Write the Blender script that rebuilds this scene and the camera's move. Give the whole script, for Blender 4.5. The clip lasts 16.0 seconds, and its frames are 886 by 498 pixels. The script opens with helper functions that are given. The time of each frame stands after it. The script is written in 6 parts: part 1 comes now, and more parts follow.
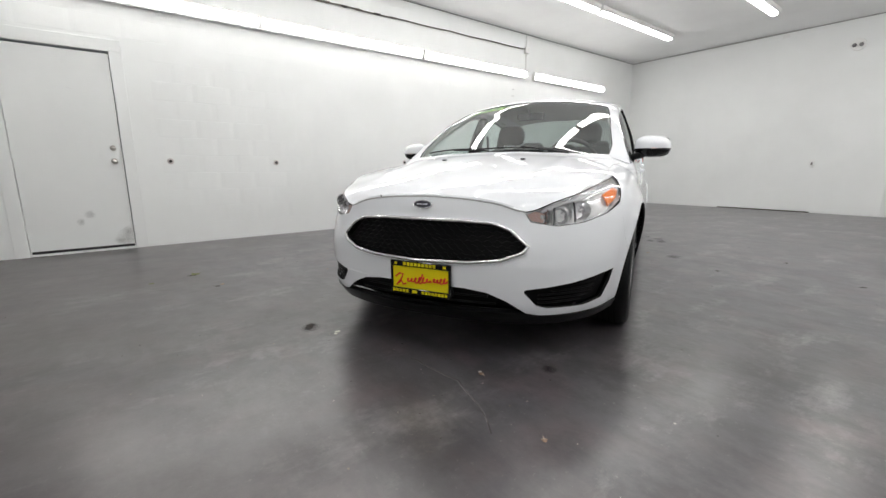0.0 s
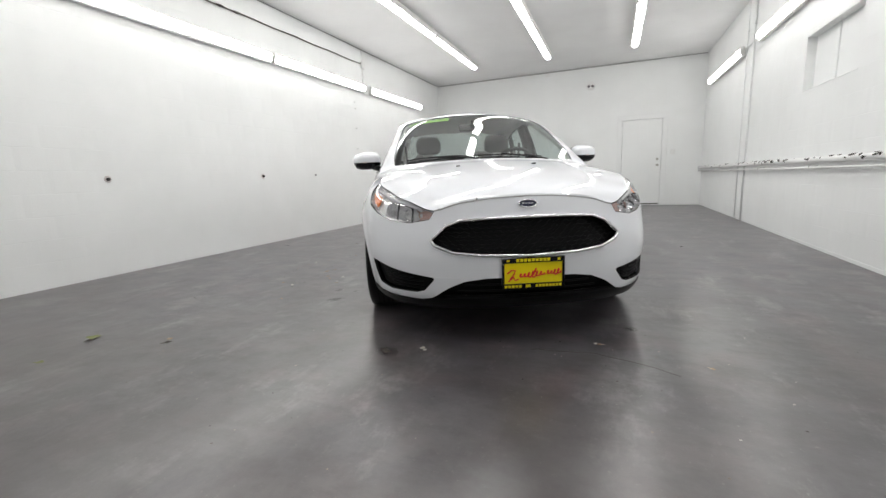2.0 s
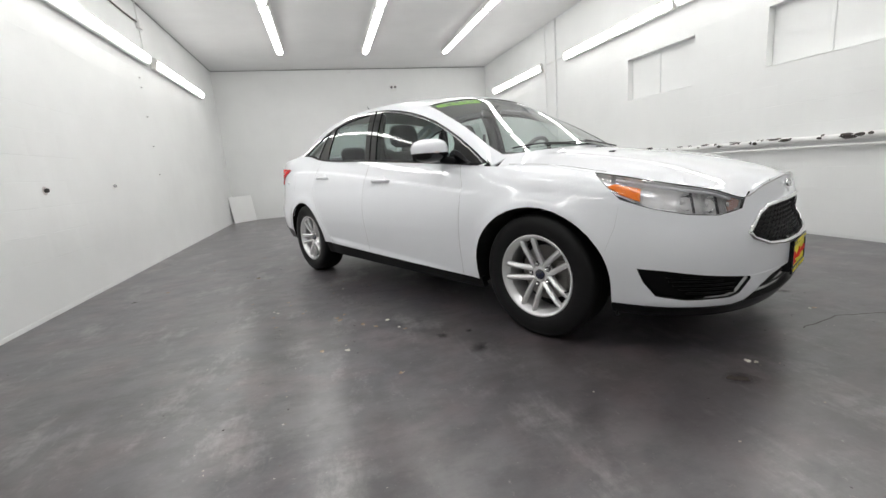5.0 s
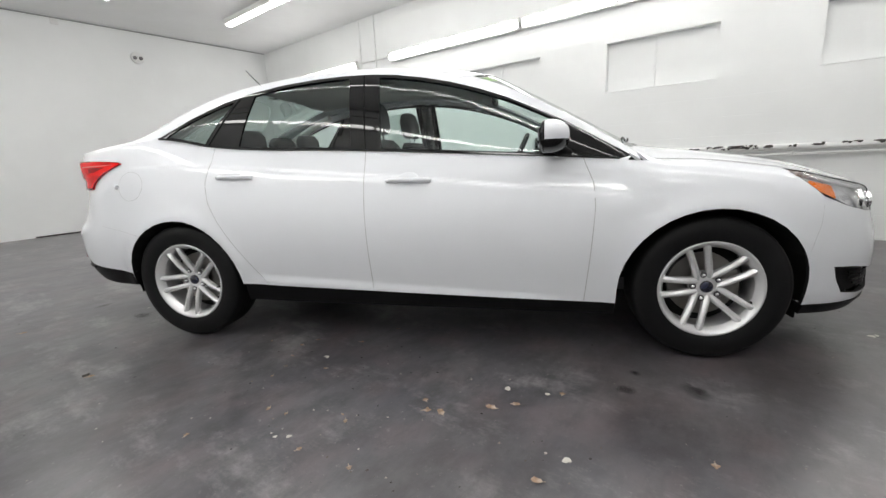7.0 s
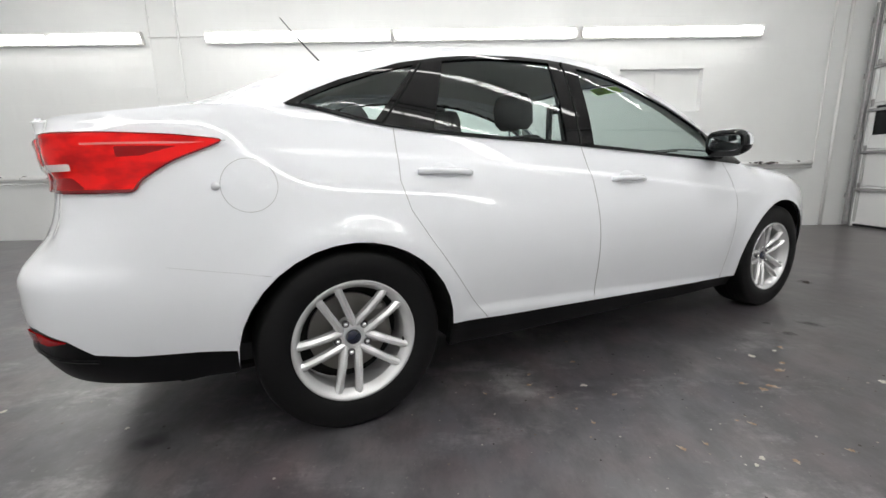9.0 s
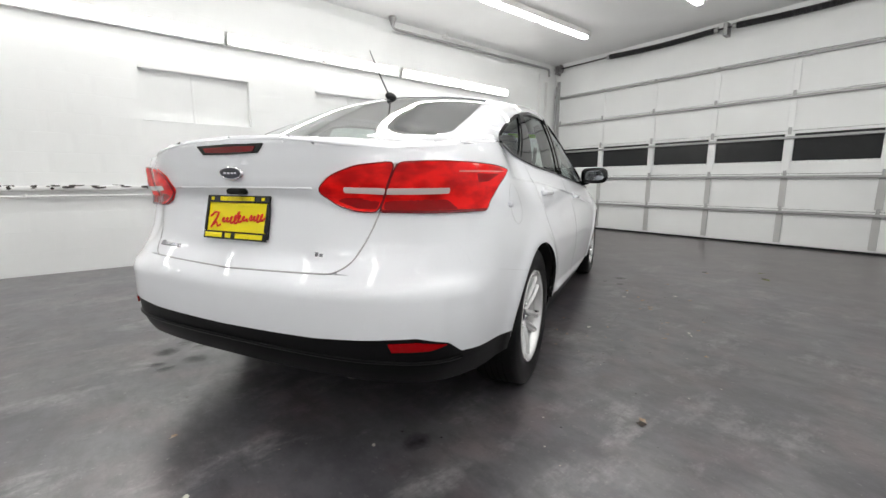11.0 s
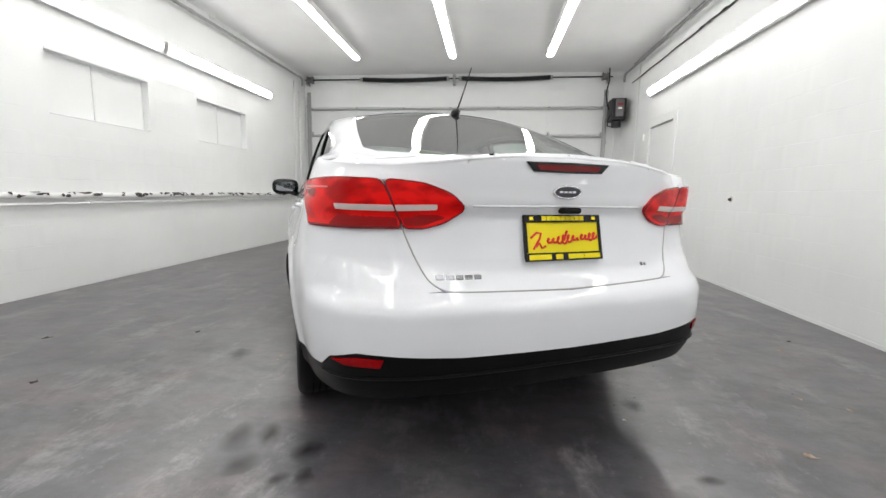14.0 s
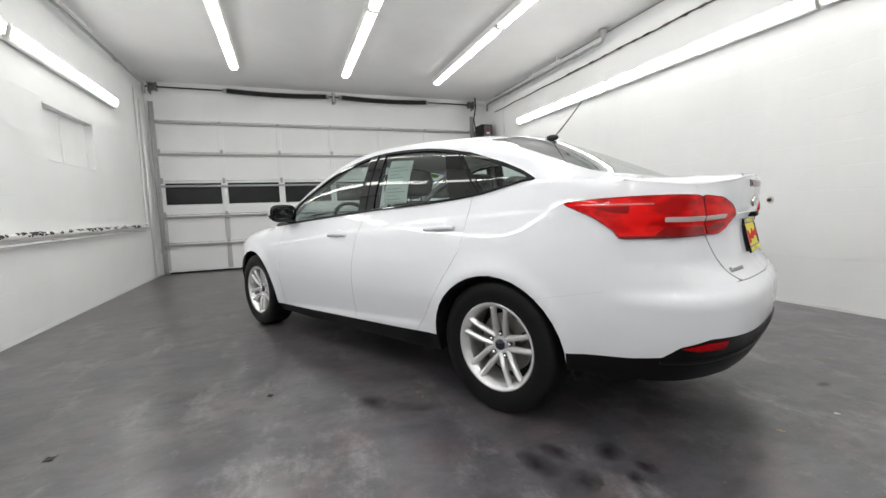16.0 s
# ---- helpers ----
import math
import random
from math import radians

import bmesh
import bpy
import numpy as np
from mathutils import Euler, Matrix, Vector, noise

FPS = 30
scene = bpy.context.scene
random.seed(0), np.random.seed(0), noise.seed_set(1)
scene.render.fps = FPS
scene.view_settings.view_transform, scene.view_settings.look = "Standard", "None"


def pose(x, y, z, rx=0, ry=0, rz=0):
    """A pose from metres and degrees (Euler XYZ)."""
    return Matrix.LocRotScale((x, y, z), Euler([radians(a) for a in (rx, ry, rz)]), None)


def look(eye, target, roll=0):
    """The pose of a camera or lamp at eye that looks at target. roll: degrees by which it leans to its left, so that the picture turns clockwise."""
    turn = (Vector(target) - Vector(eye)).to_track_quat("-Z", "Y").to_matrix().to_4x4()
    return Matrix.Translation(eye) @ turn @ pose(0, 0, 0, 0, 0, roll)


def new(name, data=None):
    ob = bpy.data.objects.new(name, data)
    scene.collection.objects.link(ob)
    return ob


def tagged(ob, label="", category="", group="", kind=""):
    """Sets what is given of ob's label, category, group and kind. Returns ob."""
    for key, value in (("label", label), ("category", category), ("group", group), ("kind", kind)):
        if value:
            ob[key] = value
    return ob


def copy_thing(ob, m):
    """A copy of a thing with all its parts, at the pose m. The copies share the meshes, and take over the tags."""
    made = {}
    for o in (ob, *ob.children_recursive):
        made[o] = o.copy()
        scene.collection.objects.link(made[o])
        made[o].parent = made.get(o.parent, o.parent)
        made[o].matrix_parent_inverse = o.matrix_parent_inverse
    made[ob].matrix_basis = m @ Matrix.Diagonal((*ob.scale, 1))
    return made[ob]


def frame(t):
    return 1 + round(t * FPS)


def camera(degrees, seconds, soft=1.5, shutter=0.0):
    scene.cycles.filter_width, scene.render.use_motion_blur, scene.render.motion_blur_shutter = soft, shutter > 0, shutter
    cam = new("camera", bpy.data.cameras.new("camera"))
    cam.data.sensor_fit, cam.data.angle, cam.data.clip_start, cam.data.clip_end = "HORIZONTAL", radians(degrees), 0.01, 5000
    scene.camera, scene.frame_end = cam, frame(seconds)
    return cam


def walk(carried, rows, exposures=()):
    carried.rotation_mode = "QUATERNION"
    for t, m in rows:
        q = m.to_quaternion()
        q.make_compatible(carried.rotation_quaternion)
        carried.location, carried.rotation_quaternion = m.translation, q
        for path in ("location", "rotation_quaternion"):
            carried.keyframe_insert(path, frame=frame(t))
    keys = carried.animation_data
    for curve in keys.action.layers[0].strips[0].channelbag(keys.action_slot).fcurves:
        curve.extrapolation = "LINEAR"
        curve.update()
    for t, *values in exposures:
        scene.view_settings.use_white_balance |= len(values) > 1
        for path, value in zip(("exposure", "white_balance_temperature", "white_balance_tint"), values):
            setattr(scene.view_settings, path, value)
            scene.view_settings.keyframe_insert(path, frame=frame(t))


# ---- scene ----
cam = camera(93.8, 16.0)
PATH = [
    (0, (-2.532, 2.983, 0.863), (-0.973, 1.79, 0.483), -0.3),
    (0.5, (-2.297, 3.225, 0.825), (-0.804, 1.94, 0.483), -1.6),
    (1, (-2.03, 3.487, 0.833), (-0.72, 2.019, 0.469), 0.2),
    (1.5, (-1.715, 3.754, 0.848), (-0.693, 2.067, 0.518), -1.9),
    (2, (-1.366, 3.94, 0.842), (-0.617, 2.117, 0.505), -2.2),
    (2.5, (-0.983, 4.058, 0.868), (-0.473, 2.153, 0.537), -2.5),
    (3, (-0.546, 4.115, 0.867), (-0.266, 2.167, 0.511), -5.0),
    (3.5, (-0.098, 4.048, 0.868), (-0.075, 2.093, 0.451), -5.4),
    (4, (0.347, 3.919, 0.878), (0.079, 1.974, 0.498), -6.3),
    (4.5, (0.763, 3.692, 0.889), (0.442, 1.75, 0.533), -6.4),
    (4.7, (0.908, 3.581, 0.899), (0.532, 1.651, 0.534), -5.5),
    (6.8, (2.151, 1.846, 0.925), (0.686, 0.57, 0.454), -3.3),
    (7, (2.213, 1.681, 0.931), (0.676, 0.473, 0.506), -2.7),
    (7.5, (2.422, 1.195, 0.925), (0.682, 0.269, 0.585), -2.7),
    (8, (2.574, 0.616, 0.911), (0.711, 0.001, 0.525), -2.3),
    (8.5, (2.665, 0.02, 0.913), (0.709, -0.266, 0.608), -1.9),
    (9, (2.671, -0.563, 0.896), (0.708, -0.535, 0.518), -1.0),
    (9.5, (2.688, -1.066, 0.936), (0.758, -0.647, 0.619), -0.4),
    (9.7, (2.678, -1.253, 0.938), (0.771, -0.753, 0.603), -0.8),
    (11.8, (2.26, -2.888, 0.955), (1.061, -1.317, 0.644), -0.7),
    (12, (2.149, -3.002, 0.966), (1.019, -1.386, 0.637), -1.3),
    (12.5, (1.826, -3.232, 0.956), (0.871, -1.505, 0.63), -2.2),
    (13, (1.483, -3.373, 0.965), (0.825, -1.504, 0.692), -0.8),
    (13.5, (1.105, -3.44, 0.961), (0.645, -1.513, 0.687), -0.5),
    (14, (0.696, -3.453, 0.959), (0.484, -1.482, 0.696), 1.0),
    (14.5, (0.256, -3.468, 0.973), (0.332, -1.487, 0.707), 0.2),
    (15, (-0.206, -3.448, 0.952), (0.119, -1.497, 0.655), 0.1),
    (15.5, (-0.657, -3.412, 0.983), (-0.077, -1.51, 0.771), -1.6),
    (16, (-1.09, -3.328, 0.981), (-0.395, -1.462, 0.795), -2.1),
]
walk(cam, [(t, look(eye, target, roll)) for t, eye, target, roll in PATH], [(0, 0.16), (2, 0.17), (3.5, 0.07), (4.5, 0.11), (7, 0.14), (9.5, 0.20), (12, 0.25), (13, 0.28), (14, 0.28), (15, 0.15), (16, 0.11)])

# ---- world: a closed room, so almost no outside light ----
world = bpy.data.worlds.new("world")
scene.world = world
world.use_nodes = True
bgn = world.node_tree.nodes["Background"]
bgn.inputs["Color"].default_value = (0.6, 0.7, 0.9, 1)
bgn.inputs["Strength"].default_value = 0.02

LAMP_GLOW, WALL_GLOW = 13.4, 13.4
XL, XR, YB, YF, ZC = -3.27, 3.27, -7.40, 5.37, 3.38


# ---- materials ----
def material(name, color, rough=0.5, metal=0.0, coat=0.0, spec=0.5, emit=0.0, trans=0.0, ior=1.45, alpha=1.0):
    m = bpy.data.materials.new(name)
    m.use_nodes = True
    b = m.node_tree.nodes["Principled BSDF"]
    b.inputs["Base Color"].default_value = (*color, 1)
    b.inputs["Roughness"].default_value = rough
    b.inputs["Metallic"].default_value = metal
    b.inputs["Coat Weight"].default_value = coat
    b.inputs["Coat Roughness"].default_value = 0.03
    b.inputs["Specular IOR Level"].default_value = spec
    b.inputs["IOR"].default_value = ior
    b.inputs["Transmission Weight"].default_value = trans
    b.inputs["Alpha"].default_value = alpha
    if emit:
        b.inputs["Emission Color"].default_value = (*color, 1)
        b.inputs["Emission Strength"].default_value = emit
    return m


def tex_noise(m, scale, detail=6.0, rough=0.6, stretch=(1, 1, 1), room=False):
    """Noise in the object's space or in the room's; returns its factor socket."""
    nt = m.node_tree
    co = nt.nodes.new("ShaderNodeNewGeometry" if room else "ShaderNodeTexCoord")
    mp = nt.nodes.new("ShaderNodeMapping")
    mp.inputs["Scale"].default_value = stretch
    n = nt.nodes.new("ShaderNodeTexNoise")
    n.inputs["Scale"].default_value = scale
    n.inputs["Detail"].default_value = detail
    n.inputs["Roughness"].default_value = rough
    nt.links.new(co.outputs["Position" if room else "Object"], mp.inputs["Vector"])
    nt.links.new(mp.outputs["Vector"], n.inputs["Vector"])
    return n.outputs["Fac"]


def ramp(m, fac, stops):
    nt = m.node_tree
    r = nt.nodes.new("ShaderNodeValToRGB")
    els = r.color_ramp.elements
    while len(els) < len(stops):
        els.new(0.5)
    for e, (p, c) in zip(els, stops):
        e.position = p
        e.color = (*c, 1) if len(c) == 3 else c
    nt.links.new(fac, r.inputs["Fac"])
    return r.outputs["Color"]


def mix(m, a, b, fac, mode="MIX"):
    nt = m.node_tree
    x = nt.nodes.new("ShaderNodeMix")
    x.data_type, x.blend_type = "RGBA", mode
    for sock, val in ((x.inputs[0], fac), (x.inputs[6], a), (x.inputs[7], b)):
        if hasattr(val, "is_linked"):
            nt.links.new(val, sock)
        elif isinstance(val, (int, float)):
            sock.default_value = val
        else:
            sock.default_value = (*val, 1)
    return x.outputs[2]


def bump(m, height, strength, distance):
    nt = m.node_tree
    b = nt.nodes.new("ShaderNodeBump")
    b.inputs["Strength"].default_value = strength
    b.inputs["Distance"].default_value = distance
    nt.links.new(height, b.inputs["Height"])
    nt.links.new(b.outputs["Normal"], nt.nodes["Principled BSDF"].inputs["Normal"])


def plug(m, sock, name):
    m.node_tree.links.new(sock, m.node_tree.nodes["Principled BSDF"].inputs[name])


def grey(v):
    return (v, v, v)


def painted_wall(name, tone, spots, room=False):
    m = material(name, tone, 0.55)
    big = tex_noise(m, 0.9, 4, 0.6, (1, 1, 1), room)
    fine = tex_noise(m, 60, 4, 0.6, (1, 1, 1), room)
    col = mix(m, tone, tuple(c * 0.94 for c in tone), ramp(m, big, [(0.35, grey(0)), (0.72, grey(1))]))
    drip = tex_noise(m, 3.0, 5, 0.6, (1, 1, 0.16), room)
    col = mix(m, col, tuple(c * 0.90 for c in tone), ramp(m, drip, [(0.5, grey(0)), (0.75, grey(0.12))]))
    scuff = ramp(m, tex_noise(m, 5.0, 8, 0.7, (1, 1, 2.2), room), [(spots, grey(0)), (spots + 0.08, grey(0.35))])
    col = mix(m, col, tuple(c * 0.72 for c in tone), scuff)
    plug(m, col, "Base Color")
    plug(m, ramp(m, big, [(0.3, grey(0.42)), (0.7, grey(0.62))]), "Roughness")
    bump(m, fine, 0.25, 0.003)
    return m


WALL = painted_wall("painted_block", (0.87, 0.88, 0.875), 0.70, True)
CEIL = painted_wall("painted_ceiling", (0.88, 0.88, 0.88), 0.72)
TRIMW = painted_wall("painted_wood", (0.85, 0.86, 0.855), 0.66)
PIPEW = painted_wall("flaking_paint", (0.84, 0.84, 0.83), 0.62)

FLOOR = material("sealed_concrete", (0.1, 0.1, 0.1), 0.3, spec=1.0)
_big = tex_noise(FLOOR, 0.5, 5, 0.55)
_mid = tex_noise(FLOOR, 2.4, 5, 0.55)
_fine = tex_noise(FLOOR, 14, 4, 0.6)
_c = ramp(FLOOR, _big, [(0.28, (0.061, 0.059, 0.070)), (0.50, (0.085, 0.082, 0.093)), (0.74, (0.107, 0.104, 0.114))])
_c = mix(FLOOR, _c, (0.132, 0.128, 0.131), ramp(FLOOR, _mid, [(0.40, grey(0)), (0.66, grey(0.8))]))
_c = mix(FLOOR, _c, (0.038, 0.036, 0.042), ramp(FLOOR, tex_noise(FLOOR, 3.1, 8, 0.68, (1, 1.5, 1)), [(0.46, grey(0)), (0.62, grey(0.74))]))
_c = mix(FLOOR, _c, (0.250, 0.240, 0.244), ramp(FLOOR, tex_noise(FLOOR, 1.6, 10, 0.74, (1.9, 0.9, 1)), [(0.53, grey(0)), (0.66, grey(0.9))]))
_c = mix(FLOOR, _c, (0.190, 0.132, 0.134), ramp(FLOOR, tex_noise(FLOOR, 3.6, 4, 0.5), [(0.48, grey(0)), (0.78, grey(0.5))]))
_c = mix(FLOOR, _c, (0.045, 0.042, 0.046), ramp(FLOOR, tex_noise(FLOOR, 8.0, 10, 0.74, (0.7, 1.3, 1)), [(0.47, grey(0)), (0.62, grey(0.60))]))
_c = mix(FLOOR, _c, (0.34, 0.32, 0.31), ramp(FLOOR, tex_noise(FLOOR, 38, 6, 0.7), [(0.62, grey(0)), (0.72, grey(0.6))]))
# brown dirt, with dimmer light near the garage door painted into the same gradient
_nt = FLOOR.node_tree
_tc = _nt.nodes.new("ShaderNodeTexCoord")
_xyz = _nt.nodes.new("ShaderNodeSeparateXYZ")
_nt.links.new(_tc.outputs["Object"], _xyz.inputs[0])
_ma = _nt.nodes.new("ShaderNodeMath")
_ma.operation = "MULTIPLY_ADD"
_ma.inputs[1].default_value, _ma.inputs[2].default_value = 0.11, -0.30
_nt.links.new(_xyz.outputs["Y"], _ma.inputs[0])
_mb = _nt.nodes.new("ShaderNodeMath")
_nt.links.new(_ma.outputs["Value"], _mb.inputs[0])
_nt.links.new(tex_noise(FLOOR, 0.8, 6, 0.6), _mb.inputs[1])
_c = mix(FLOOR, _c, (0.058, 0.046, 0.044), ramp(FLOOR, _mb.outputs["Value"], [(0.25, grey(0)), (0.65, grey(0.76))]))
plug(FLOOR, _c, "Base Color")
plug(FLOOR, ramp(FLOOR, tex_noise(FLOOR, 1.9, 7, 0.62, (1.2, 0.9, 1)), [(0.36, grey(0.276)), (0.66, grey(0.296))]), "Roughness")
plug(FLOOR, ramp(FLOOR, tex_noise(FLOOR, 2.6, 9, 0.66, (1.3, 0.9, 1)), [(0.36, grey(0.66)), (0.62, grey(1.0))]), "Specular IOR Level")
FLOOR.node_tree.nodes["Principled BSDF"].inputs["IOR"].default_value = 1.55
_add = _nt.nodes.new("ShaderNodeMath")
_add.operation = "MULTIPLY_ADD"
_add.inputs[1].default_value = 0.3
_nt.links.new(_fine, _add.inputs[0])
_nt.links.new(tex_noise(FLOOR, 5.0, 7, 0.6), _add.inputs[2])
bump(FLOOR, _add.outputs["Value"], 0.17, 0.012)

GLOW = material("tube_glow", (1.0, 0.99, 0.965), 0.5, emit=LAMP_GLOW)
GLOW2 = material("wall_tube_glow", (1.0, 0.99, 0.965), 0.5, emit=WALL_GLOW)
ENAMEL = material("white_enamel", (0.82, 0.82, 0.80), 0.35)
STEEL = material("galvanised_steel", (0.42, 0.42, 0.41), 0.42, 0.9)
plug(STEEL, ramp(STEEL, tex_noise(STEEL, 30, 5), [(0.3, grey(0.36)), (0.7, grey(0.46))]), "Base Color")
DOORPANEL = painted_wall("door_enamel", (0.84, 0.85, 0.845), 0.74)
STILE = material("worn_stile_grey", (0.50, 0.50, 0.495), 0.5)
RAILGREY = material("rail_grey", (0.36, 0.36, 0.36), 0.45, 0.3)
BLACKSTEEL = material("black_steel", (0.02, 0.02, 0.022), 0.4, 0.4)
NIGHTGLASS = material("dark_pane", (0.006, 0.007, 0.008), 0.22)
PLASTIC = material("black_plastic", (0.016, 0.016, 0.017), 0.5)
RUST = material("rusty_pipe", (0.13, 0.115, 0.105), 0.8)
GREYBOX = material("grey_enamel", (0.17, 0.16, 0.165), 0.4, 0.2)
REDLABEL = material("red_label", (0.35, 0.03, 0.03), 0.5)
BRASS = material("satin_nickel", (0.55, 0.53, 0.5), 0.3, 1.0)
LEAF = material("dry_leaf", (0.38, 0.22, 0.10), 0.8)
plug(LEAF, ramp(LEAF, tex_noise(LEAF, 25), [(0.35, (0.30, 0.19, 0.12)), (0.65, (0.46, 0.38, 0.30))]), "Base Color")
GREENLEAF = material("wilted_leaf", (0.22, 0.24, 0.10), 0.8)
STAIN = material("oil_stain", (0.024, 0.022, 0.024), 0.30)
_co = STAIN.node_tree.nodes.new("ShaderNodeTexCoord")
_mp = STAIN.node_tree.nodes.new("ShaderNodeMapping")
_mp.inputs["Location"].default_value = (-1, -1, 0)
_mp.inputs["Scale"].default_value = (2, 2, 0)
_gr = STAIN.node_tree.nodes.new("ShaderNodeTexGradient")
_gr.gradient_type = "SPHERICAL"
STAIN.node_tree.links.new(_co.outputs["Generated"], _mp.inputs["Vector"])
STAIN.node_tree.links.new(_mp.outputs["Vector"], _gr.inputs["Vector"])
_sum = STAIN.node_tree.nodes.new("ShaderNodeMath")
_sum.operation = "MULTIPLY"
STAIN.node_tree.links.new(_gr.outputs["Fac"], _sum.inputs[0])
STAIN.node_tree.links.new(tex_noise(STAIN, 24, 5, 0.65), _sum.inputs[1])
plug(STAIN, ramp(STAIN, _sum.outputs["Value"], [(0.03, grey(0)), (0.46, grey(0.55))]), "Alpha")
SMUDGE = STAIN.copy()
SMUDGE.name = "grey_smudge"
SMUDGE.node_tree.nodes["Color Ramp"].color_ramp.elements[1].color = (0.28, 0.28, 0.28, 1)
SMUDGE.node_tree.nodes["Principled BSDF"].inputs["Base Color"].default_value = (0.42, 0.40, 0.37, 1)
CRACK = material("dusty_crack", (0.105, 0.095, 0.092), 0.9)
CHIP = material("pale_chip", (0.6, 0.58, 0.52), 0.8)


# ---- mesh helpers ----
def link(name, bm, mat, parent=None, label="", smooth=False):
    me = bpy.data.meshes.new(name)
    bm.normal_update()
    bm.to_mesh(me)
    bm.free()
    for m in (mat if isinstance(mat, (list, tuple)) else [mat]):
        me.materials.append(m)
    if smooth:
        me.shade_smooth()
    ob = new(name, me)
    if parent is not None:
        ob.parent = parent
    if label:
        ob["label"] = label
    return ob


def part(name, bm, mat, parent, label="", smooth=False):
    return link(name, bm, mat, parent, label, smooth)


def box(x0, x1, y0, y1, z0, z1, bevel=0.0, bm=None, seg=1):
    bm = bm or bmesh.new()
    r = bmesh.ops.create_cube(bm, size=1.0)
    for v in r["verts"]:
        v.co = Vector(((x0 + x1) / 2 + v.co.x * (x1 - x0), (y0 + y1) / 2 + v.co.y * (y1 - y0), (z0 + z1) / 2 + v.co.z * (z1 - z0)))
    if bevel:
        es = list({e for v in r["verts"] for e in v.link_edges})
        bmesh.ops.bevel(bm, geom=es, offset=bevel, segments=seg, affect="EDGES", profile=0.5)
    return bm


def tube(points, r, n=10, bm=None, closed=False, cap=True):
    """A round bar along points."""
    bm = bm or bmesh.new()
    pts = [Vector(p) for p in points]
    k = len(pts)
    rings = []
    up = None
    for i, p in enumerate(pts):
        if closed:
            d = pts[(i + 1) % k] - pts[i - 1]
        else:
            d = pts[min(i + 1, k - 1)] - pts[max(i - 1, 0)]
        d.normalize()
        if up is None:
            up = d.orthogonal().normalized()
        up = (up - d * up.dot(d)).normalized()
        side = d.cross(up)
        rr = r[i] if isinstance(r, (list, tuple)) else r
        rings.append([bm.verts.new(p + up * rr * math.cos(2 * math.pi * j / n) + side * rr * math.sin(2 * math.pi * j / n)) for j in range(n)])
    for i in range(k if closed else k - 1):
        a, b = rings[i], rings[(i + 1) % k]
        for j in range(n):
            bm.faces.new((a[j], a[(j + 1) % n], b[(j + 1) % n], b[j]))
    if cap and not closed:
        bm.faces.new(list(reversed(rings[0])))
        bm.faces.new(rings[-1])
    return bm


def lathe(profile, n=32, bm=None, axis="x", origin=(0, 0, 0)):
    """Profile of (radius, along) turned about an axis."""
    bm = bm or bmesh.new()
    o = Vector(origin)
    rings = []
    for r, a in profile:
        ring = []
        for j in range(n):
            c, s = r * math.cos(2 * math.pi * j / n), r * math.sin(2 * math.pi * j / n)
            p = {"x": (a, c, s), "y": (c, a, s), "z": (c, s, a)}[axis]
            ring.append(bm.verts.new(o + Vector(p)))
        rings.append(ring)
    for a, b in zip(rings, rings[1:]):
        for j in range(n):
            bm.faces.new((a[j], a[(j + 1) % n], b[(j + 1) % n], b[j]))
    bmesh.ops.recalc_face_normals(bm, faces=bm.faces)
    return bm


def thing(name, place=(0, 0, 0), turn=0.0, label="", category="", group="", kind=""):
    ob = new(name)
    ob.matrix_basis = pose(*place, 0, 0, turn)
    ob.empty_display_size = 0.1
    return tagged(ob, label, category, group, kind)


# ---- the room ----
def structure(name, bm, mat, label, category):
    return tagged(link(name, bm, mat), label, category, kind="structure")


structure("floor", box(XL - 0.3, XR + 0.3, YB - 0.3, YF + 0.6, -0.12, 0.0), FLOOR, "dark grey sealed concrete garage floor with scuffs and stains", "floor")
structure("ceiling", box(XL - 0.3, XR + 0.3, YB - 0.3, YF + 0.6, ZC, ZC + 0.15), CEIL, "smooth white painted garage ceiling", "ceiling")

WINS = [(-1.98, -0.85), (0.01, 1.15), (1.97, 3.11)]
WZ0, WZ1 = 1.62, 2.20


def wall_with_holes(x0, x1, y0, y1, z1, holes):
    """Wall slab along y with rectangular holes (y0, y1, z0, z1) through it."""
    bm = bmesh.new()
    at = y0
    for a, b, c, d in sorted(holes):
        box(x0, x1, at, a, 0, z1, bm=bm)
        if c > 0:
            box(x0, x1, a, b, 0, c, bm=bm)
        box(x0, x1, a, b, d, z1, bm=bm)
        at = b
    box(x0, x1, at, y1, 0, z1, bm=bm)
    return bm


RD0, RD1, RDZ = 2.93, 3.80, 2.08
wl = structure("wall_left", wall_with_holes(XL - 0.20, XL, YB, YF + 0.5, ZC, [(a, b, WZ0, WZ1) for a, b in WINS]), WALL, "white painted concrete block wall with blocked-up windows", "wall")
wr = structure("wall_right", wall_with_holes(XR, XR + 0.20, YB, YF + 0.5, ZC, [(RD0, RD1, 0, RDZ)]), WALL, "white painted concrete block wall with a door", "wall")

# back wall with a door opening
BD0, BD1, BDZ = -2.42, -1.55, 2.04
bm = bmesh.new()
box(XL - 0.2, BD0, YB - 0.2, YB, 0, ZC, bm=bm)
box(BD0, BD1, YB - 0.2, YB, BDZ, ZC, bm=bm)
box(BD1, XR + 0.2, YB - 0.2, YB, 0, ZC, bm=bm)
structure("wall_back", bm, WALL, "smooth white painted back wall with a door", "wall")

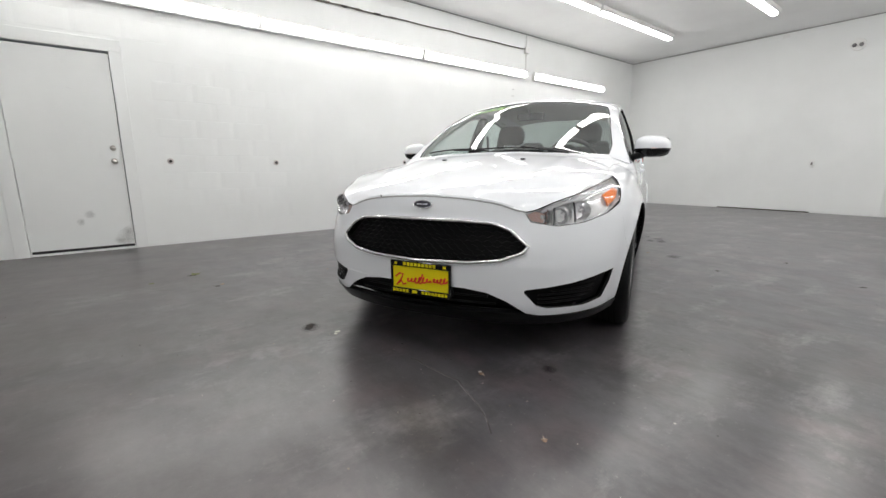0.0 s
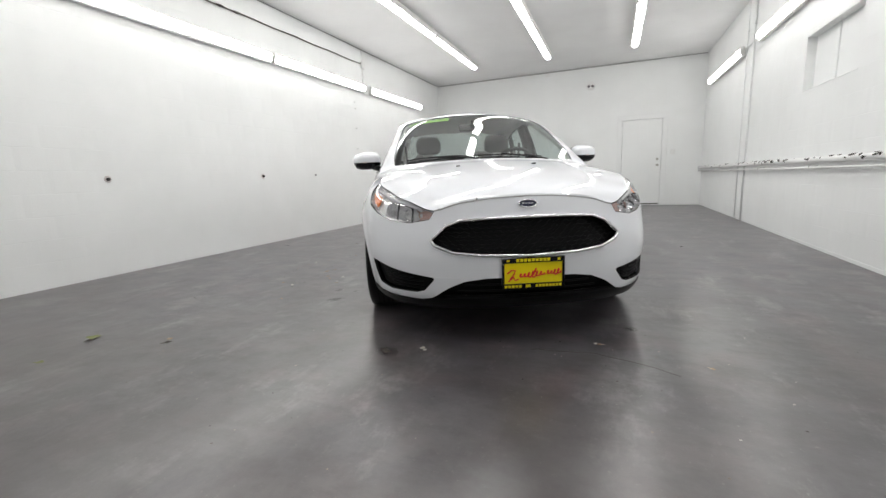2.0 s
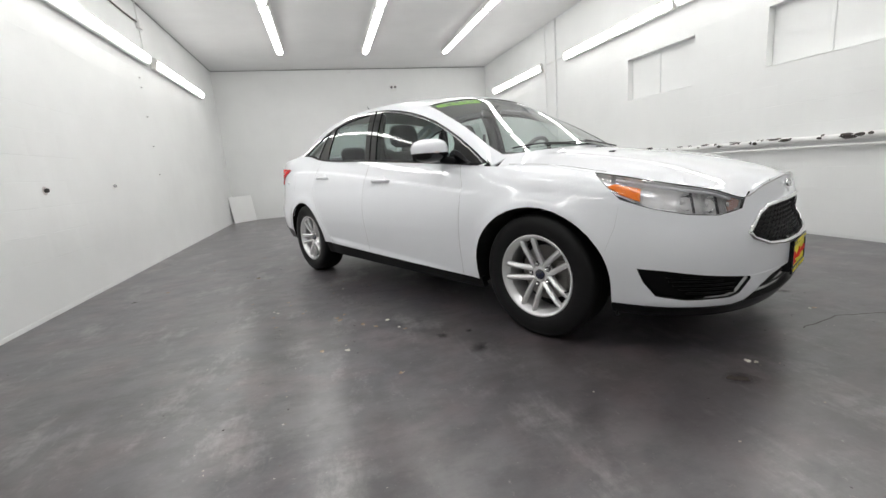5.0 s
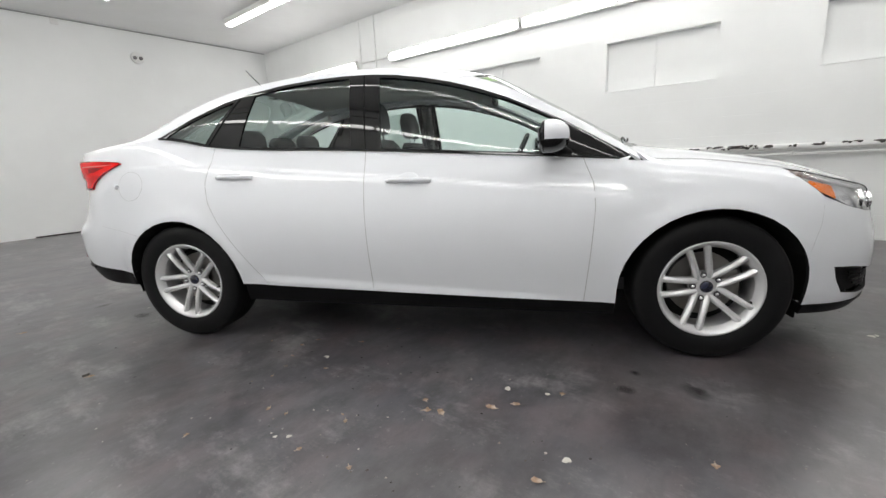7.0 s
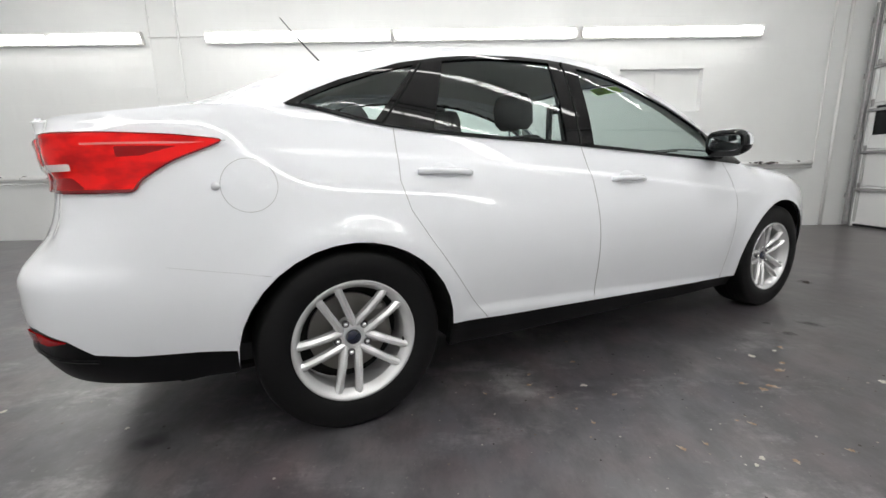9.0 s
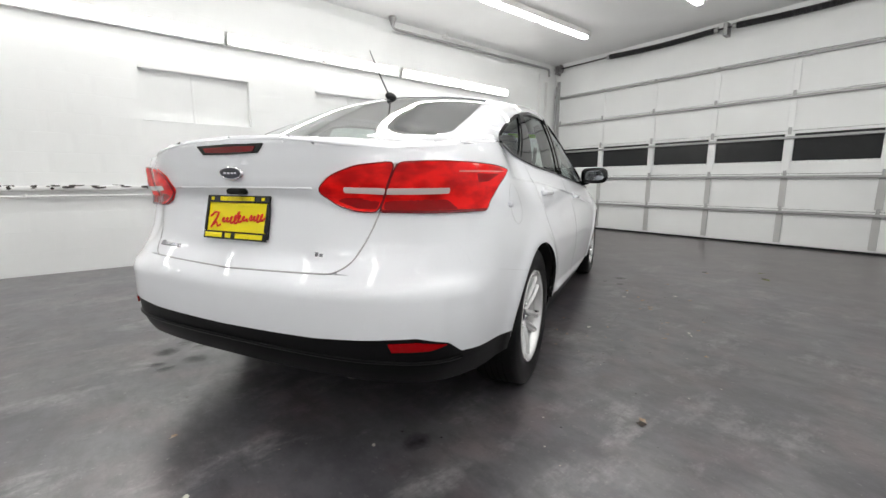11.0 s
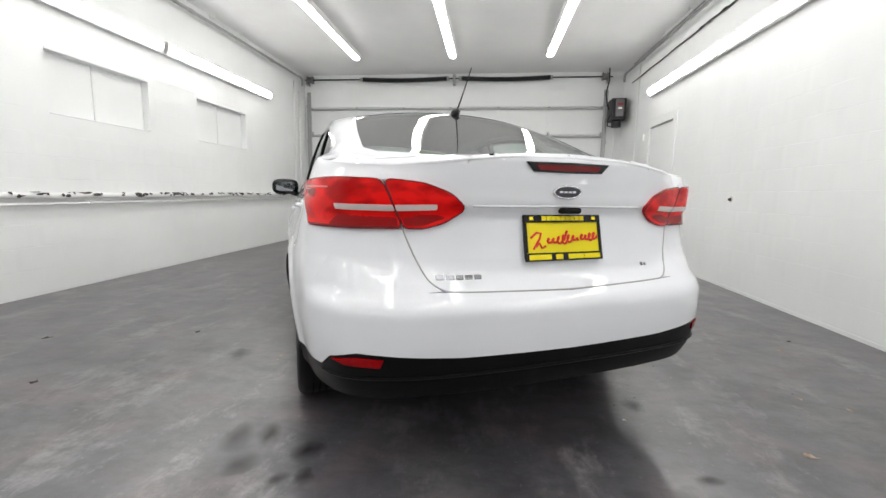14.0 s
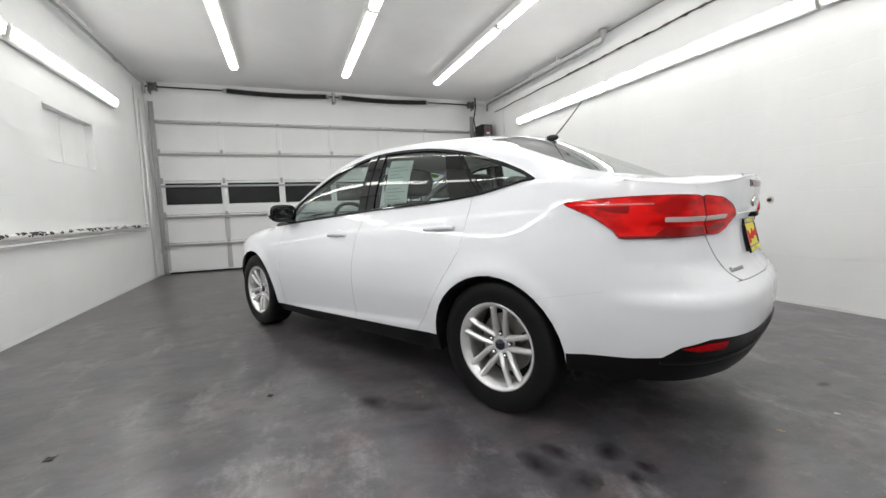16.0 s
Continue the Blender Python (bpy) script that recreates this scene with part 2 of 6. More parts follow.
# front wall round the garage door
GX0, GX1, GZ = -3.14, 2.90, 2.74
bm = bmesh.new()
box(XL - 0.2, GX0, YF, YF + 0.2, 0, ZC, bm=bm)
box(GX0, GX1, YF, YF + 0.2, GZ, ZC, bm=bm)
box(GX1, XR + 0.2, YF, YF + 0.2, 0, ZC, bm=bm)
wf = structure("wall_front", bm, WALL, "white painted front wall above the garage door", "wall")

# blocked-up windows: recessed infill with thin frame
for i, (a, b) in enumerate(WINS):
    w = thing(f"window_{i + 1}", (XL, (a + b) / 2, WZ0), 0, "window opening filled in and painted white", "window", kind="structure")
    h = (b - a) / 2
    part("infill", box(-0.16, -0.085, -h, h, 0, WZ1 - WZ0, 0.004), WALL, w)
    part("mullion", box(-0.085, -0.072, -0.06, -0.035, 0, WZ1 - WZ0 - 0.02, 0.003), TRIMW, w)
    part("lintel_strip", box(-0.085, 0.006, -h, h, WZ1 - WZ0 - 0.02, WZ1 - WZ0, 0.003), TRIMW, w)
    part("window_sill", box(-0.085, 0.004, -h, h, 0, 0.012, 0.003), TRIMW, w)


def flush_door(name, width, height, label, gap=0.012, deep=0.03, head=0.0):
    """A plain leaf in its frame, hung along +y from the origin, room side at -x."""
    d = thing(name, (0, 0, 0), 0, label, "door", kind="structure")
    leaf = part("leaf", box(deep, 0.075, gap, width - gap, 0.035, height - gap - head, 0.003), TRIMW, d)
    part("threshold", box(-0.012, 0.10, 0, width, 0.0, 0.022, 0.004), TRIMW, d)
    # black strip added to draw the shade in the gap under the leaf
    part("gap_shade_strip", box(deep - 0.008, deep, 0.015, width - 0.015, 0.024, 0.05), PLASTIC, d)
    for nm, y0, y1, z0, z1 in (("jamb", -0.11, 0.0, 0, height), ("jamb", width, width + 0.11, 0, height), ("head_casing", -0.11, width + 0.11, height, height + 0.12)):
        part(nm, box(-0.016, 0.0, y0, y1, z0, z1, 0.003), TRIMW, d)
    for z in (0.25, 1.0, 1.8):
        part("hinge", tube([(0.024, width - 0.006, z), (0.024, width - 0.006, z + 0.1)], 0.008, 8), TRIMW, d)
    k = lathe([(0.0, -0.06), (0.022, -0.058), (0.03, -0.045), (0.026, -0.03), (0.012, -0.022), (0.012, 0), (0.03, 0.004), (0.032, 0.03)], 18, axis="x", origin=(0.0, 0.08, 0.96))
    part("knob", k, BRASS, d, "round satin metal knob", smooth=True)
    k = lathe([(0.0, -0.012), (0.024, -0.01), (0.028, 0.0), (0.03, 0.03)], 18, axis="x", origin=(0.0, 0.08, 1.10))
    part("deadbolt", k, BRASS, d, smooth=True)
    return d


d1 = flush_door("door_1", RD1 - RD0, RDZ, "closed white painted flush door with knob, scuffed at its foot", 0.006, 0.011, 0.014)
d1.matrix_basis = pose(XR, RD0, 0)
d2 = flush_door("door_2", BD1 - BD0, BDZ, "closed white painted flush door in the back wall", 0.004, 0.010)
d2.matrix_basis = Matrix(((0, 1, 0, BD0), (-1, 0, 0, YB), (0, 0, 1, 0), (0, 0, 0, 1)))

# baseboard-like sealant at the wall feet
structure("baseboard", box(XL, XL + 0.006, YB, YF, 0.0, 0.03), TRIMW, "thin white painted strip at the wall foot", "baseboard")
structure("trim", box(XR - 0.006, XR, YB, RD0 - 0.12, 0.0, 0.03), TRIMW, "thin white painted strip at the wall foot", "trim")

# ---- sectional garage door ----
gd = thing("garage_door", ((GX0 + GX1) / 2, YF, 0), 0, "closed white sectional garage door with a row of dark windows", "garage door")
gw = (GX1 - GX0) / 2
LEVELS = [0.03, 0.56, 1.07, 1.68, 2.19, 2.74]
STILES = [-3.14, -2.135, -1.135, -0.155, 0.835, 1.845, 2.90]
gcx = (GX0 + GX1) / 2
for k in range(5):
    z0, z1 = LEVELS[k] + 0.003, LEVELS[k + 1] - 0.003
    sec = new("section")
    sec.parent = gd
    if k != 2:
        part("panel", box(-gw, gw, 0.03, 0.07, z0, z1, 0.004), DOORPANEL, sec)
    else:
        part("panel", box(-gw, gw, 0.03, 0.07, z0, 1.235, 0.004), DOORPANEL, sec)
        part("panel", box(-gw, gw, 0.03, 0.07, 1.645, z1, 0.004), DOORPANEL, sec)
        for j in range(6):
            a, b = STILES[j] - gcx, STILES[j + 1] - gcx
            part("pane", box(a + 0.06, b - 0.06, 0.038, 0.048, 1.24, 1.64), NIGHTGLASS, sec, "dark window pane")
            for c in ((a, a + 0.055), (b - 0.055, b)):
                part("window_frame", box(c[0], c[1], 0.028, 0.07, 1.236, 1.644, 0.003), DOORPANEL, sec)
            part("window_frame", box(a + 0.056, b - 0.056, 0.03, 0.0375, 1.236, 1.252, 0.002), DOORPANEL, sec)
            part("window_frame", box(a + 0.056, b - 0.056, 0.03, 0.0375, 1.636, 1.644, 0.002), DOORPANEL, sec)
    for s in STILES:
        x = s - gcx
        x0, x1 = max(-gw, x - 0.04), min(gw, x + 0.04)
        part("stile", box(x0, x1, 0.016, 0.0275, z0 + 0.03, z1 - 0.03, 0.003), STILE if k < 2 else DOORPANEL, sec)
        part("hinge", box(x - 0.02 if abs(x) < gw else (x0 + x1) / 2 - 0.02, x + 0.02 if abs(x) < gw else (x0 + x1) / 2 + 0.02, 0.004, 0.015, z1 - 0.05, z1 + 0.05, 0.003), STEEL, sec)
    zs = z1 - 0.022 if k != 2 else 1.600
    part("strut", box(-gw, gw, -0.022, 0.0145, zs - 0.038, zs, 0.006), RAILGREY, sec)
part("bottom_seal", box(-gw, gw, 0.03, 0.075, 0.002, 0.028, 0.004), PLASTIC, gd)

# vertical tracks
for x in (GX0 - 0.035, GX1 + 0.035):
    t = thing("door_track", (x, YF - 0.05, 0), 0, "galvanised steel garage door track", "door track", "door tracks")
    part("rail", box(-0.025, 0.025, -0.028, 0.028, 0.02, 2.95, 0.006), STEEL, t)
    part("angle", box(-0.04, 0.04, 0.029, 0.046, 0.0, 3.05, 0.004), STEEL, t)
    for z in (0.4, 1.2, 2.0, 2.7):
        part("bracket", box(-0.035, 0.035, -0.034, -0.0285, z, z + 0.07, 0.002), STEEL, t)

# torsion shaft, springs, drums
ts = thing("torsion_shaft", (0, 5.23, 3.265), 0, "steel torsion shaft with black springs over the garage door", "door spring")
part("shaft", tube([(-3.2, 0, 0), (3.0, 0, 0)], 0.0135, 10), BLACKSTEEL, ts)
for a, b in ((-1.95, -0.22), (0.08, 1.82)):
    n = 116
    sag = [(a + (b - a) * i / n, 0, -0.026 * math.sin(math.pi * i / n)) for i in range(n + 1)]
    part("spring", tube(sag, [0.039 if i % 2 else 0.048 for i in range(n + 1)], 12), BLACKSTEEL, ts, "black coil spring")
    for x in (a - 0.03, b + 0.02):
        part("winding_cone", lathe([(0.015, x - 0.03), (0.038, x - 0.03), (0.042, x + 0.03), (0.015, x + 0.03)], 14), STEEL, ts)
part("centre_bracket", box(-0.10, -0.04, -0.02, 0.135, -0.11, 0.08, 0.006), STEEL, ts)
for x in (-3.08, 2.86):
    part("drum", lathe([(0.014, x - 0.05), (0.075, x - 0.05), (0.075, x - 0.035), (0.06, x - 0.03), (0.06, x + 0.03), (0.08, x + 0.04), (0.08, x + 0.05), (0.014, x + 0.05)], 20), GREYBOX, ts)
    part("end_bracket", box(x + 0.07 * (1 if x > 0 else -1) - 0.004, x + 0.07 * (1 if x > 0 else -1) + 0.004, -0.06, 0.135, -0.10, 0.07, 0.002), STEEL, ts)

# opener on the wall beside the door
mo = thing("door_opener", (3.05, 5.02, 2.30), 0, "dark grey garage door opener box with a red label", "door opener")
part("housing", box(-0.13, 0.13, -0.20, 0.12, 0.08, 0.48, 0.020, seg=2), BLACKSTEEL, mo)
part("cover", box(-0.075, 0.075, -0.250, -0.201, 0.14, 0.45, 0.012, seg=2), GREYBOX, mo, "grey front cover")
part("red_label", box(-0.05, 0.05, -0.2535, -0.2505, 0.34, 0.375), REDLABEL, mo)
part("white_label", box(-0.035, 0.035, -0.2535, -0.2505, 0.27, 0.305), ENAMEL, mo)
part("motor", tube([(0.0, -0.05, -0.03), (0.0, -0.05, 0.098)], 0.085, 18), BLACKSTEEL, mo)
part("mount", box(-0.10, 0.21, 0.1205, 0.335, 0.16, 0.40, 0.004), GREYBOX, mo)
part("cable", tube([(-0.125, -0.1, 0.2), (-0.17, -0.12, 0.1), (-0.16, -0.05, 0.0), (-0.05, -0.06, -0.036)], 0.01, 6), PLASTIC, mo)
part("feed_cable", tube([(-0.16, 0.02, 1.07), (-0.15, 0.03, 0.85), (-0.19, 0.05, 0.62), (-0.17, 0.0, 0.40), (-0.135, -0.02, 0.30)], 0.013, 8), BLACKSTEEL, mo)


# ---- fluorescent lights ----
def strip_light(glow, wide=0.081, rise=0.043, back=0.121):
    """An eight-foot fitting along +y: housing and two wrap-round glowing tubes, light side towards -z."""
    L = thing("fluorescent_light", (0, 0, 0), 0, "white eight-foot fluorescent strip light, lit", "ceiling light", "strip lights")
    part("housing", box(-wide, wide, 0.0, 2.42, rise, back, 0.008), ENAMEL, L)
    for y0, y1 in ((0.012, 1.2), (1.22, 2.408)):
        n = 10
        bm = bmesh.new()
        ends = []
        for y, s in ((y0, 0.45), (y0 + 0.018, 0.85), (y0 + 0.05, 1.0), (y1 - 0.05, 1.0), (y1 - 0.018, 0.85), (y1, 0.45)):
            ends.append([bm.verts.new((0.066 * s * math.cos(math.pi * j / n), y, 0.072 - 0.072 * s * math.sin(math.pi * j / n))) for j in range(n + 1)])
        for a, b in zip(ends, ends[1:]):
            for j in range(n):
                bm.faces.new((a[j], b[j], b[j + 1], a[j + 1]))
        bm.faces.new(list(reversed(ends[0])))
        bm.faces.new(ends[-1])
        bmesh.ops.recalc_face_normals(bm, faces=bm.faces)
        part("diffuser", bm, glow, L, "glowing white tube cover", smooth=True)
    for y in (0.0, 2.414):
        part("end_cap", box(-0.05, 0.05, y - 0.004 if y else 0.0, y + 0.006, 0.02, 0.074, 0.002), ENAMEL, L)
    return L


proto = strip_light(GLOW)
proto2 = strip_light(GLOW2, 0.080, 0.030, 0.088)
tagged(proto2, "white eight-foot fluorescent strip light on the wall, lit", "wall light")
spots = []
for x in (1.645, 0.0, -1.70):
    for k in range(4):
        spots.append(pose(x, -5.77 + 2.468 * k, ZC - 0.122))
walls = []
for y in (-6.76, -3.53, -1.08, 1.40):
    walls.append(Matrix.Translation((XL + 0.108, y, 2.62)) @ pose(0, 0, 0, 0, -75, 0))
for y in (-6.10, -3.47, -1.02, 1.40):
    walls.append(Matrix.Translation((XR - 0.108, y, 2.62)) @ pose(0, 0, 0, 0, 75, 0))
for p0, places in ((proto, spots), (proto2, walls)):
    p0.matrix_basis = places[0]
    for m in places[1:]:
        copy_thing(p0, m)


# ---- the car ----
# Car axes: x to its right, y forwards, z up, origin on the ground between the axles.
PAINT = material("white_car_paint", (0.835, 0.85, 0.886), 0.5, coat=1.0, spec=0.05)
BLACKTRIM = material("gloss_black_trim", (0.004, 0.004, 0.0045), 0.035, spec=0.5)
MATTBLACK = material("matt_black_plastic", (0.005, 0.005, 0.0055), 0.42, spec=0.18)
bump(MATTBLACK, tex_noise(MATTBLACK, 300, 3), 0.15, 0.001)
GAP = material("panel_gap", (0.42, 0.42, 0.43), 0.8)
# base colour darkened to stand in for what the door mirrors reflect
MIRROR = material("mirror_glass", (0.34, 0.35, 0.37), 0.03, 1.0)
CHROME = material("chrome", (0.86, 0.86, 0.87), 0.07, 1.0)
ALLOY = material("silver_alloy", (0.80, 0.80, 0.81), 0.27, 0.62)
RUBBER = material("tyre_rubber", (0.006, 0.006, 0.0065), 0.5, spec=0.25)
bump(RUBBER, tex_noise(RUBBER, 160, 3), 0.2, 0.001)
DISC = material("brake_disc", (0.22, 0.21, 0.20), 0.45, 0.9)
WELL = material("wheel_well", (0.006, 0.006, 0.006), 0.9)
CLOTH = material("charcoal_cloth", (0.072, 0.072, 0.076), 0.95)
bump(CLOTH, tex_noise(CLOTH, 220, 3), 0.4, 0.002)
DASH = material("dashboard", (0.022, 0.022, 0.024), 0.6)
BEIGE = material("headliner", (0.60, 0.60, 0.58), 0.9)
AMBER = material("amber_lens", (0.95, 0.22, 0.015), 0.12, coat=0.6)
MARKER = material("marker_lens", (0.50, 0.33, 0.29), 0.2, coat=0.5)
REFLECTOR = material("lamp_reflector", (0.80, 0.80, 0.82), 0.14, 0.45)
plug(REFLECTOR, ramp(REFLECTOR, tex_noise(REFLECTOR, 26, 2, 0.4, (1, 1, 0.35)), [(0.32, grey(0.48)), (0.42, grey(0.86)), (0.62, grey(0.96))]), "Base Color")
LAMPBLACK = material("lamp_shadow", (0.10, 0.10, 0.105), 0.25, 0.5)
STRIPWHITE = material("white_lamp_strip", (0.62, 0.62, 0.64), 0.25)
REDLENS = material("red_lens", (0.62, 0.010, 0.012), 0.04, coat=0.32, spec=0.05)
plug(REDLENS, ramp(REDLENS, tex_noise(REDLENS, 9, 3, 0.5, (1, 1, 2.2)), [(0.36, (0.50, 0.002, 0.003)), (0.56, (0.92, 0.008, 0.008))]), "Base Color")
DARKRED = material("dark_red_lens", (0.17, 0.002, 0.005), 0.2, coat=0.15)
PALERED = material("pale_red_lens", (0.86, 0.24, 0.22), 0.15, coat=0.6)
DEEPRED = material("deep_red_lens", (0.30, 0.002, 0.004), 0.10, spec=0.25)
CLEARLENS = material("pale_lens", (0.78, 0.66, 0.64), 0.15, coat=0.6)
YELLOW = material("yellow_card", (0.88, 0.74, 0.0), 0.45)
INK = material("red_ink", (0.72, 0.03, 0.02), 0.5)
BLUE = material("blue_enamel", (0.014, 0.017, 0.040), 0.15, coat=0.8)
PAPER = material("paper_sticker", (0.72, 0.78, 0.74), 0.7)
_nt = PAPER.node_tree
_tl = _nt.nodes.new("ShaderNodeBsdfTranslucent")
_tl.inputs["Color"].default_value = (0.75, 0.82, 0.79, 1)
_mx = _nt.nodes.new("ShaderNodeMixShader")
_mx.inputs["Fac"].default_value = 0.5
_nt.links.new(_nt.nodes["Principled BSDF"].outputs["BSDF"], _mx.inputs[1])
_nt.links.new(_tl.outputs["BSDF"], _mx.inputs[2])
_nt.links.new(_mx.outputs["Shader"], _nt.nodes["Material Output"].inputs["Surface"])
LIME = material("lime_sticker", (0.42, 0.82, 0.06), 0.6)
LIMEDARK = material("dark_green_ink", (0.06, 0.20, 0.02), 0.6)


def window_glass(name, tint, rim, power=3.0):
    """Thin tinted pane: clear with a mirror film that grows at grazing angles."""
    m = bpy.data.materials.new(name)
    m.use_nodes = True
    nt = m.node_tree
    nt.nodes.remove(nt.nodes["Principled BSDF"])
    out = nt.nodes["Material Output"]
    tr = nt.nodes.new("ShaderNodeBsdfTransparent")
    tr.inputs["Color"].default_value = (*tint, 1)
    gl = nt.nodes.new("ShaderNodeBsdfGlossy")
    gl.inputs["Roughness"].default_value = 0.02
    lw = nt.nodes.new("ShaderNodeLayerWeight")
    lw.inputs["Blend"].default_value = 0.5
    pw = nt.nodes.new("ShaderNodeMath")
    pw.operation = "POWER"
    pw.inputs[1].default_value = power
    fr = nt.nodes.new("ShaderNodeMath")
    fr.operation = "MULTIPLY_ADD"
    fr.inputs[1].default_value = 0.75
    fr.inputs[2].default_value = rim
    nt.links.new(lw.outputs["Facing"], pw.inputs[0])
    nt.links.new(pw.outputs["Value"], fr.inputs[0])
    mx = nt.nodes.new("ShaderNodeMixShader")
    nt.links.new(fr.outputs["Value"], mx.inputs["Fac"])
    nt.links.new(tr.outputs["BSDF"], mx.inputs[1])
    nt.links.new(gl.outputs["BSDF"], mx.inputs[2])
    nt.links.new(mx.outputs["Shader"], out.inputs["Surface"])
    return m


GLASS = window_glass("side_glass", (0.82, 0.91, 0.885), 0.06, 4.6)
WINDSHIELD = window_glass("windshield_glass", (0.82, 0.89, 0.87), 0.13)
REARGLASS = window_glass("rear_glass", (0.70, 0.80, 0.77), 0.28)
LENS = window_glass("headlight_lens", (0.97, 0.97, 0.98), 0.04)


def curve(xs, ys, soft=0.0):
    """Smooth function through points; xs rising; soft evens out its bends over that length."""
    xs, ys = list(map(float, xs)), list(map(float, ys))
    n = len(xs)
    d = [(ys[i + 1] - ys[i]) / (xs[i + 1] - xs[i]) for i in range(n - 1)]
    m = [d[0]] + [0.0 if d[i - 1] * d[i] <= 0 else (d[i - 1] * (xs[i + 1] - xs[i]) + d[i] * (xs[i] - xs[i - 1])) / (xs[i + 1] - xs[i - 1]) for i in range(1, n - 1)] + [d[-1]]
    g = np.linspace(xs[0], xs[-1], 1200)
    k = np.clip(np.searchsorted(xs, g, side="right") - 1, 0, n - 2)
    X, Y, M = np.array(xs), np.array(ys), np.array(m)
    h = X[k + 1] - X[k]
    t = (g - X[k]) / h
    v = (2 * t**3 - 3 * t**2 + 1) * Y[k] + (t**3 - 2 * t**2 + t) * h * M[k] + (3 * t**2 - 2 * t**3) * Y[k + 1] + (t**3 - t**2) * h * M[k + 1]
    if soft:
        step = g[1] - g[0]
        w = max(1, int(3 * soft / step))
        kern = np.exp(-0.5 * (np.arange(-w, w + 1) * step / soft) ** 2)
        ahead = v[-1] + (v[-1] - v[-2]) * np.arange(1, w + 1)
        behind = v[0] + (v[0] - v[1]) * np.arange(w, 0, -1)
        v = np.convolve(np.concatenate((behind, v, ahead)), kern / kern.sum(), mode="valid")
    return lambda x: float(np.interp(x, g, v))


def sstep(a, b, x):
    t = max(0.0, min(1.0, (x - a) / (b - a)))
    return t * t * (3 - 2 * t)


# plan outline of one half, nose to tail, by chord length
OUT = [(0.0, 2.226), (0.22, 2.214), (0.42, 2.170), (0.58, 2.092), (0.71, 1.975), (0.805, 1.82), (0.862, 1.62), (0.895, 1.32), (0.902, 0.90), (0.905, 0.30), (0.906, -0.40), (0.904, -1.00), (0.894, -1.40), (0.870, -1.75), (0.828, -1.985), (0.755, -2.130), (0.60, -2.232), (0.42, -2.272), (0.22, -2.289), (0.0, -2.294)]
_s = [0.0]
for (a, b), (c, d) in zip(OUT, OUT[1:]):
    _s.append(_s[-1] + math.hypot(c - a, d - b))
OX, OY = curve(_s, [p[0] for p in OUT], 0.03), curve(_s, [p[1] for p in OUT], 0.03)
LEN = _s[-1]
_g = np.linspace(0, LEN, 3000)
_gx, _gy = np.array([OX(s) for s in _g]), np.array([OY(s) for s in _g])


def U(y):
    """Chord length at which the side outline passes y."""
    return float(np.interp(-y, -_gy, _g))


def UF(x):
    """The same for the nose, by x."""
    i = int(np.argmax(_gx > 0.80))
    return float(np.interp(x, _gx[:i], _g[:i]))


def UR(x):
    """The same for the tail, by x."""
    i = len(_g) - int(np.argmax(_gx[::-1] > 0.80))
    return float(np.interp(-x, -_gx[i:], _g[i:]))


SIDE = curve([0.10, 0.20, 0.27, 0.35, 0.45, 0.55, 0.62, 0.70, 0.78, 0.84, 0.90, 0.96, 1.00, 1.05, 1.12], [0.13, 0.072, 0.052, 0.037, 0.021, 0.012, 0.013, 0.023, 0.044, 0.063, 0.089, 0.118, 0.138, 0.164, 0.205], 0.014)
FRONT = curve([0.10, 0.18, 0.24, 0.32, 0.44, 0.50, 0.56, 0.60, 0.66, 0.71, 0.75, 0.80, 0.90], [0.14, 0.062, 0.020, 0.006, 0.002, 0.008, 0.020, 0.030, 0.044, 0.056, 0.070, 0.12, 0.25], 0.010)
REAR = curve([0.10, 0.20, 0.28, 0.36, 0.44, 0.56, 0.62, 0.66, 0.70, 0.76, 0.84, 0.89, 0.925, 0.97, 1.03, 1.07, 1.10], [0.24, 0.15, 0.075, 0.024, 0.006, 0.000, 0.008, 0.040, 0.072, 0.088, 0.103, 0.107, 0.092, 0.088, 0.082, 0.080, 0.092], 0.006)
_top = [(0.0, 0.742), (UF(0.2), 0.734), (UF(0.36), 0.713), (UF(0.47), 0.684), (UF(0.60), 0.726), (U(1.90), 0.774), (U(1.63), 0.826), (U(1.30), 0.872), (U(1.04), 0.885), (U(0.81), 0.905), (U(-0.24), 0.985), (U(-1.16), 1.050), (U(-1.49), 1.104), (U(-1.70), 1.092), (U(-1.95), 1.064), (UR(0.70), 1.045), (UR(0.50), 1.052), (UR(0.25), 1.078), (LEN, 1.086)]
ZT = curve([p[0] for p in _top], [p[1] for p in _top])


CREASE = curve([-1.8, -1.3, -1.0, -0.6, 0.27, 0.56, 1.2], [0.962, 0.952, 0.938, 0.905, 0.821, 0.789, 0.722], 0.08)


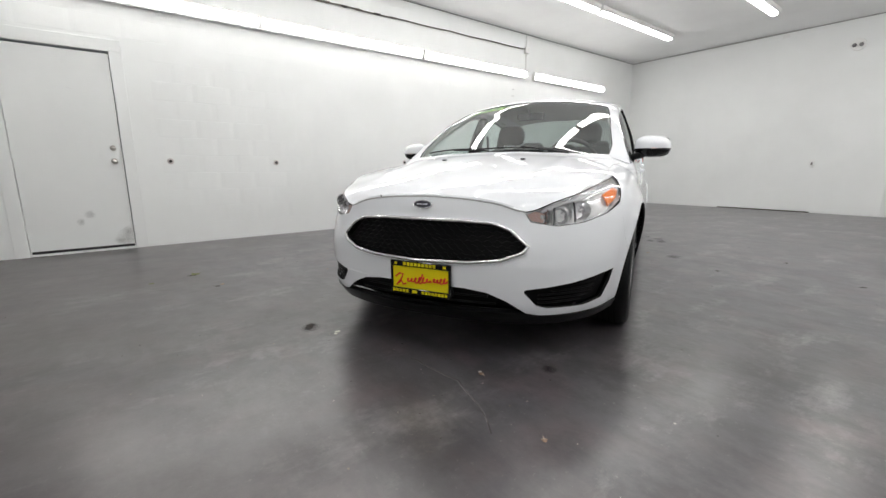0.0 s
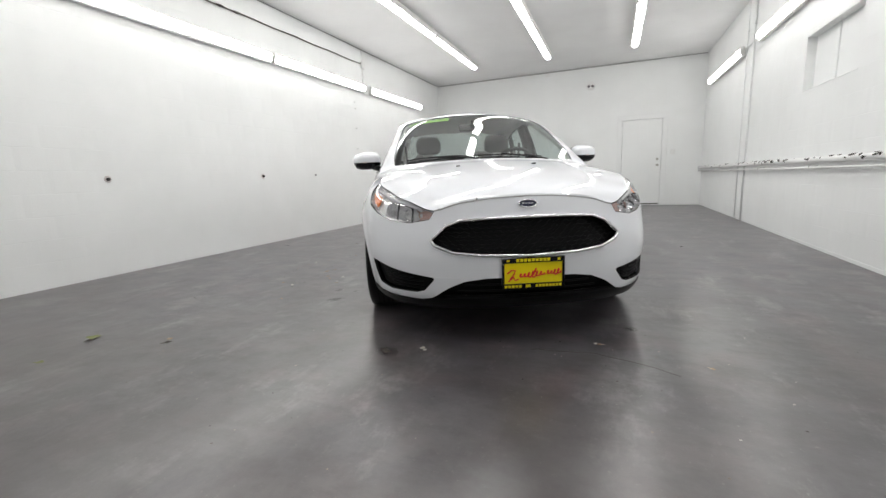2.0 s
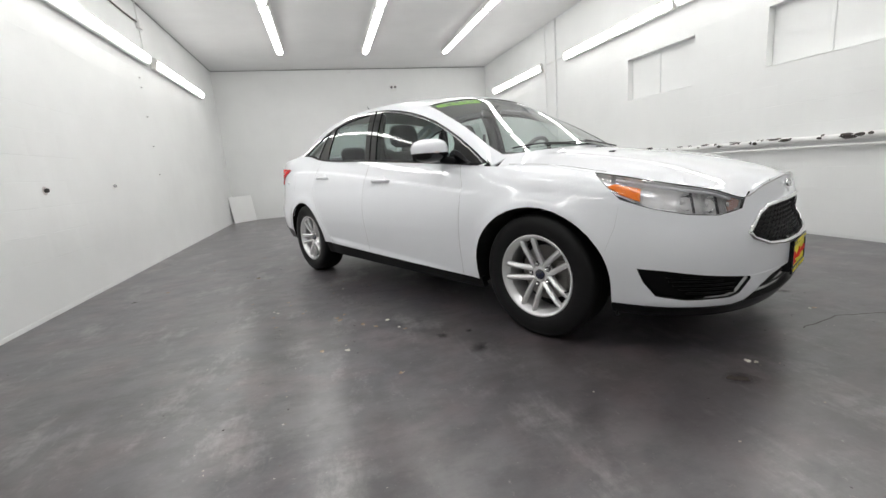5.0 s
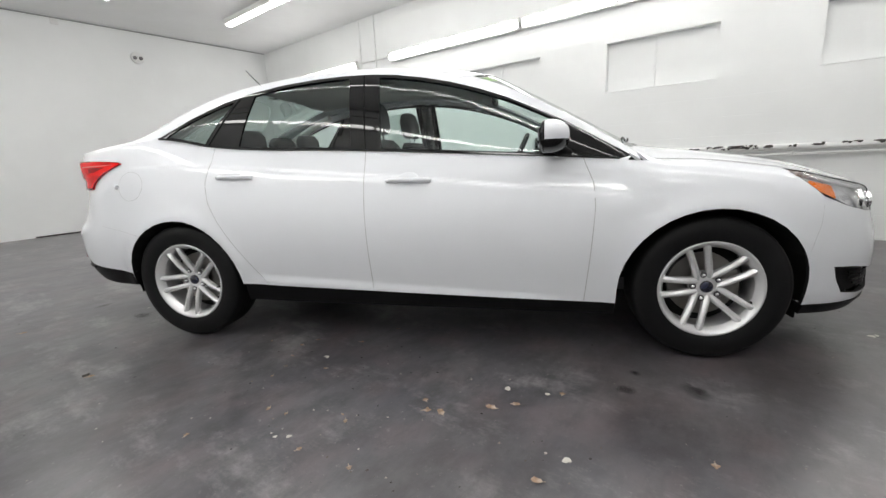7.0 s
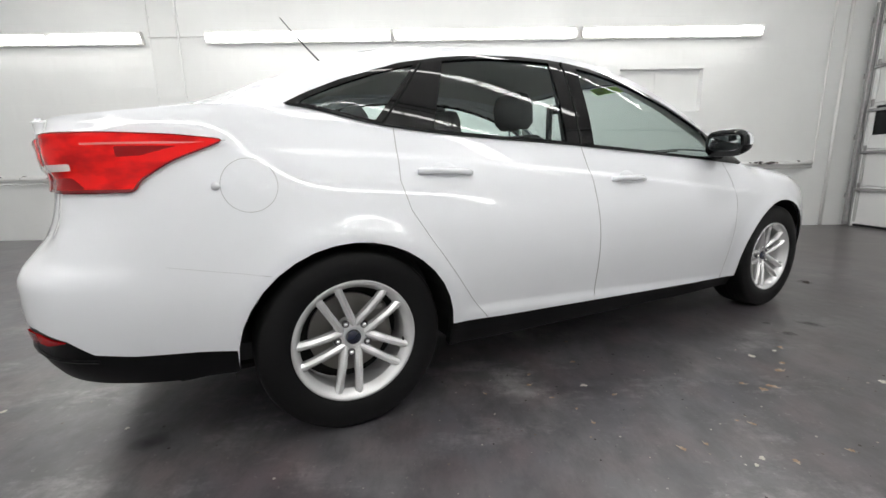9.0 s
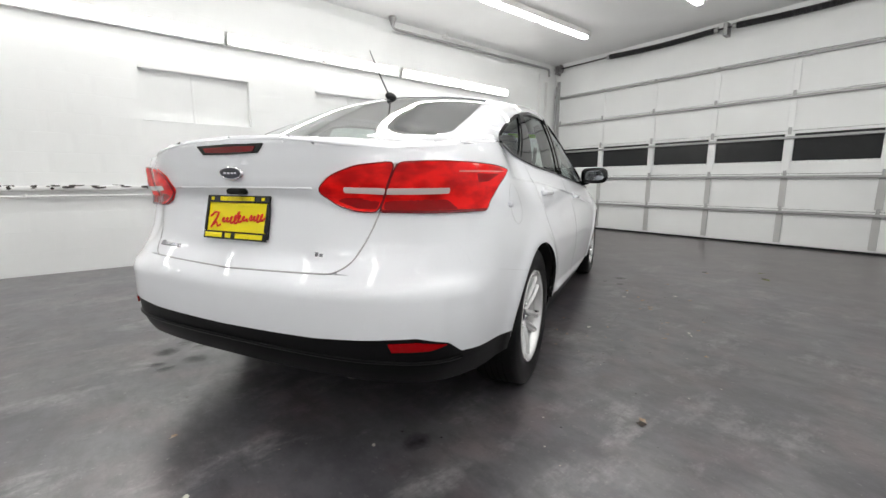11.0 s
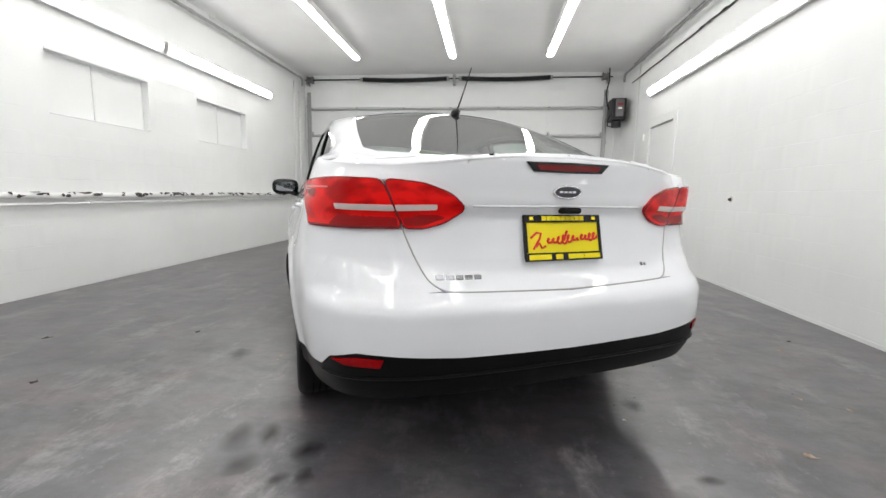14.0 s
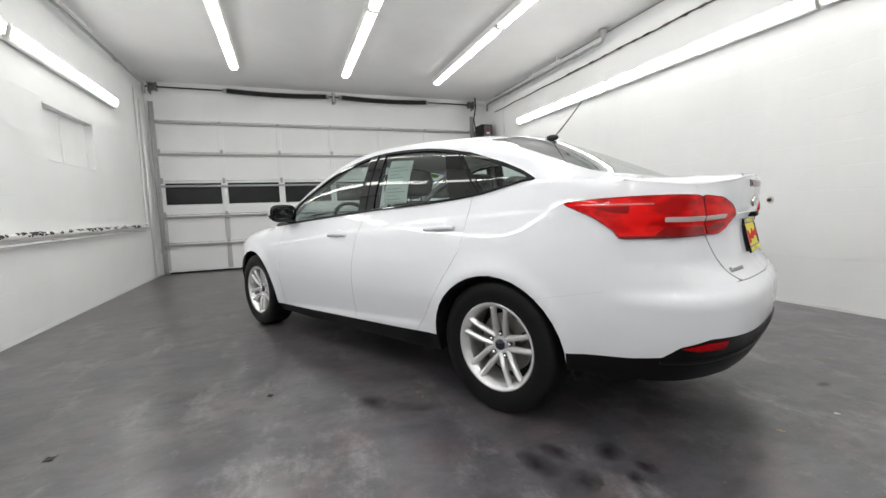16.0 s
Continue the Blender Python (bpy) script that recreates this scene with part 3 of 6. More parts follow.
def shell(u, z):
    """Lower body: u runs round the outline (negative on the left; past LEN it goes on round the tail), z is height."""
    sgn = -1.0 if u < 0 else 1.0
    a = abs(u)
    if a > LEN:
        a, sgn = 2 * LEN - a, -sgn
    e = 0.004
    x, y = OX(a), OY(a)
    lo, hi = max(0.0, a - e), min(LEN, a + e)
    tx, ty = OX(hi) - OX(lo), OY(hi) - OY(lo)
    k = math.hypot(tx, ty)
    nx, ny = -ty / k, tx / k
    if a < e:
        nx, ny = 0.0, 1.0
    if a > LEN - e:
        nx, ny = 0.0, -1.0
    wf, wr = sstep(1.55, 2.10, y), sstep(-1.80, -2.20, y)
    ws = 1 - wf - wr
    zt = ZT(a)
    over = 0.078 * sstep(0.95, 1.2, y) * (1 - 0.45 * sstep(1.45, 1.75, y)) * (1 - sstep(1.85, 2.12, y)) + 0.015 * sstep(-1.3, -1.8, y) * (1 - wr)
    side_in = SIDE(z)
    if z > 0.62:
        side_in = 0.013 + (side_in - 0.013) * (1 - 0.58 * sstep(-1.25, -1.80, y))
    inset = wf * FRONT(z) + ws * side_in + wr * REAR(z) + over * math.exp(-max(0.0, zt - z) / 0.035)
    # flared lips over the wheels
    for yc in (1.3245, -1.3245):
        d = math.hypot(y - yc, z - 0.318)
        inset -= 0.012 * math.exp(-((d - 0.37) / 0.05) ** 2) * (1 if abs(x) > 0.7 else 0)
    inset += (0.022 * sstep(0.985, 1.05, z) * sstep(0.40, 0.66, abs(x)) + 0.024 * sstep(0.68, 0.76, z) * sstep(0.30, 0.68, abs(x)) - 0.036 * sstep(0.64, 0.74, z) * sstep(0.60, 0.80, abs(x))) * wr
    # crease above the handles and flare at the foot of the doors
    inset += 0.0042 * (math.tanh((z - CREASE(y)) / 0.006) + 1.0) * sstep(1.12, 0.75, y) * sstep(-1.68, -1.4, y)
    zl = 0.372 - 0.062 * (y + 0.64)
    inset -= 0.012 * (1.0 - sstep(zl - 0.05, zl, z)) * sstep(1.0, 0.5, y) * sstep(-0.98, -0.7, y)
    return Vector((sgn * (x - nx * inset), y - ny * inset, z))


# upper edge of the shell, as functions of y
_us = np.linspace(0, LEN, 700)
_T = [shell(float(u), ZT(float(u))) for u in _us]
_ty = np.array([-p.y for p in _T])
_order = np.maximum.accumulate(_ty)


_Tx, _Tz = np.array([p.x for p in _T]), np.array([p.z for p in _T])


def edge_shell(y):
    return float(np.interp(-y, _order, _Tx)), float(np.interp(-y, _order, _Tz))


YA, YC = 1.03, -1.93
_ra, _rc = edge_shell(YA), edge_shell(YC)
_rail = [(YC, *_rc), (-1.72, 0.632, 1.118), (-1.52, 0.640, 1.188), (-1.34, 0.640, 1.254), (-1.066, 0.637, 1.330), (-0.74, 0.632, 1.376), (-0.383, 0.627, 1.394), (-0.118, 0.627, 1.384), (0.177, 0.634, 1.332), (0.457, 0.656, 1.238), (0.718, 0.700, 1.104), (0.908, 0.745, 0.982), (YA, *_ra)]
RX, RZ = curve([p[0] for p in _rail], [p[1] for p in _rail], 0.03), curve([p[0] for p in _rail], [p[2] for p in _rail], 0.03)
ZCEN = curve([-2.26, -2.20, -2.10, -1.98, -1.89, -1.85, -1.78, -1.60, -1.40, -1.22, -1.05, -0.70, -0.35, 0.0, 0.20, 0.36, 0.60, 0.85, 1.00, 1.06, 1.10, 1.14, 1.30, 1.60, 1.80, 1.95, 2.06, 2.12, 2.16],
             [1.083, 1.0985, 1.1035, 1.101, 1.099, 1.104, 1.138, 1.222, 1.312, 1.385, 1.425, 1.450, 1.456, 1.443, 1.420, 1.388, 1.262, 1.120, 1.034, 0.9995, 0.9770, 0.966, 0.940, 0.888, 0.848, 0.812, 0.780, 0.755, 0.736], 0.022)


def edge(y):
    if YC <= y <= YA:
        return RX(y), RZ(y)
    return edge_shell(y)


def top(x, y):
    """Hood, windshield, roof, rear window and deck as heights over the plan."""
    xe, ze = edge(y)
    r = min(1.0, abs(x) / max(xe, 1e-4))
    zc = max(ZCEN(y), ze)
    g = 0.78 * r * r + 0.22 * r**4
    z = zc - (zc - ze) * g
    # two soft ridges along the hood
    z += 0.007 * math.exp(-((abs(x) - 0.46 - 0.06 * (1.6 - y)) / 0.05) ** 2) * sstep(1.1, 1.3, y) * sstep(2.0, 1.75, y)
    return Vector((x, y, z))


def flank(y, z):
    """Side of the cabin, right side, between belt and rail."""
    xb, zb = edge_shell(y)
    xr, zr = edge(y)
    t = (z - zb) / max(zr - zb, 1e-3)
    t = max(-0.1, min(1.1, t))
    return Vector((xb + (xr - xb) * t + 0.018 * 4 * t * (1 - t) * min(1.0, (zr - zb) / 0.2), y, z))


def surface(kind, side=1):
    """Maps a pair of numbers to a place; side -1 mirrors."""
    def f(a, b):
        if kind == "shell":
            return shell(a * side, b)
        if kind == "top":
            return top(a * side, b)
        p = flank(a, b)
        p.x *= side
        return p
    KINDS[f] = kind
    return f


def raw_normal(f, a, b):
    e = 0.003
    n = (f(a + e, b) - f(a - e, b)).cross(f(a, b + e) - f(a, b - e))
    if n.length < 1e-12:
        return Vector((0, 0, 1))
    n.normalize()
    p = f(a, b)
    ref = Vector((p.x, p.y * 0.6, (p.z - 0.75)))
    return n if n.dot(ref) >= 0 else -n


_edge_cache = {}


def edge_normal(y, sgn):
    """Mean direction of the two surfaces that meet along the upper edge of the body."""
    key = (round(y, 2), sgn)
    if key not in _edge_cache:
        xe, ze = edge(key[0])
        a = raw_normal(top, sgn * xe * 0.80, key[0])
        if YC + 0.05 < y < YA - 0.03:
            f = surface("flank", sgn)
            xb, zb = edge_shell(key[0])
            b = raw_normal(f, key[0], zb + (ze - zb) * 0.6)
        else:
            b = raw_normal(shell, sgn * U(min(2.0, max(-2.15, key[0]))), ze - 0.05)
        _edge_cache[key] = (a + b).normalized()
    return _edge_cache[key]


def normal_at(f, a, b):
    """Normal of a car surface, rounded over where roof and sides meet."""
    n = raw_normal(f, a, b)
    kind = kind_of(f)
    if kind is None:
        return n
    p = f(a, b)
    sgn = 1 if p.x >= 0 else -1
    if kind == "top" and -2.15 < p.y < 1.0:
        xe, ze = edge(p.y)
        w = sstep(0.80, 1.0, abs(p.x) / max(xe, 1e-3))
    elif kind == "flank":
        zb, zr = edge_shell(p.y)[1], edge(p.y)[1]
        w = sstep(0.70, 1.0, (p.z - zb) / max(zr - zb, 1e-3)) if zr - zb > 0.03 else 0.6
    else:
        return n
    return n.lerp(edge_normal(p.y, sgn), w).normalized() if w > 0 else n


KINDS = {}


def kind_of(f):
    return KINDS.get(f)


def cells(poly, holes=(), step=0.04):
    """A flat polygon with holes, cut along an even grid. Returns points and faces."""
    from mathutils.geometry import tessellate_polygon
    loops = [[Vector((a, b, 0)) for a, b in poly]] + [[Vector((a, b, 0)) for a, b in h] for h in holes]
    flat = [v for l in loops for v in l]
    bm = bmesh.new()
    vs = [bm.verts.new(v) for v in flat]
    for tri in tessellate_polygon(loops):
        try:
            bm.faces.new([vs[i] for i in tri])
        except ValueError:
            pass
    for ax in (0, 1):
        lo, hi = min(v[ax] for v in flat), max(v[ax] for v in flat)
        gap = step[ax] if isinstance(step, tuple) else step
        k = math.floor(lo / gap) + 1
        while k * gap < hi - 1e-6:
            co, no = Vector((0, 0, 0)), Vector((0, 0, 0))
            co[ax], no[ax] = k * gap, 1
            bmesh.ops.bisect_plane(bm, geom=bm.verts[:] + bm.edges[:] + bm.faces[:], dist=1e-5, plane_co=co, plane_no=no)
            k += 1
    return bm


def sheet(name, kind, poly, mat, parent, holes=(), side=1, lift=0.0, depth=0.012, step=0.04, label="", lipmat=None, rolled=True):
    """A panel that follows a surface of the car, with folded edges and exact normals."""
    f = surface(kind, side)
    bm = cells(poly, holes, step)
    nrm = []
    bm.verts.index_update()
    flat = [(v.co.x, v.co.y) for v in bm.verts]
    for v, (a, b) in zip(bm.verts, flat):
        n = normal_at(f, a, b) if rolled else raw_normal(f, a, b)
        nrm.append(n)
        v.co = f(a, b) + n * lift
    bm.normal_update()
    for fc in bm.faces:
        if fc.normal.dot(nrm[fc.verts[0].index]) < 0:
            fc.normal_flip()
    rim = [e for e in bm.edges if len(e.link_faces) == 1]
    dup = {}
    if depth:
        for e in rim:
            fc = e.link_faces[0]
            l = next(l for l in fc.loops if l.edge == e)
            a, b = l.vert, l.link_loop_next.vert
            for v in (a, b):
                if v not in dup:
                    n = nrm[v.index]
                    dup[v] = (bm.verts.new(v.co), bm.verts.new(v.co - n * depth))
            q = bm.faces.new((dup[a][0], dup[a][1], dup[b][1], dup[b][0]))
            q.material_index = 1 if lipmat else 0
    bm.normal_update()
    bm.verts.index_update()
    loops = []
    for fc in bm.faces:
        fc.smooth = True
        for l in fc.loops:
            i = l.vert.index
            loops.append(nrm[i] if i < len(nrm) else fc.normal.copy())
    me = bpy.data.meshes.new(name)
    bm.to_mesh(me)
    bm.free()
    me.materials.append(mat)
    if lipmat:
        me.materials.append(lipmat)
    me.normals_split_custom_set([tuple(n) for n in loops])
    ob = new(name, me)
    ob.parent = parent
    if label:
        ob["label"] = label
    return ob


def along(kind, pts, side=1, lift=0.0, fine=0.03, closed=False):
    """Places on a surface along a polyline of its own numbers."""
    f = surface(kind, side)
    res = []
    seq = list(pts) + ([pts[0]] if closed else [])
    for (a, b), (c, d) in zip(seq, seq[1:]):
        n = max(1, int(math.hypot(c - a, d - b) / fine))
        for i in range(n):
            t = i / n
            q = (a + (c - a) * t, b + (d - b) * t)
            res.append(f(*q) + normal_at(f, *q) * lift)
    if not closed:
        res.append(f(*pts[-1]) + normal_at(f, *pts[-1]) * lift)
    return res


def seam(kind, pts, parent, side=1, r=0.0035):
    return part("panel_gap", tube(along(kind, pts, side, -0.0004), r, 6), GAP, parent)


def arch(yc, r, high, z0, z1, n=18):
    """Wheel arch from its front foot to its rear foot, in shell numbers."""
    pts = [(U(yc + r), z0)]
    for i in range(n + 1):
        t = math.pi * i / n
        pts.append((U(yc + r * math.cos(t)), 0.318 + high * math.sin(t)))
    pts.append((U(yc - r), z1))
    return pts


def rounded(poly, r, n=4, closed=True):
    """A polygon with its corners cut to short arcs of about radius r."""
    res = []
    k = len(poly)
    for i, (a, b) in enumerate(poly):
        if not closed and i in (0, k - 1):
            res.append((a, b))
            continue
        p, q, w = Vector(poly[i - 1]), Vector((a, b)), Vector(poly[(i + 1) % k])
        d1, d2 = p - q, w - q
        m = min(r, d1.length * 0.45, d2.length * 0.45)
        s0, s1 = q + d1.normalized() * m, q + d2.normalized() * m
        for j in range(n + 1):
            t = j / n
            c = s0 * (1 - t) ** 2 + q * 2 * t * (1 - t) + s1 * t * t
            res.append((c.x, c.y))
    return res


def topline(u0, u1, n=12):
    return [(u0 + (u1 - u0) * i / n, ZT(u0 + (u1 - u0) * i / n)) for i in range(n + 1)]


car = thing("car", (-0.023, -0.035, 0), 26.3, "white four-door saloon car with silver alloy wheels", "car")

ARCH = 0.388
RARCH = 0.366


def sill(y):
    """The door sill climbs towards the tail."""
    return 0.250 + (0.935 - y) * 0.0385


A1, A2 = 1.3245, -1.3245

# headlight outline, inner tip first, lower edge, outer tip, upper edge
HL = [(UF(0.47), 0.680), (UF(0.495), 0.640), (UF(0.60), 0.622), (UF(0.70), 0.634), (U(1.86), 0.666), (U(1.73), 0.724), (U(1.62), ZT(U(1.62)) - 0.002)] + [(u, ZT(u) - 0.002) for u in (U(1.68), U(1.74), U(1.80), U(1.86), U(1.92), UF(0.65), UF(0.60), UF(0.55), UF(0.51))]
GR = [(UF(0.0), 0.642), (UF(0.20), 0.641), (UF(0.34), 0.634), (UF(0.41), 0.607), (UF(0.482), 0.540), (UF(0.462), 0.514), (UF(0.37), 0.480), (UF(0.24), 0.466), (0.0, 0.460)]
GR = GR[1:-1]
GRILLE = [(0.0, 0.642)] + GR + [(0.0, 0.458)] + [(-a, b) for a, b in reversed(GR)]
LO = [(UF(0.22), 0.350), (UF(0.32), 0.336), (UF(0.40), 0.302), (UF(0.492), 0.241)]
INTAKE = [(0.0, 0.354)] + LO + [(0.0, 0.228)] + [(-a, b) for a, b in reversed(LO)]
FOG = [(U(1.815), 0.412), (UF(0.755), 0.404), (UF(0.66), 0.382), (UF(0.56), 0.366), (UF(0.475), 0.354), (UF(0.470), 0.342), (UF(0.52), 0.284), (UF(0.56), 0.272), (UF(0.70), 0.271), (UF(0.772), 0.288), (U(1.838), 0.352)]

bs = (U(1.745), 0.708)
half = topline(0.0, UF(0.47), 10)[1:] + HL[1:6] + [bs, (U(1.73), 0.60), (U(A1 + 0.357), 0.46), (U(A1 + 0.373), 0.418), (U(A1 + 0.384), 0.368), (U(A1 + ARCH), 0.318), (U(A1 + ARCH), 0.243), (U(1.80), 0.240), (UF(0.76), 0.238), (UF(0.62), 0.236), (UF(0.50), 0.234)]
half = [p for p in half if p != HL[5]]
outer = [(0.0, ZT(0.0))] + half + [(0.0, 0.222)] + [(-a, b) for a, b in reversed(half)]
sheet("front_bumper", "shell", outer, PAINT, car, [list(reversed(GRILLE)), list(reversed(INTAKE)), list(reversed(FOG)), FOG and [(-a, b) for a, b in FOG]], label="white painted front bumper", depth=0.014, step=(0.035, 0.012), lipmat=WELL)

# grille mesh and surround
gr = sheet("grille", "shell", [(a * 1.02, b + (0.006 if b > 0.55 else -0.006)) for a, b in GRILLE], MATTBLACK, car, lift=-0.035, depth=0.0, label="black honeycomb grille")
part("chrome_surround", tube(along("shell", GRILLE, 1, 0.004, 0.02, True), 0.0085, 8, closed=True), CHROME, gr, "bright chrome grille surround", True)


def inside(p, poly):
    x, y = p
    c = False
    for (a, b), (d, e) in zip(poly, poly[1:] + poly[:1]):
        if (b > y) != (e > y) and x < (d - a) * (y - b) / (e - b) + a:
            c = not c
    return c


def honeycomb(poly, pitch, rowh, lift, r):
    bm = bmesh.new()
    f = surface("shell")
    us = [p[0] for p in poly]
    zs = [p[1] for p in poly]
    z, k = min(zs), 0
    while z < max(zs):
        run = []
        u = min(us)
        while u <= max(us) + pitch:
            q = (u, z + (rowh * 0.28 if (int(round(u / pitch)) + k) % 2 else -rowh * 0.28))
            if inside(q, poly):
                run.append(f(*q) + normal_at(f, *q) * lift)
            elif len(run) > 1:
                tube(run, r, 4, bm, cap=False)
                run = []
            else:
                run = []
            u += pitch
        if len(run) > 1:
            tube(run, r, 4, bm, cap=False)
        z += rowh
        k += 1
    return bm


part("honeycomb", honeycomb(GRILLE, 0.022, 0.020, -0.018, 0.0032), MATTBLACK, gr)
it = sheet("lower_intake", "shell", [(a * 1.02, b + (0.006 if b > 0.27 else -0.006)) for a, b in INTAKE], MATTBLACK, car, lift=-0.045, depth=0.0, label="black lower air intake")
for z in (0.248, 0.280, 0.312):
    part("slat", tube(along("shell", [(-UF(0.40 - (z - 0.246) * 1.2), z), (UF(0.40 - (z - 0.246) * 1.2), z)], 1, -0.02, 0.05), 0.005, 6), MATTBLACK, it)
for sd in (1, -1):
    fg = sheet("fog_lamp_cover", "shell", FOG, MATTBLACK, car, side=sd, lift=-0.028, depth=0.0, label="black slatted fog lamp cover")
    for k, z in enumerate((0.290, 0.308, 0.326, 0.344, 0.362)):
        a = [UF(0.50 + 0.01 * k) + 0.0, UF(0.51), UF(0.515), UF(0.58), UF(0.655)][k]
        b = [UF(0.70), UF(0.72), UF(0.735), UF(0.745), UF(0.75)][k]
        part("slat", tube(along("shell", [(max(a, UF(0.53)), z), (b, z + 0.008)], sd, -0.016, 0.04), 0.0045, 6), MATTBLACK, fg)

# black lip under the bumper
lip = [(0.0, 0.246)] + [(UF(0.38), 0.250), (UF(0.490), 0.245), (UF(0.54), 0.235), (UF(0.62), 0.235), (UF(0.76), 0.237), (U(1.80), 0.239), (U(A1 + ARCH), 0.242), (U(A1 + ARCH), 0.200), (U(1.85), 0.195), (UF(0.60), 0.190), (0.0, 0.195)]
lip = lip + [(-a, b) for a, b in reversed(lip[1:-1])]
sheet("front_lip", "shell", lip, MATTBLACK, car, lift=0.006, depth=0.03, label="matt black lower lip")

for sd in (1, -1):
    # headlight: bowl, reflector blocks, amber, lens
    h = sheet("headlight", "shell", HL, REFLECTOR, car, side=sd, lift=-0.03, depth=0.0, step=0.03, label="clear headlight with amber corner")
    part("bezel", tube(along("shell", HL, sd, -0.002, 0.02, True), 0.0024, 6, closed=True), BLACKTRIM, h, "black lamp surround")
    lo, hi = along("shell", HL, sd, -0.030, 0.02, True), along("shell", HL, sd, -0.003, 0.02, True)
    bm = bmesh.new()
    ra, rb_ = [bm.verts.new(v) for v in lo], [bm.verts.new(v) for v in hi]
    for i in range(len(lo)):
        bm.faces.new((ra[i], ra[(i + 1) % len(lo)], rb_[(i + 1) % len(lo)], rb_[i]))
    part("lamp_wall", bm, REFLECTOR, h)
    AMB = [(U(1.825), 0.700), (U(1.745), 0.734), (U(1.690), 0.772), (U(1.72), 0.782), (U(1.830), 0.756)]
    sheet("amber_reflector", "shell", AMB, AMBER, h, side=sd, lift=-0.014, depth=0.01, label="amber turn signal")
    for a, b, z in ((0.515, 0.58, 0.664), (0.60, 0.665, 0.674), (0.68, 0.735, 0.690)):
        c = (UF(a) + UF(b)) / 2
        f = surface("shell", sd)
        n = normal_at(f, c, z)
        p = f(c, z) - n * 0.026
        fwd = Vector((0, 1, 0)) * 0.75 + n * 0.25
        m = Matrix.Translation(p) @ fwd.to_track_quat("X", "Z").to_matrix().to_4x4()
        bm = lathe([(0.041, 0.020), (0.036, 0.010), (0.024, -0.004), (0.0, -0.010)], 20)
        bm.transform(m)
        part("reflector_bowl", bm, CHROME, h, smooth=True)
        bm = lathe([(0.0, 0.016), (0.010, 0.012), (0.011, 0.0)], 12)
        bm.transform(m)
        part("bulb", bm, REFLECTOR, h, smooth=True)
        if a < 0.65:
            part("divider", tube(along("shell", [(UF(b) + 0.015, z - 0.035), (UF(b) + 0.022, z + 0.05)], sd, -0.016, 0.02), 0.005, 6), LAMPBLACK, h)
    for dz, rr in ((0.017, 0.0075),):
        part("upper_strip", tube(along("shell", [(u, ZT(u) - dz) for u in (UF(0.54), UF(0.60), UF(0.65), U(1.92), U(1.84), U(1.76), U(1.72))], sd, -0.010, 0.02), rr, 6), STRIPWHITE, h)
    MK = [(UF(0.484), 0.672), (UF(0.500), 0.648), (UF(0.548), 0.638), (UF(0.556), 0.676), (UF(0.515), 0.688)]
    sheet("side_marker", "shell", MK, MARKER, h, side=sd, lift=-0.016, depth=0.008, step=0.03, label="dull pink marker lens")
    sheet("lens", "shell", HL, LENS, h, side=sd, lift=-0.002, depth=0.0, step=0.03)

    # fender
    AF = arch(A1, ARCH, 0.362, 0.318, sill(0.93))
    af = [p for p in AF[1:] if not (p[0] < U(A1) and p[1] < 0.470)]
    fen = topline(U(1.62), U(0.79), 20) + [(U(0.806), 0.86), (U(0.83), 0.80), (U(0.835), 0.70), (U(0.82), 0.50), (U(0.80), sill(0.80))] + list(reversed(af)) + [(U(A1 + 0.357), 0.46), (U(1.73), 0.60), bs, HL[5]]
    sheet("fender", "shell", fen, PAINT, car, side=sd, depth=0.014, step=(0.04, 0.016), lipmat=WELL)
    seam("shell", [(U(A1 + 0.357), 0.46), (U(1.73), 0.60), bs, HL[5]], car, sd, 0.0007)
    fd = [(U(0.806), 0.86)] + topline(U(0.79), U(-0.24), 16) + [(U(-0.225), 0.60), (U(-0.218), sill(-0.218)), (U(0.80), sill(0.80)), (U(0.82), 0.50), (U(0.835), 0.70), (U(0.83), 0.80)]
    sheet("front_door", "shell", fd, PAINT, car, side=sd, step=(0.05, 0.010))
    RDS = [(U(-1.125), 0.97), (U(-1.135), 0.86), (U(-1.11), 0.76), (U(-1.05), 0.66), (U(-0.96), 0.53), (U(-0.87), 0.40), (U(-0.80), sill(-0.80))]
    rd = topline(U(-0.24), U(-1.12), 14) + RDS + [(U(-0.218), sill(-0.218)), (U(-0.225), 0.60)]
    sheet("rear_door", "shell", rd, PAINT, car, side=sd, step=(0.05, 0.010))
    seam("shell", [(U(0.79), ZT(U(0.79)) - 0.002), (U(0.806), 0.86), (U(0.83), 0.80), (U(0.835), 0.70), (U(0.82), 0.50), (U(0.80), sill(0.80))], car, sd, 0.0016)
    seam("shell", [(U(-0.24), ZT(U(-0.24))), (U(-0.225), 0.60), (U(-0.218), sill(-0.218))], car, sd, 0.0018)
    seam("shell", [(U(-1.12), ZT(U(-1.12)))] + RDS, car, sd, 0.0016)
    # sill below the doors
    sl = [(U(A1 - ARCH), sill(0.93) - 0.001), (U(A2 + RARCH), sill(-0.95) - 0.001), (U(A2 + RARCH), 0.215), (U(A1 - ARCH), 0.178)]
    sheet("sill", "shell", sl, MATTBLACK, car, side=sd, lift=-0.015, depth=0.03, label="matt black sill")
    # quarter panel: from the rear door round to the tail lamp and bumper
    TLs = [(U(-1.663), 0.988), (U(-1.80), 0.930), (U(-1.875), 0.880), (U(-1.895), 0.848)]
    AR = arch(A2, RARCH, 0.352, sill(-0.95), 0.369)
    ar = [p for p in AR if not (p[0] > U(A2) and p[1] < 0.56)]
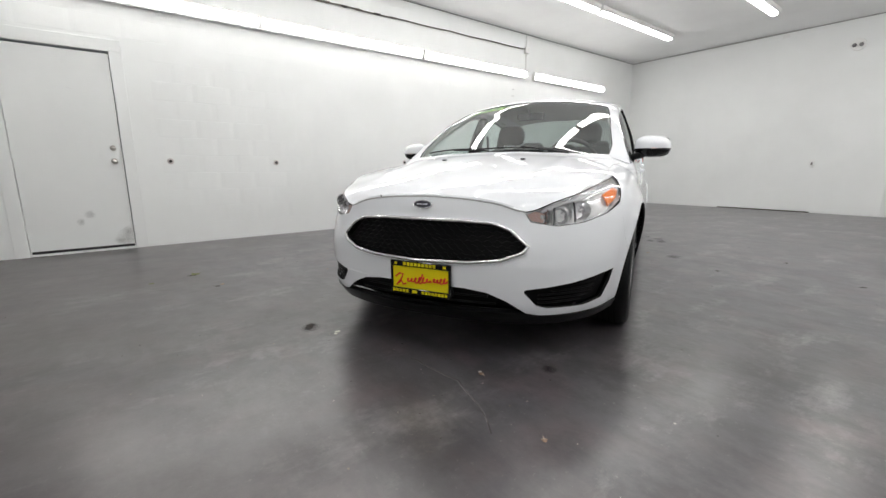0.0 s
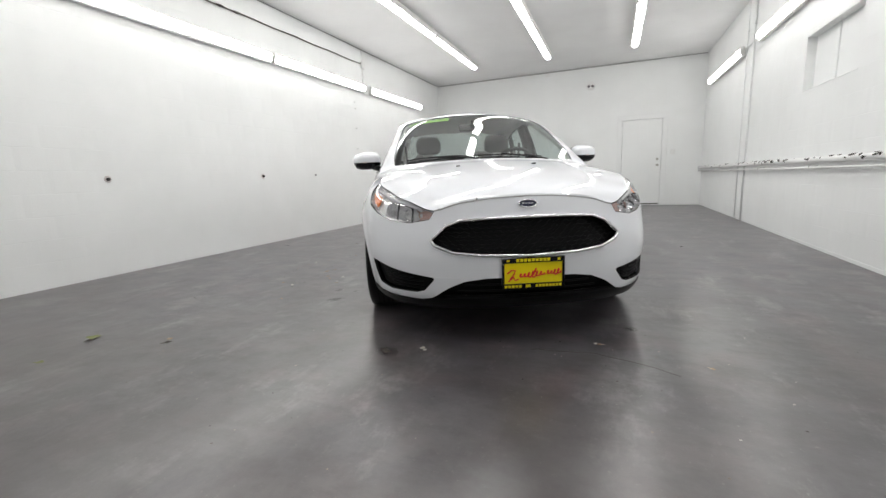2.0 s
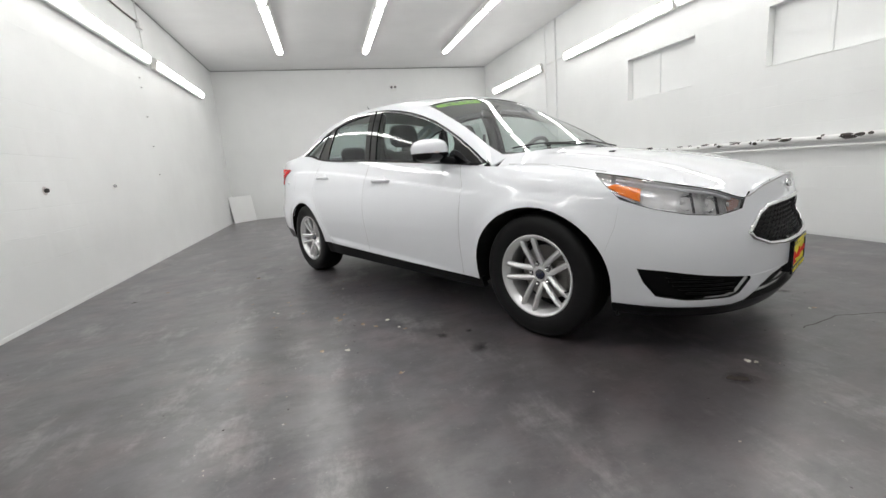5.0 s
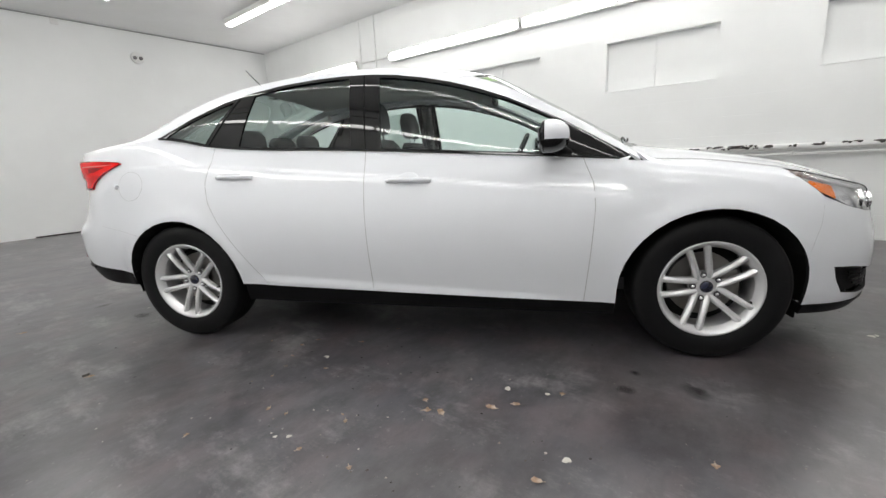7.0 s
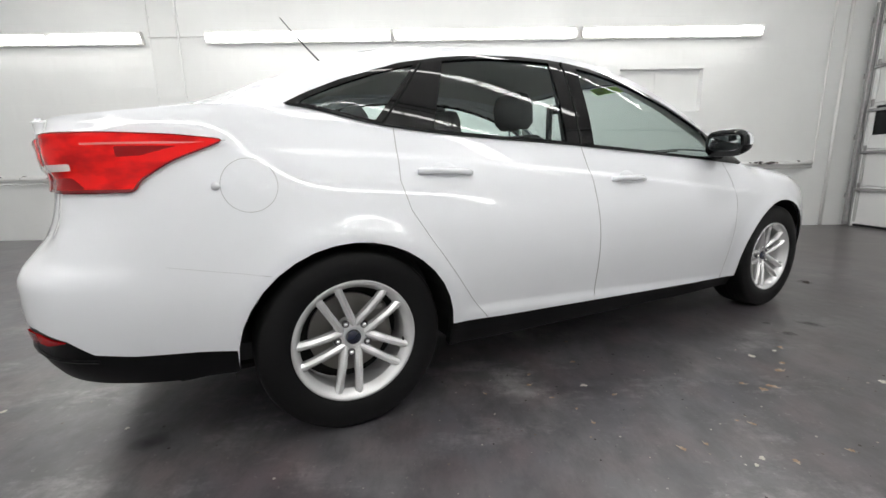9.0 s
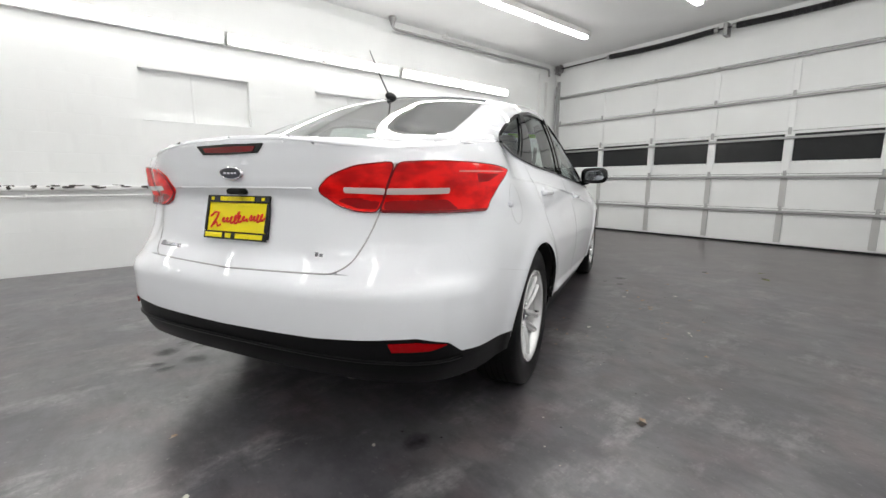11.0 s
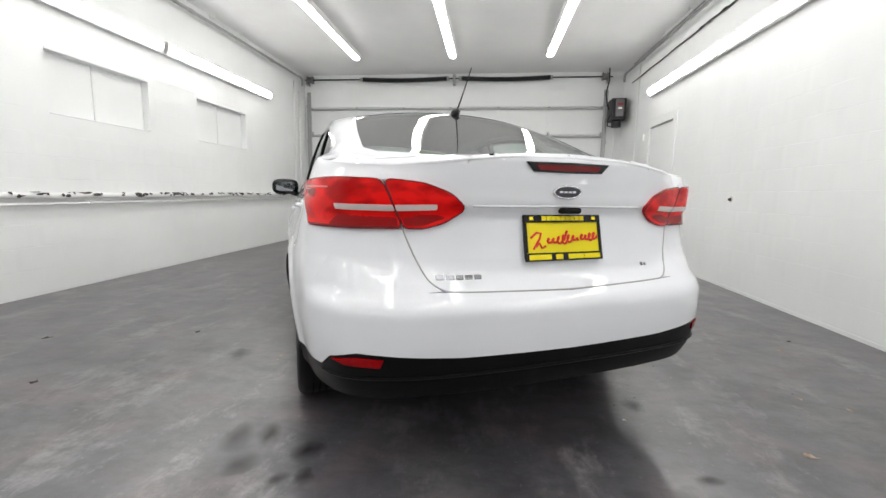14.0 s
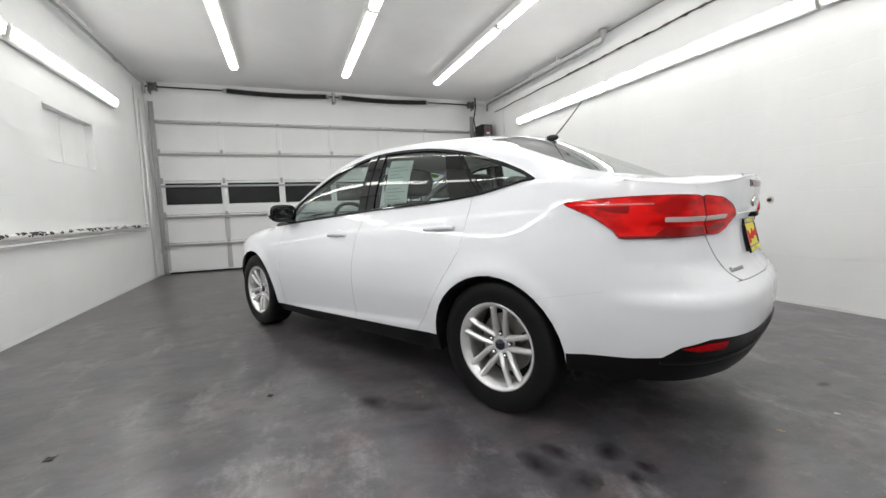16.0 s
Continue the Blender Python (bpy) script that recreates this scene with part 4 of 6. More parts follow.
    qp = topline(U(-1.12), UR(0.66), 16) + [(UR(0.66), 1.000), (U(-2.08), 1.004), (U(-1.95), 1.004), (U(-1.80), 1.000)] + TLs + [(U(-1.99), 0.846), (U(-2.03), 0.760), (U(-1.98), 0.665), (U(-1.80), 0.635)] + list(reversed(ar)) + list(reversed(RDS))
    sheet("quarter_panel", "shell", qp, PAINT, car, side=sd, depth=0.014, step=(0.04, 0.012), lipmat=WELL)
    seam("shell", [(U(-1.84), 0.643), (U(-1.80), 0.635), ar[-1]], car, sd, 0.0006)

AR = arch(A2, RARCH, 0.352, sill(-0.95), 0.369)
_low = [p for p in AR if p[0] > U(A2) and p[1] < 0.56]
_back = [p for p in AR if not (p[0] > U(A2) and p[1] < 0.56)]
# rear bumper (right half, then mirrored round the tail)
rb = [_back[-1], (U(-1.80), 0.635), (U(-1.98), 0.665), (UR(0.66), 0.672), (UR(0.50), 0.662), (LEN, 0.650)]
rbl = [(LEN, 0.462), (UR(0.40), 0.466), (UR(0.62), 0.478), (UR(0.70), 0.480), (U(-2.10), 0.452), (U(-2.045), 0.408), (U(-1.95), 0.393), (U(-1.80), 0.380), (U(A2 - RARCH), 0.369)]
rbr = [p for p in reversed(_low)][1:]
wrap = lambda pts: [(2 * LEN - a, b) for a, b in pts]
rbp = rb + wrap(rb[:-1])[::-1] + wrap(rbr)[::-1] + wrap(rbl[1:])[::-1] + rbl[0:] + rbr
rbp = [p for i, p in enumerate(rbp) if i == 0 or math.hypot(p[0] - rbp[i - 1][0], p[1] - rbp[i - 1][1]) > 1e-5]
sheet("rear_bumper", "shell", rbp, PAINT, car, label="white painted rear bumper", depth=0.014, lipmat=WELL)
val = rbl[1:] + [(U(A2 - RARCH), 0.292), (U(-1.85), 0.290), (U(-2.05), 0.300), (UR(0.62), 0.322), (UR(0.40), 0.332)]
val = [(LEN, 0.460)] + [(a, b - 0.002) for a, b in val[:8]] + val[8:] + [(LEN, 0.335)]
valw = val + wrap(val[1:-1])[::-1]
vb = sheet("rear_valance", "shell", valw, MATTBLACK, car, depth=0.03, lift=-0.004, label="matt black rear valance")
part("ridge", tube(along("shell", [(U(-2.04), 0.385), (UR(0.6), 0.402), (UR(0.3), 0.408), (LEN, 0.410), (2 * LEN - UR(0.3), 0.408), (2 * LEN - UR(0.6), 0.402), (2 * LEN - U(-2.04), 0.385)], 1, -0.001, 0.05), 0.0055, 6), MATTBLACK, vb)
for sd in (1, -1):
    rf = [(UR(0.625), 0.464), (UR(0.70), 0.465), (U(-2.105), 0.447), (UR(0.735), 0.436), (UR(0.635), 0.438)]
    sheet("rear_reflector", "shell", rf, DEEPRED, vb, side=sd, lift=0.003, depth=0.006, label="red reflector")

# trunk lid: rear face and deck
LID = [(UR(0.66), ZT(UR(0.66)))] + topline(UR(0.66), LEN, 40)[1:] + [(LEN, 0.655)] + [(UR(0.44), 0.662), (UR(0.49), 0.690), (UR(0.55), 0.785), (UR(0.585), 0.848), (UR(0.50), 0.849), (UR(0.43), 0.868), (UR(0.362), 0.918), (UR(0.42), 0.965), (UR(0.50), 0.993), (UR(0.60), 1.000), (UR(0.66), 1.000)]
_a = LID[1:41]
_b = LID[42:]
LIDW = [LID[0]] + _a + wrap(LID[:40])[::-1] + wrap(_b)[::-1] + [(LEN, 0.655)] + _b
LIDW = [p for i, p in enumerate(LIDW) if i == 0 or math.hypot(p[0] - LIDW[i - 1][0], p[1] - LIDW[i - 1][1]) > 1e-5]
lid = sheet("trunk_lid", "shell", LIDW, PAINT, car, step=0.03)
CS = [(UR(0.585), 0.848), (UR(0.55), 0.785), (UR(0.49), 0.690), (UR(0.44), 0.662), (LEN, 0.653)]
seam("shell", rounded(CS + wrap(CS[:-1])[::-1], 0.05, 5, False), car, 1, 0.003)
for sd in (1, -1):
    # quarter filler between lid and bumper below the lamp
    fl = [(U(-1.99), 0.846), (UR(0.585), 0.847), (UR(0.55), 0.785), (UR(0.49), 0.690), (UR(0.45), 0.664), (UR(0.50), 0.662), (UR(0.66), 0.672), (U(-1.98), 0.665), (U(-2.03), 0.760)]
    sheet("tail_panel", "shell", fl, PAINT, car, side=sd)
    # tail lamp in two pieces, split by the lid gap
    TL1 = [(U(-1.663), 0.988), (U(-1.80), 0.930), (U(-1.875), 0.880), (U(-1.895), 0.849), (UR(0.583), 0.849), (UR(0.625), 0.935), (UR(0.655), 1.000), (U(-2.08), 1.004), (U(-1.95), 1.004), (U(-1.80), 1.000)]
    TL2 = [(UR(0.578), 0.849), (UR(0.50), 0.850), (UR(0.43), 0.869), (UR(0.364), 0.918), (UR(0.42), 0.964), (UR(0.50), 0.992), (UR(0.60), 0.999), (UR(0.650), 1.000), (UR(0.620), 0.935)]
    sheet("lamp_seat", "shell", TL1, PAINT, car, side=sd, lift=-0.002, depth=0.0, step=0.03)
    sheet("lamp_seat", "shell", TL2, PAINT, lid, side=sd, lift=-0.002, depth=0.0, step=0.03)
    t1 = sheet("tail_lamp", "shell", rounded(TL1, 0.03), REDLENS, car, side=sd, lift=0.010, depth=0.014, step=0.025, label="glossy red tail lamp")
    sheet("clear_strip", "shell", rounded([(U(-2.10) - 0.05, 0.911), (UR(0.613), 0.909), (UR(0.620), 0.926), (U(-2.10) - 0.05, 0.927)], 0.006, 3), CLEARLENS, t1, side=sd, lift=0.0112, depth=0.002, step=0.03)
    sheet("dark_segment", "shell", rounded([(U(-2.02), 0.857), (UR(0.60), 0.857), (UR(0.612), 0.893), (U(-2.06), 0.889)], 0.012, 3), DEEPRED, t1, side=sd, lift=0.0108, depth=0.002, step=0.03)
    sheet("dark_segment", "shell", rounded([(U(-1.785), 0.969), (U(-1.87), 0.944), (U(-1.930), 0.941), (U(-1.934), 0.969)], 0.006, 3), DEEPRED, t1, side=sd, lift=0.0108, depth=0.002, step=0.03)
    sheet("pale_line", "shell", rounded([(U(-1.715), 0.980), (U(-1.80), 0.9745), (U(-2.02), 0.9735), (U(-2.02), 0.9785), (U(-1.80), 0.9800)], 0.002, 2), PALERED, t1, side=sd, lift=0.0108, depth=0.002, step=0.03)
    sheet("lower_rim", "shell", [(U(-1.902), 0.850), (UR(0.586), 0.850), (UR(0.589), 0.856), (U(-1.898), 0.856)], DARKRED, t1, side=sd, lift=0.0111, depth=0.002, step=0.03)
    part("lamp_edge", tube(along("shell", rounded(TL1, 0.03), sd, 0.0085, 0.02, True), 0.0026, 6, closed=True), DARKRED, t1)
    t2 = sheet("lid_lamp", "shell", rounded(TL2, 0.025), REDLENS, lid, side=sd, lift=0.010, depth=0.014, step=0.025, label="glossy red lid lamp")
    sheet("clear_strip", "shell", rounded([(UR(0.606), 0.909), (UR(0.46), 0.914), (UR(0.46), 0.929), (UR(0.613), 0.926)], 0.006, 3), CLEARLENS, t2, side=sd, lift=0.0112, depth=0.002, step=0.03)
    sheet("dark_segment", "shell", rounded([(UR(0.575), 0.858), (UR(0.50), 0.860), (UR(0.43), 0.884), (UR(0.46), 0.897), (UR(0.59), 0.892)], 0.012, 3), DEEPRED, t2, side=sd, lift=0.0108, depth=0.002, step=0.03)

    part("lamp_edge", tube(along("shell", rounded(TL2, 0.025), sd, 0.0085, 0.02, True), 0.0026, 6, closed=True), DARKRED, t2)

# rounded rear edge of the lid
_e = topline(UR(0.62), LEN, 36)
_p = along("shell", _e + wrap(_e[:-1])[::-1], 1, -0.0050, 0.05)
part("lip_edge", tube(_p, [0.0008 + 0.0064 * min(1.0, i / 8, (len(_p) - 1 - i) / 8) for i in range(len(_p))], 8), PAINT, lid, smooth=True)

# brake light in the lip
BL = [(UR(0.165), 1.066), (LEN, 1.068), (2 * LEN - UR(0.165), 1.066), (2 * LEN - UR(0.135), 1.036), (LEN, 1.034), (UR(0.135), 1.036)]
b3 = sheet("brake_light", "shell", BL, BLACKTRIM, lid, lift=0.004, depth=0.008, step=0.03, label="dark red high brake light")
BLi = [(UR(0.130), 1.058), (LEN, 1.060), (2 * LEN - UR(0.130), 1.058), (2 * LEN - UR(0.115), 1.042), (LEN, 1.040), (UR(0.115), 1.042)]
sheet("brake_lens", "shell", BLi, DARKRED, b3, lift=0.006, depth=0.003, step=0.03)
# grip edge over the plate
part("crease", tube(along("shell", [(UR(0.34), 0.922), (LEN, 0.924), (2 * LEN - UR(0.34), 0.922)], 1, -0.001, 0.04), 0.004, 8), PAINT, lid, smooth=True)
# camera pod, widened so its black also draws the plate lamp recess shadow
bm = box(-0.020, 0.055, -2.224, -2.185, 0.900, 0.921, 0.008, seg=2)
part("camera_pod_shade", bm, WELL, lid, "black reversing camera pod, widened to draw the recess shadow")


# ---- upper panels ----
def tp(u):
    p = shell(u, ZT(u))
    return (p.x, p.y)


hoodR = [tp(u) for u in [UF(0.47) * i / 9 for i in range(1, 10)]] + [tp(UF(0.47) + (U(1.06) - UF(0.47)) * i / 22) for i in range(1, 23)]
COWL = [(0.0, 1.135), (0.30, 1.125), (0.52, 1.085), (0.68, 1.030)]
hood = [tp(0.0)] + hoodR + list(reversed(COWL)) + [(-a, b) for a, b in COWL[1:]] + [(-a, b) for a, b in reversed(hoodR)]
sheet("hood", "top", hood, PAINT, car, step=0.04, label="white painted hood")
e = [tp(UF(0.47) * i / 14) for i in range(15)]
seam("top", [(-a, b) for a, b in reversed(e)] + e[1:], car, 1, 0.0035)
for sd in (1, -1):
    e2 = [(0.966 * a, b) for a, b in [tp(U(1.66) + (U(1.1) - U(1.66)) * i / 14) for i in range(15)]]
    seam("top", [(a * sd, b) for a, b in e2], car, 1, 0.0028)

WS = [(0.0, 1.125), (0.30, 1.115), (0.52, 1.072), (0.672, 1.005), (0.680, 0.90), (0.650, 0.72), (0.614, 0.46), (0.580, 0.285), (0.40, 0.350), (0.20, 0.378), (0.0, 0.386)]
WSW = WS + [(-a, b) for a, b in reversed(WS[1:-1])]
RW = [(0.0, -1.155), (0.25, -1.150), (0.43, -1.125), (0.525, -1.085), (0.550, -1.20), (0.578, -1.45), (0.592, -1.68), (0.55, -1.762), (0.40, -1.815), (0.20, -1.835), (0.0, -1.84)]
RWW = RW + [(-a, b) for a, b in reversed(RW[1:-1])]
railR = [(RX(y), y) for y in [YA - 0.002 - (YA - YC - 0.004) * i / 40 for i in range(41)]]
DECK0 = [(0.62, -1.90), (0.50, -1.872), (0.25, -1.862), (0.0, -1.860)]
roof = [(0.0, 1.136)] + COWL[1:] + railR + DECK0 + [(-a, b) for a, b in reversed(DECK0[:-1])] + [(-a, b) for a, b in reversed(railR)] + [(-a, b) for a, b in reversed(COWL[1:])]
rf = sheet("roof", "top", roof, PAINT, car, [list(reversed(WSW)), RWW], step=0.045, label="white painted roof with pillars")
sheet("headliner", "top", [(0.0, 0.30), (0.50, 0.22), (0.52, -0.40), (0.50, -1.06), (0.0, -1.13), (-0.50, -1.06), (-0.52, -0.40), (-0.50, 0.22)], BEIGE, car, lift=-0.03, depth=0.0, step=0.1)
ws = sheet("windshield", "top", WSW, WINDSHIELD, car, lift=-0.004, depth=0.0, step=0.035, label="clear windshield", rolled=False)
part("black_band", tube(along("top", WSW, 1, -0.003, 0.04, True), 0.0032, 6, closed=True), BLACKTRIM, ws)
rw = sheet("rear_window", "top", RWW, REARGLASS, car, lift=-0.004, depth=0.0, step=0.035, label="tinted rear window", rolled=False)
_b = RW[:7]
part("black_band", tube(along("top", [(-a, b) for a, b in reversed(_b[1:])] + _b, 1, -0.004, 0.04), 0.0022, 6), BLACKTRIM, rw)
dk = [tp(UR(0.66) + (LEN - UR(0.66)) * i / 40) for i in range(41)]
deck = DECK0 + [(-a, b) for a, b in reversed(DECK0[:-1])] + [(-a, b) for a, b in dk[:-1]] + [(0.0, dk[-1][1])] + [p for p in reversed(dk[:-1])]
sheet("trunk_deck", "top", deck, PAINT, lid, step=0.04)
_d = [(-a, b) for a, b in DECK0[:-1]] + list(reversed(DECK0))
part("deck_seal", tube(along("top", _d, 1, -0.001, 0.03), 0.0038, 8), PAINT, car, smooth=True)
for sd in (1, -1):
    # shoulder beside the lid
    yy = [YC - (YC - dk[0][1]) * i / 8 for i in range(9)]
    sh = [(0.62, -1.90)] + [(edge(YC + 0.001)[0], YC)] + [(edge(y)[0], y) for y in yy[1:]] + [dk[0]]
    sh = [p for i, p in enumerate(sh) if i == 0 or math.hypot(p[0] - sh[i - 1][0], p[1] - sh[i - 1][1]) > 1e-4]
    sheet("rear_shoulder", "top", sh, PAINT, car, side=sd)

# ---- cabin sides ----
BELT = lambda y: edge_shell(y)[1]
dlo_top = [(-1.482, 1.112), (-1.401, 1.156), (-1.287, 1.206), (-1.064, 1.282), (-0.888, 1.321), (-0.718, 1.347), (-0.522, 1.362), (-0.356, 1.366), (-0.214, 1.361), (-0.096, 1.350), (0.048, 1.325), (0.188, 1.292), (0.325, 1.250), (0.459, 1.200), (0.589, 1.139), (0.716, 1.073), (0.82, 1.012), (0.91, 0.957), (0.99, 0.908)]
DT = curve([p[0] for p in dlo_top], [p[1] for p in dlo_top])
ys = [1.0 - (1.0 + 1.475) * i / 40 for i in range(41)]
dlo = [(y, BELT(y) + 0.004) for y in ys[1:]] + dlo_top
whole_top = [(y, RZ(y)) for y in [YA - (YA - YC) * i / 50 for i in range(1, 50)]]
whole_bot = [(y, BELT(y)) for y in [YA - (YA - YC) * i / 50 for i in range(1, 50)]]


def pane(y0b, y0t, y1b, y1t, m=0.016):
    """Window between a rear and a front upright, each given at its foot and head."""
    n = 14
    lo = [(y0b + (y1b - y0b) * i / n) for i in range(n + 1)]
    hi = [(y1t + (y0t - y1t) * i / n) for i in range(n + 1)]
    return [(y, BELT(y) + 0.016) for y in lo] + [(y, DT(y) - m) for y in hi]


FW = pane(-0.160, -0.180, 0.730, 0.690)
RWN = pane(-0.965, -0.880, -0.318, -0.340)
QW = pane(-1.430, -1.415, -1.180, -1.005, 0.018)
for sd in (1, -1):
    cab = new("cabin_side")
    cab.parent = car
    sheet("side_frame", "flank", whole_top + whole_bot[::-1], PAINT, cab, [dlo], side=sd, step=0.05)
    trim = sheet("window_trim", "flank", dlo, BLACKTRIM, cab, [FW, RWN, QW], side=sd, lift=0.001, step=0.05, label="gloss black window surround")
    part("belt_strip", tube(along("flank", [(y, BELT(y) + 0.006) for y in ys[1:]], sd, 0.003, 0.05), 0.006, 6), BLACKTRIM, trim)
    for nm, pl in (("front_window", FW), ("rear_side_window", RWN), ("quarter_window", QW)):
        sheet(nm, "flank", pl, GLASS, cab, side=sd, lift=-0.005, depth=0.0, step=0.05, label="tinted side window")
    part("pillar_gap", tube(along("flank", [(-0.24, BELT(-0.24)), (-0.262, DT(-0.262))], sd, 0.001, 0.03), 0.004, 6), WELL, trim)
    part("divider", tube(along("flank", [(-1.155, BELT(-1.155) + 0.01), (-0.972, DT(-0.972) - 0.01)], sd, 0.0, 0.03), 0.005, 6), MATTBLACK, trim)


# ---- wheels ----
def wheel():
    """A wheel at the origin, its face towards +x."""
    w = new("wheel")
    prof = [(0.212, -0.10), (0.222, -0.102), (0.262, -0.106), (0.298, -0.104), (0.314, -0.094), (0.3205, -0.075), (0.3225, -0.045), (0.3225, 0.045), (0.3205, 0.075), (0.314, 0.094), (0.303, 0.101), (0.296, 0.1025), (0.290, 0.1055), (0.262, 0.107), (0.240, 0.104), (0.225, 0.100), (0.214, 0.094), (0.205, 0.090)]
    tyre = part("tyre", lathe(prof, 56), RUBBER, w, "black rubber tyre", True)
    for x in (-0.042, -0.014, 0.014, 0.042):
        part("tread_groove", lathe([(0.3228, x - 0.003), (0.3230, x), (0.3228, x + 0.003)], 48), WELL, tyre)
    rim = part("rim", lathe([(0.200, -0.10), (0.196, -0.06), (0.184, 0.02), (0.188, 0.055), (0.197, 0.076), (0.207, 0.083), (0.213, 0.090), (0.2155, 0.097), (0.2135, 0.101), (0.207, 0.099), (0.199, 0.092), (0.192, 0.080), (0.184, 0.066)], 56), ALLOY, w, "silver alloy rim", True)
    part("brake_disc", lathe([(0.05, -0.005), (0.145, -0.005), (0.145, -0.02), (0.05, -0.02)], 40), DISC, w)
    bm = box(-0.055, 0.012, 0.06, 0.155, -0.075, 0.075, 0.02, seg=2)
    part("brake_caliper", bm, DISC, w)
    part("backing", lathe([(0.0, -0.05), (0.19, -0.05)], 32), WELL, w)
    for k in range(5):
        mid = math.radians(35 + 72 * k)
        for off in (-1, 1):
            bm = bmesh.new()
            d = Vector((0, math.cos(mid), math.sin(mid)))
            t = Vector((0, -math.sin(mid), math.cos(mid)))
            rings = []
            for r, s, wd, xf, dp in ((0.036, 0.024, 0.0135, 0.056, 0.03), (0.062, 0.0265, 0.0145, 0.066, 0.032), (0.10, 0.029, 0.0140, 0.078, 0.030), (0.15, 0.033, 0.0135, 0.087, 0.026), (0.180, 0.036, 0.0145, 0.089, 0.024), (0.200, 0.039, 0.0185, 0.088, 0.02)):
                c = d * r + t * off * s
                ring = []
                for a, x in ((-wd, xf - dp), (-wd * 0.92, xf - 0.010), (-wd * 0.25, xf), (wd * 0.25, xf), (wd * 0.92, xf - 0.010), (wd, xf - dp)):
                    ring.append(bm.verts.new(c + t * a + Vector((x, 0, 0))))
                rings.append(ring)
            for a, b in zip(rings, rings[1:]):
                for j in range(6):
                    bm.faces.new((a[j], a[(j + 1) % 6], b[(j + 1) % 6], b[j]))
            bm.faces.new(rings[0])
            bm.faces.new(list(reversed(rings[-1])))
            bmesh.ops.recalc_face_normals(bm, faces=bm.faces)
            part("spoke", bm, ALLOY, rim)
    part("hub", lathe([(0.072, 0.024), (0.070, 0.040), (0.064, 0.047), (0.034, 0.052), (0.030, 0.050), (0.0, 0.050)], 30), ALLOY, rim, smooth=False)
    part("centre_cap", lathe([(0.027, 0.050), (0.026, 0.058), (0.020, 0.061), (0.0, 0.062)], 24), BLUE, rim, "dark blue centre cap", True)
    for k in range(5):
        a = math.radians(35 + 72 * k)
        bm = lathe([(0.009, 0.04), (0.009, 0.056), (0.006, 0.061), (0.0, 0.062)], 10, origin=(0, 0.056 * math.cos(a), 0.056 * math.sin(a)))
        part("lug_nut", bm, CHROME, rim, smooth=True)
        bm = lathe([(0.0135, 0.040), (0.0135, 0.0525), (0.0, 0.0525)], 12, origin=(0, 0.056 * math.cos(a), 0.056 * math.sin(a)))
        part("lug_socket", bm, LAMPBLACK, rim)
    part("valve", tube([(0.07, 0.17, -0.06), (0.09, 0.165, -0.058)], 0.004, 6), RUBBER, rim)
    return w


w0 = wheel()
w0.parent = car
w0.matrix_basis = pose(0.757, A1, 0.3215, 0, 0, 0)
for x, y, rz, rx in ((0.757, A2, 0, 9), (-0.757, A1, 180, 24), (-0.757, A2, 180, 50)):
    copy_thing(w0, Matrix.Translation((x, y, 0.3215)) @ pose(0, 0, 0, 0, 0, rz) @ pose(0, 0, 0, rx, 0, 0))

# wheel wells and underside
for yc, rr, hh in ((A1, ARCH, 0.362), (A2, RARCH, 0.352)):
    for sd in (1, -1):
        bm = bmesh.new()
        pts = [(yc + rr + 0.012, 0.24)] + [(yc + (rr + 0.012) * math.cos(math.pi * i / 16), 0.318 + (hh + 0.008) * math.sin(math.pi * i / 16)) for i in range(17)] + [(yc - rr - 0.012, 0.24)]
        rows = [[bm.verts.new((sd * x, a, b)) for a, b in pts] for x in (0.48,)]
        rows.append([bm.verts.new((sd * (shell(U(a), b).x - 0.024), a, b)) for a, b in pts])
        for a, b, c, d in zip(rows[0], rows[0][1:], rows[1], rows[1][1:]):
            bm.faces.new((a, b, d, c))
        bm.faces.new(rows[0])
        part("wheel_well", bm, WELL, car)
part("underbody", box(-0.64, 0.64, -1.90, 1.98, 0.20, 0.30, 0.03), WELL, car)
part("underbody_tray", box(-0.745, 0.745, -0.90, 0.88, 0.19, 0.30, 0.02), WELL, car)
part("exhaust_tip", lathe([(0.020, -0.06), (0.026, -0.06), (0.026, 0.10), (0.020, 0.10)], 18, axis="y", origin=(0.42, -2.08, 0.302)), DISC, car, "steel exhaust tip", True)
for sd in (1, -1):
    part("splash_guard", box(min(sd * 0.56, sd * 0.755), max(sd * 0.56, sd * 0.755), 1.700, 1.712, 0.165, 0.245, 0.003), MATTBLACK, car)
part("engine_bay", box(-0.62, 0.62, 0.98, 2.0, 0.30, 0.60, 0.05), WELL, car)

# ---- cabin ----
tub = bmesh.new()
box(-0.70, 0.70, -1.85, 1.10, 0.27, 0.33, bm=tub)
for sd in (1, -1):
    bm = bmesh.new()
    rows = []
    for i in range(15):
        y = 0.98 - (0.98 + 1.42) * i / 14
        xb, zb = edge_shell(y)
        rows.append([bm.verts.new((sd * x, y, z)) for x, z in ((xb - 0.035, zb - 0.012), (xb - 0.075, zb - 0.02), (xb - 0.10, 0.70), (0.68, 0.33))])
    for a, b in zip(rows, rows[1:]):
        for j in range(3):
            bm.faces.new((a[j], a[j + 1], b[j + 1], b[j]))
    part("door_lining", bm, DASH, car)
part("cabin_floor", tub, CLOTH, car)
bm = bmesh.new()
rows = []
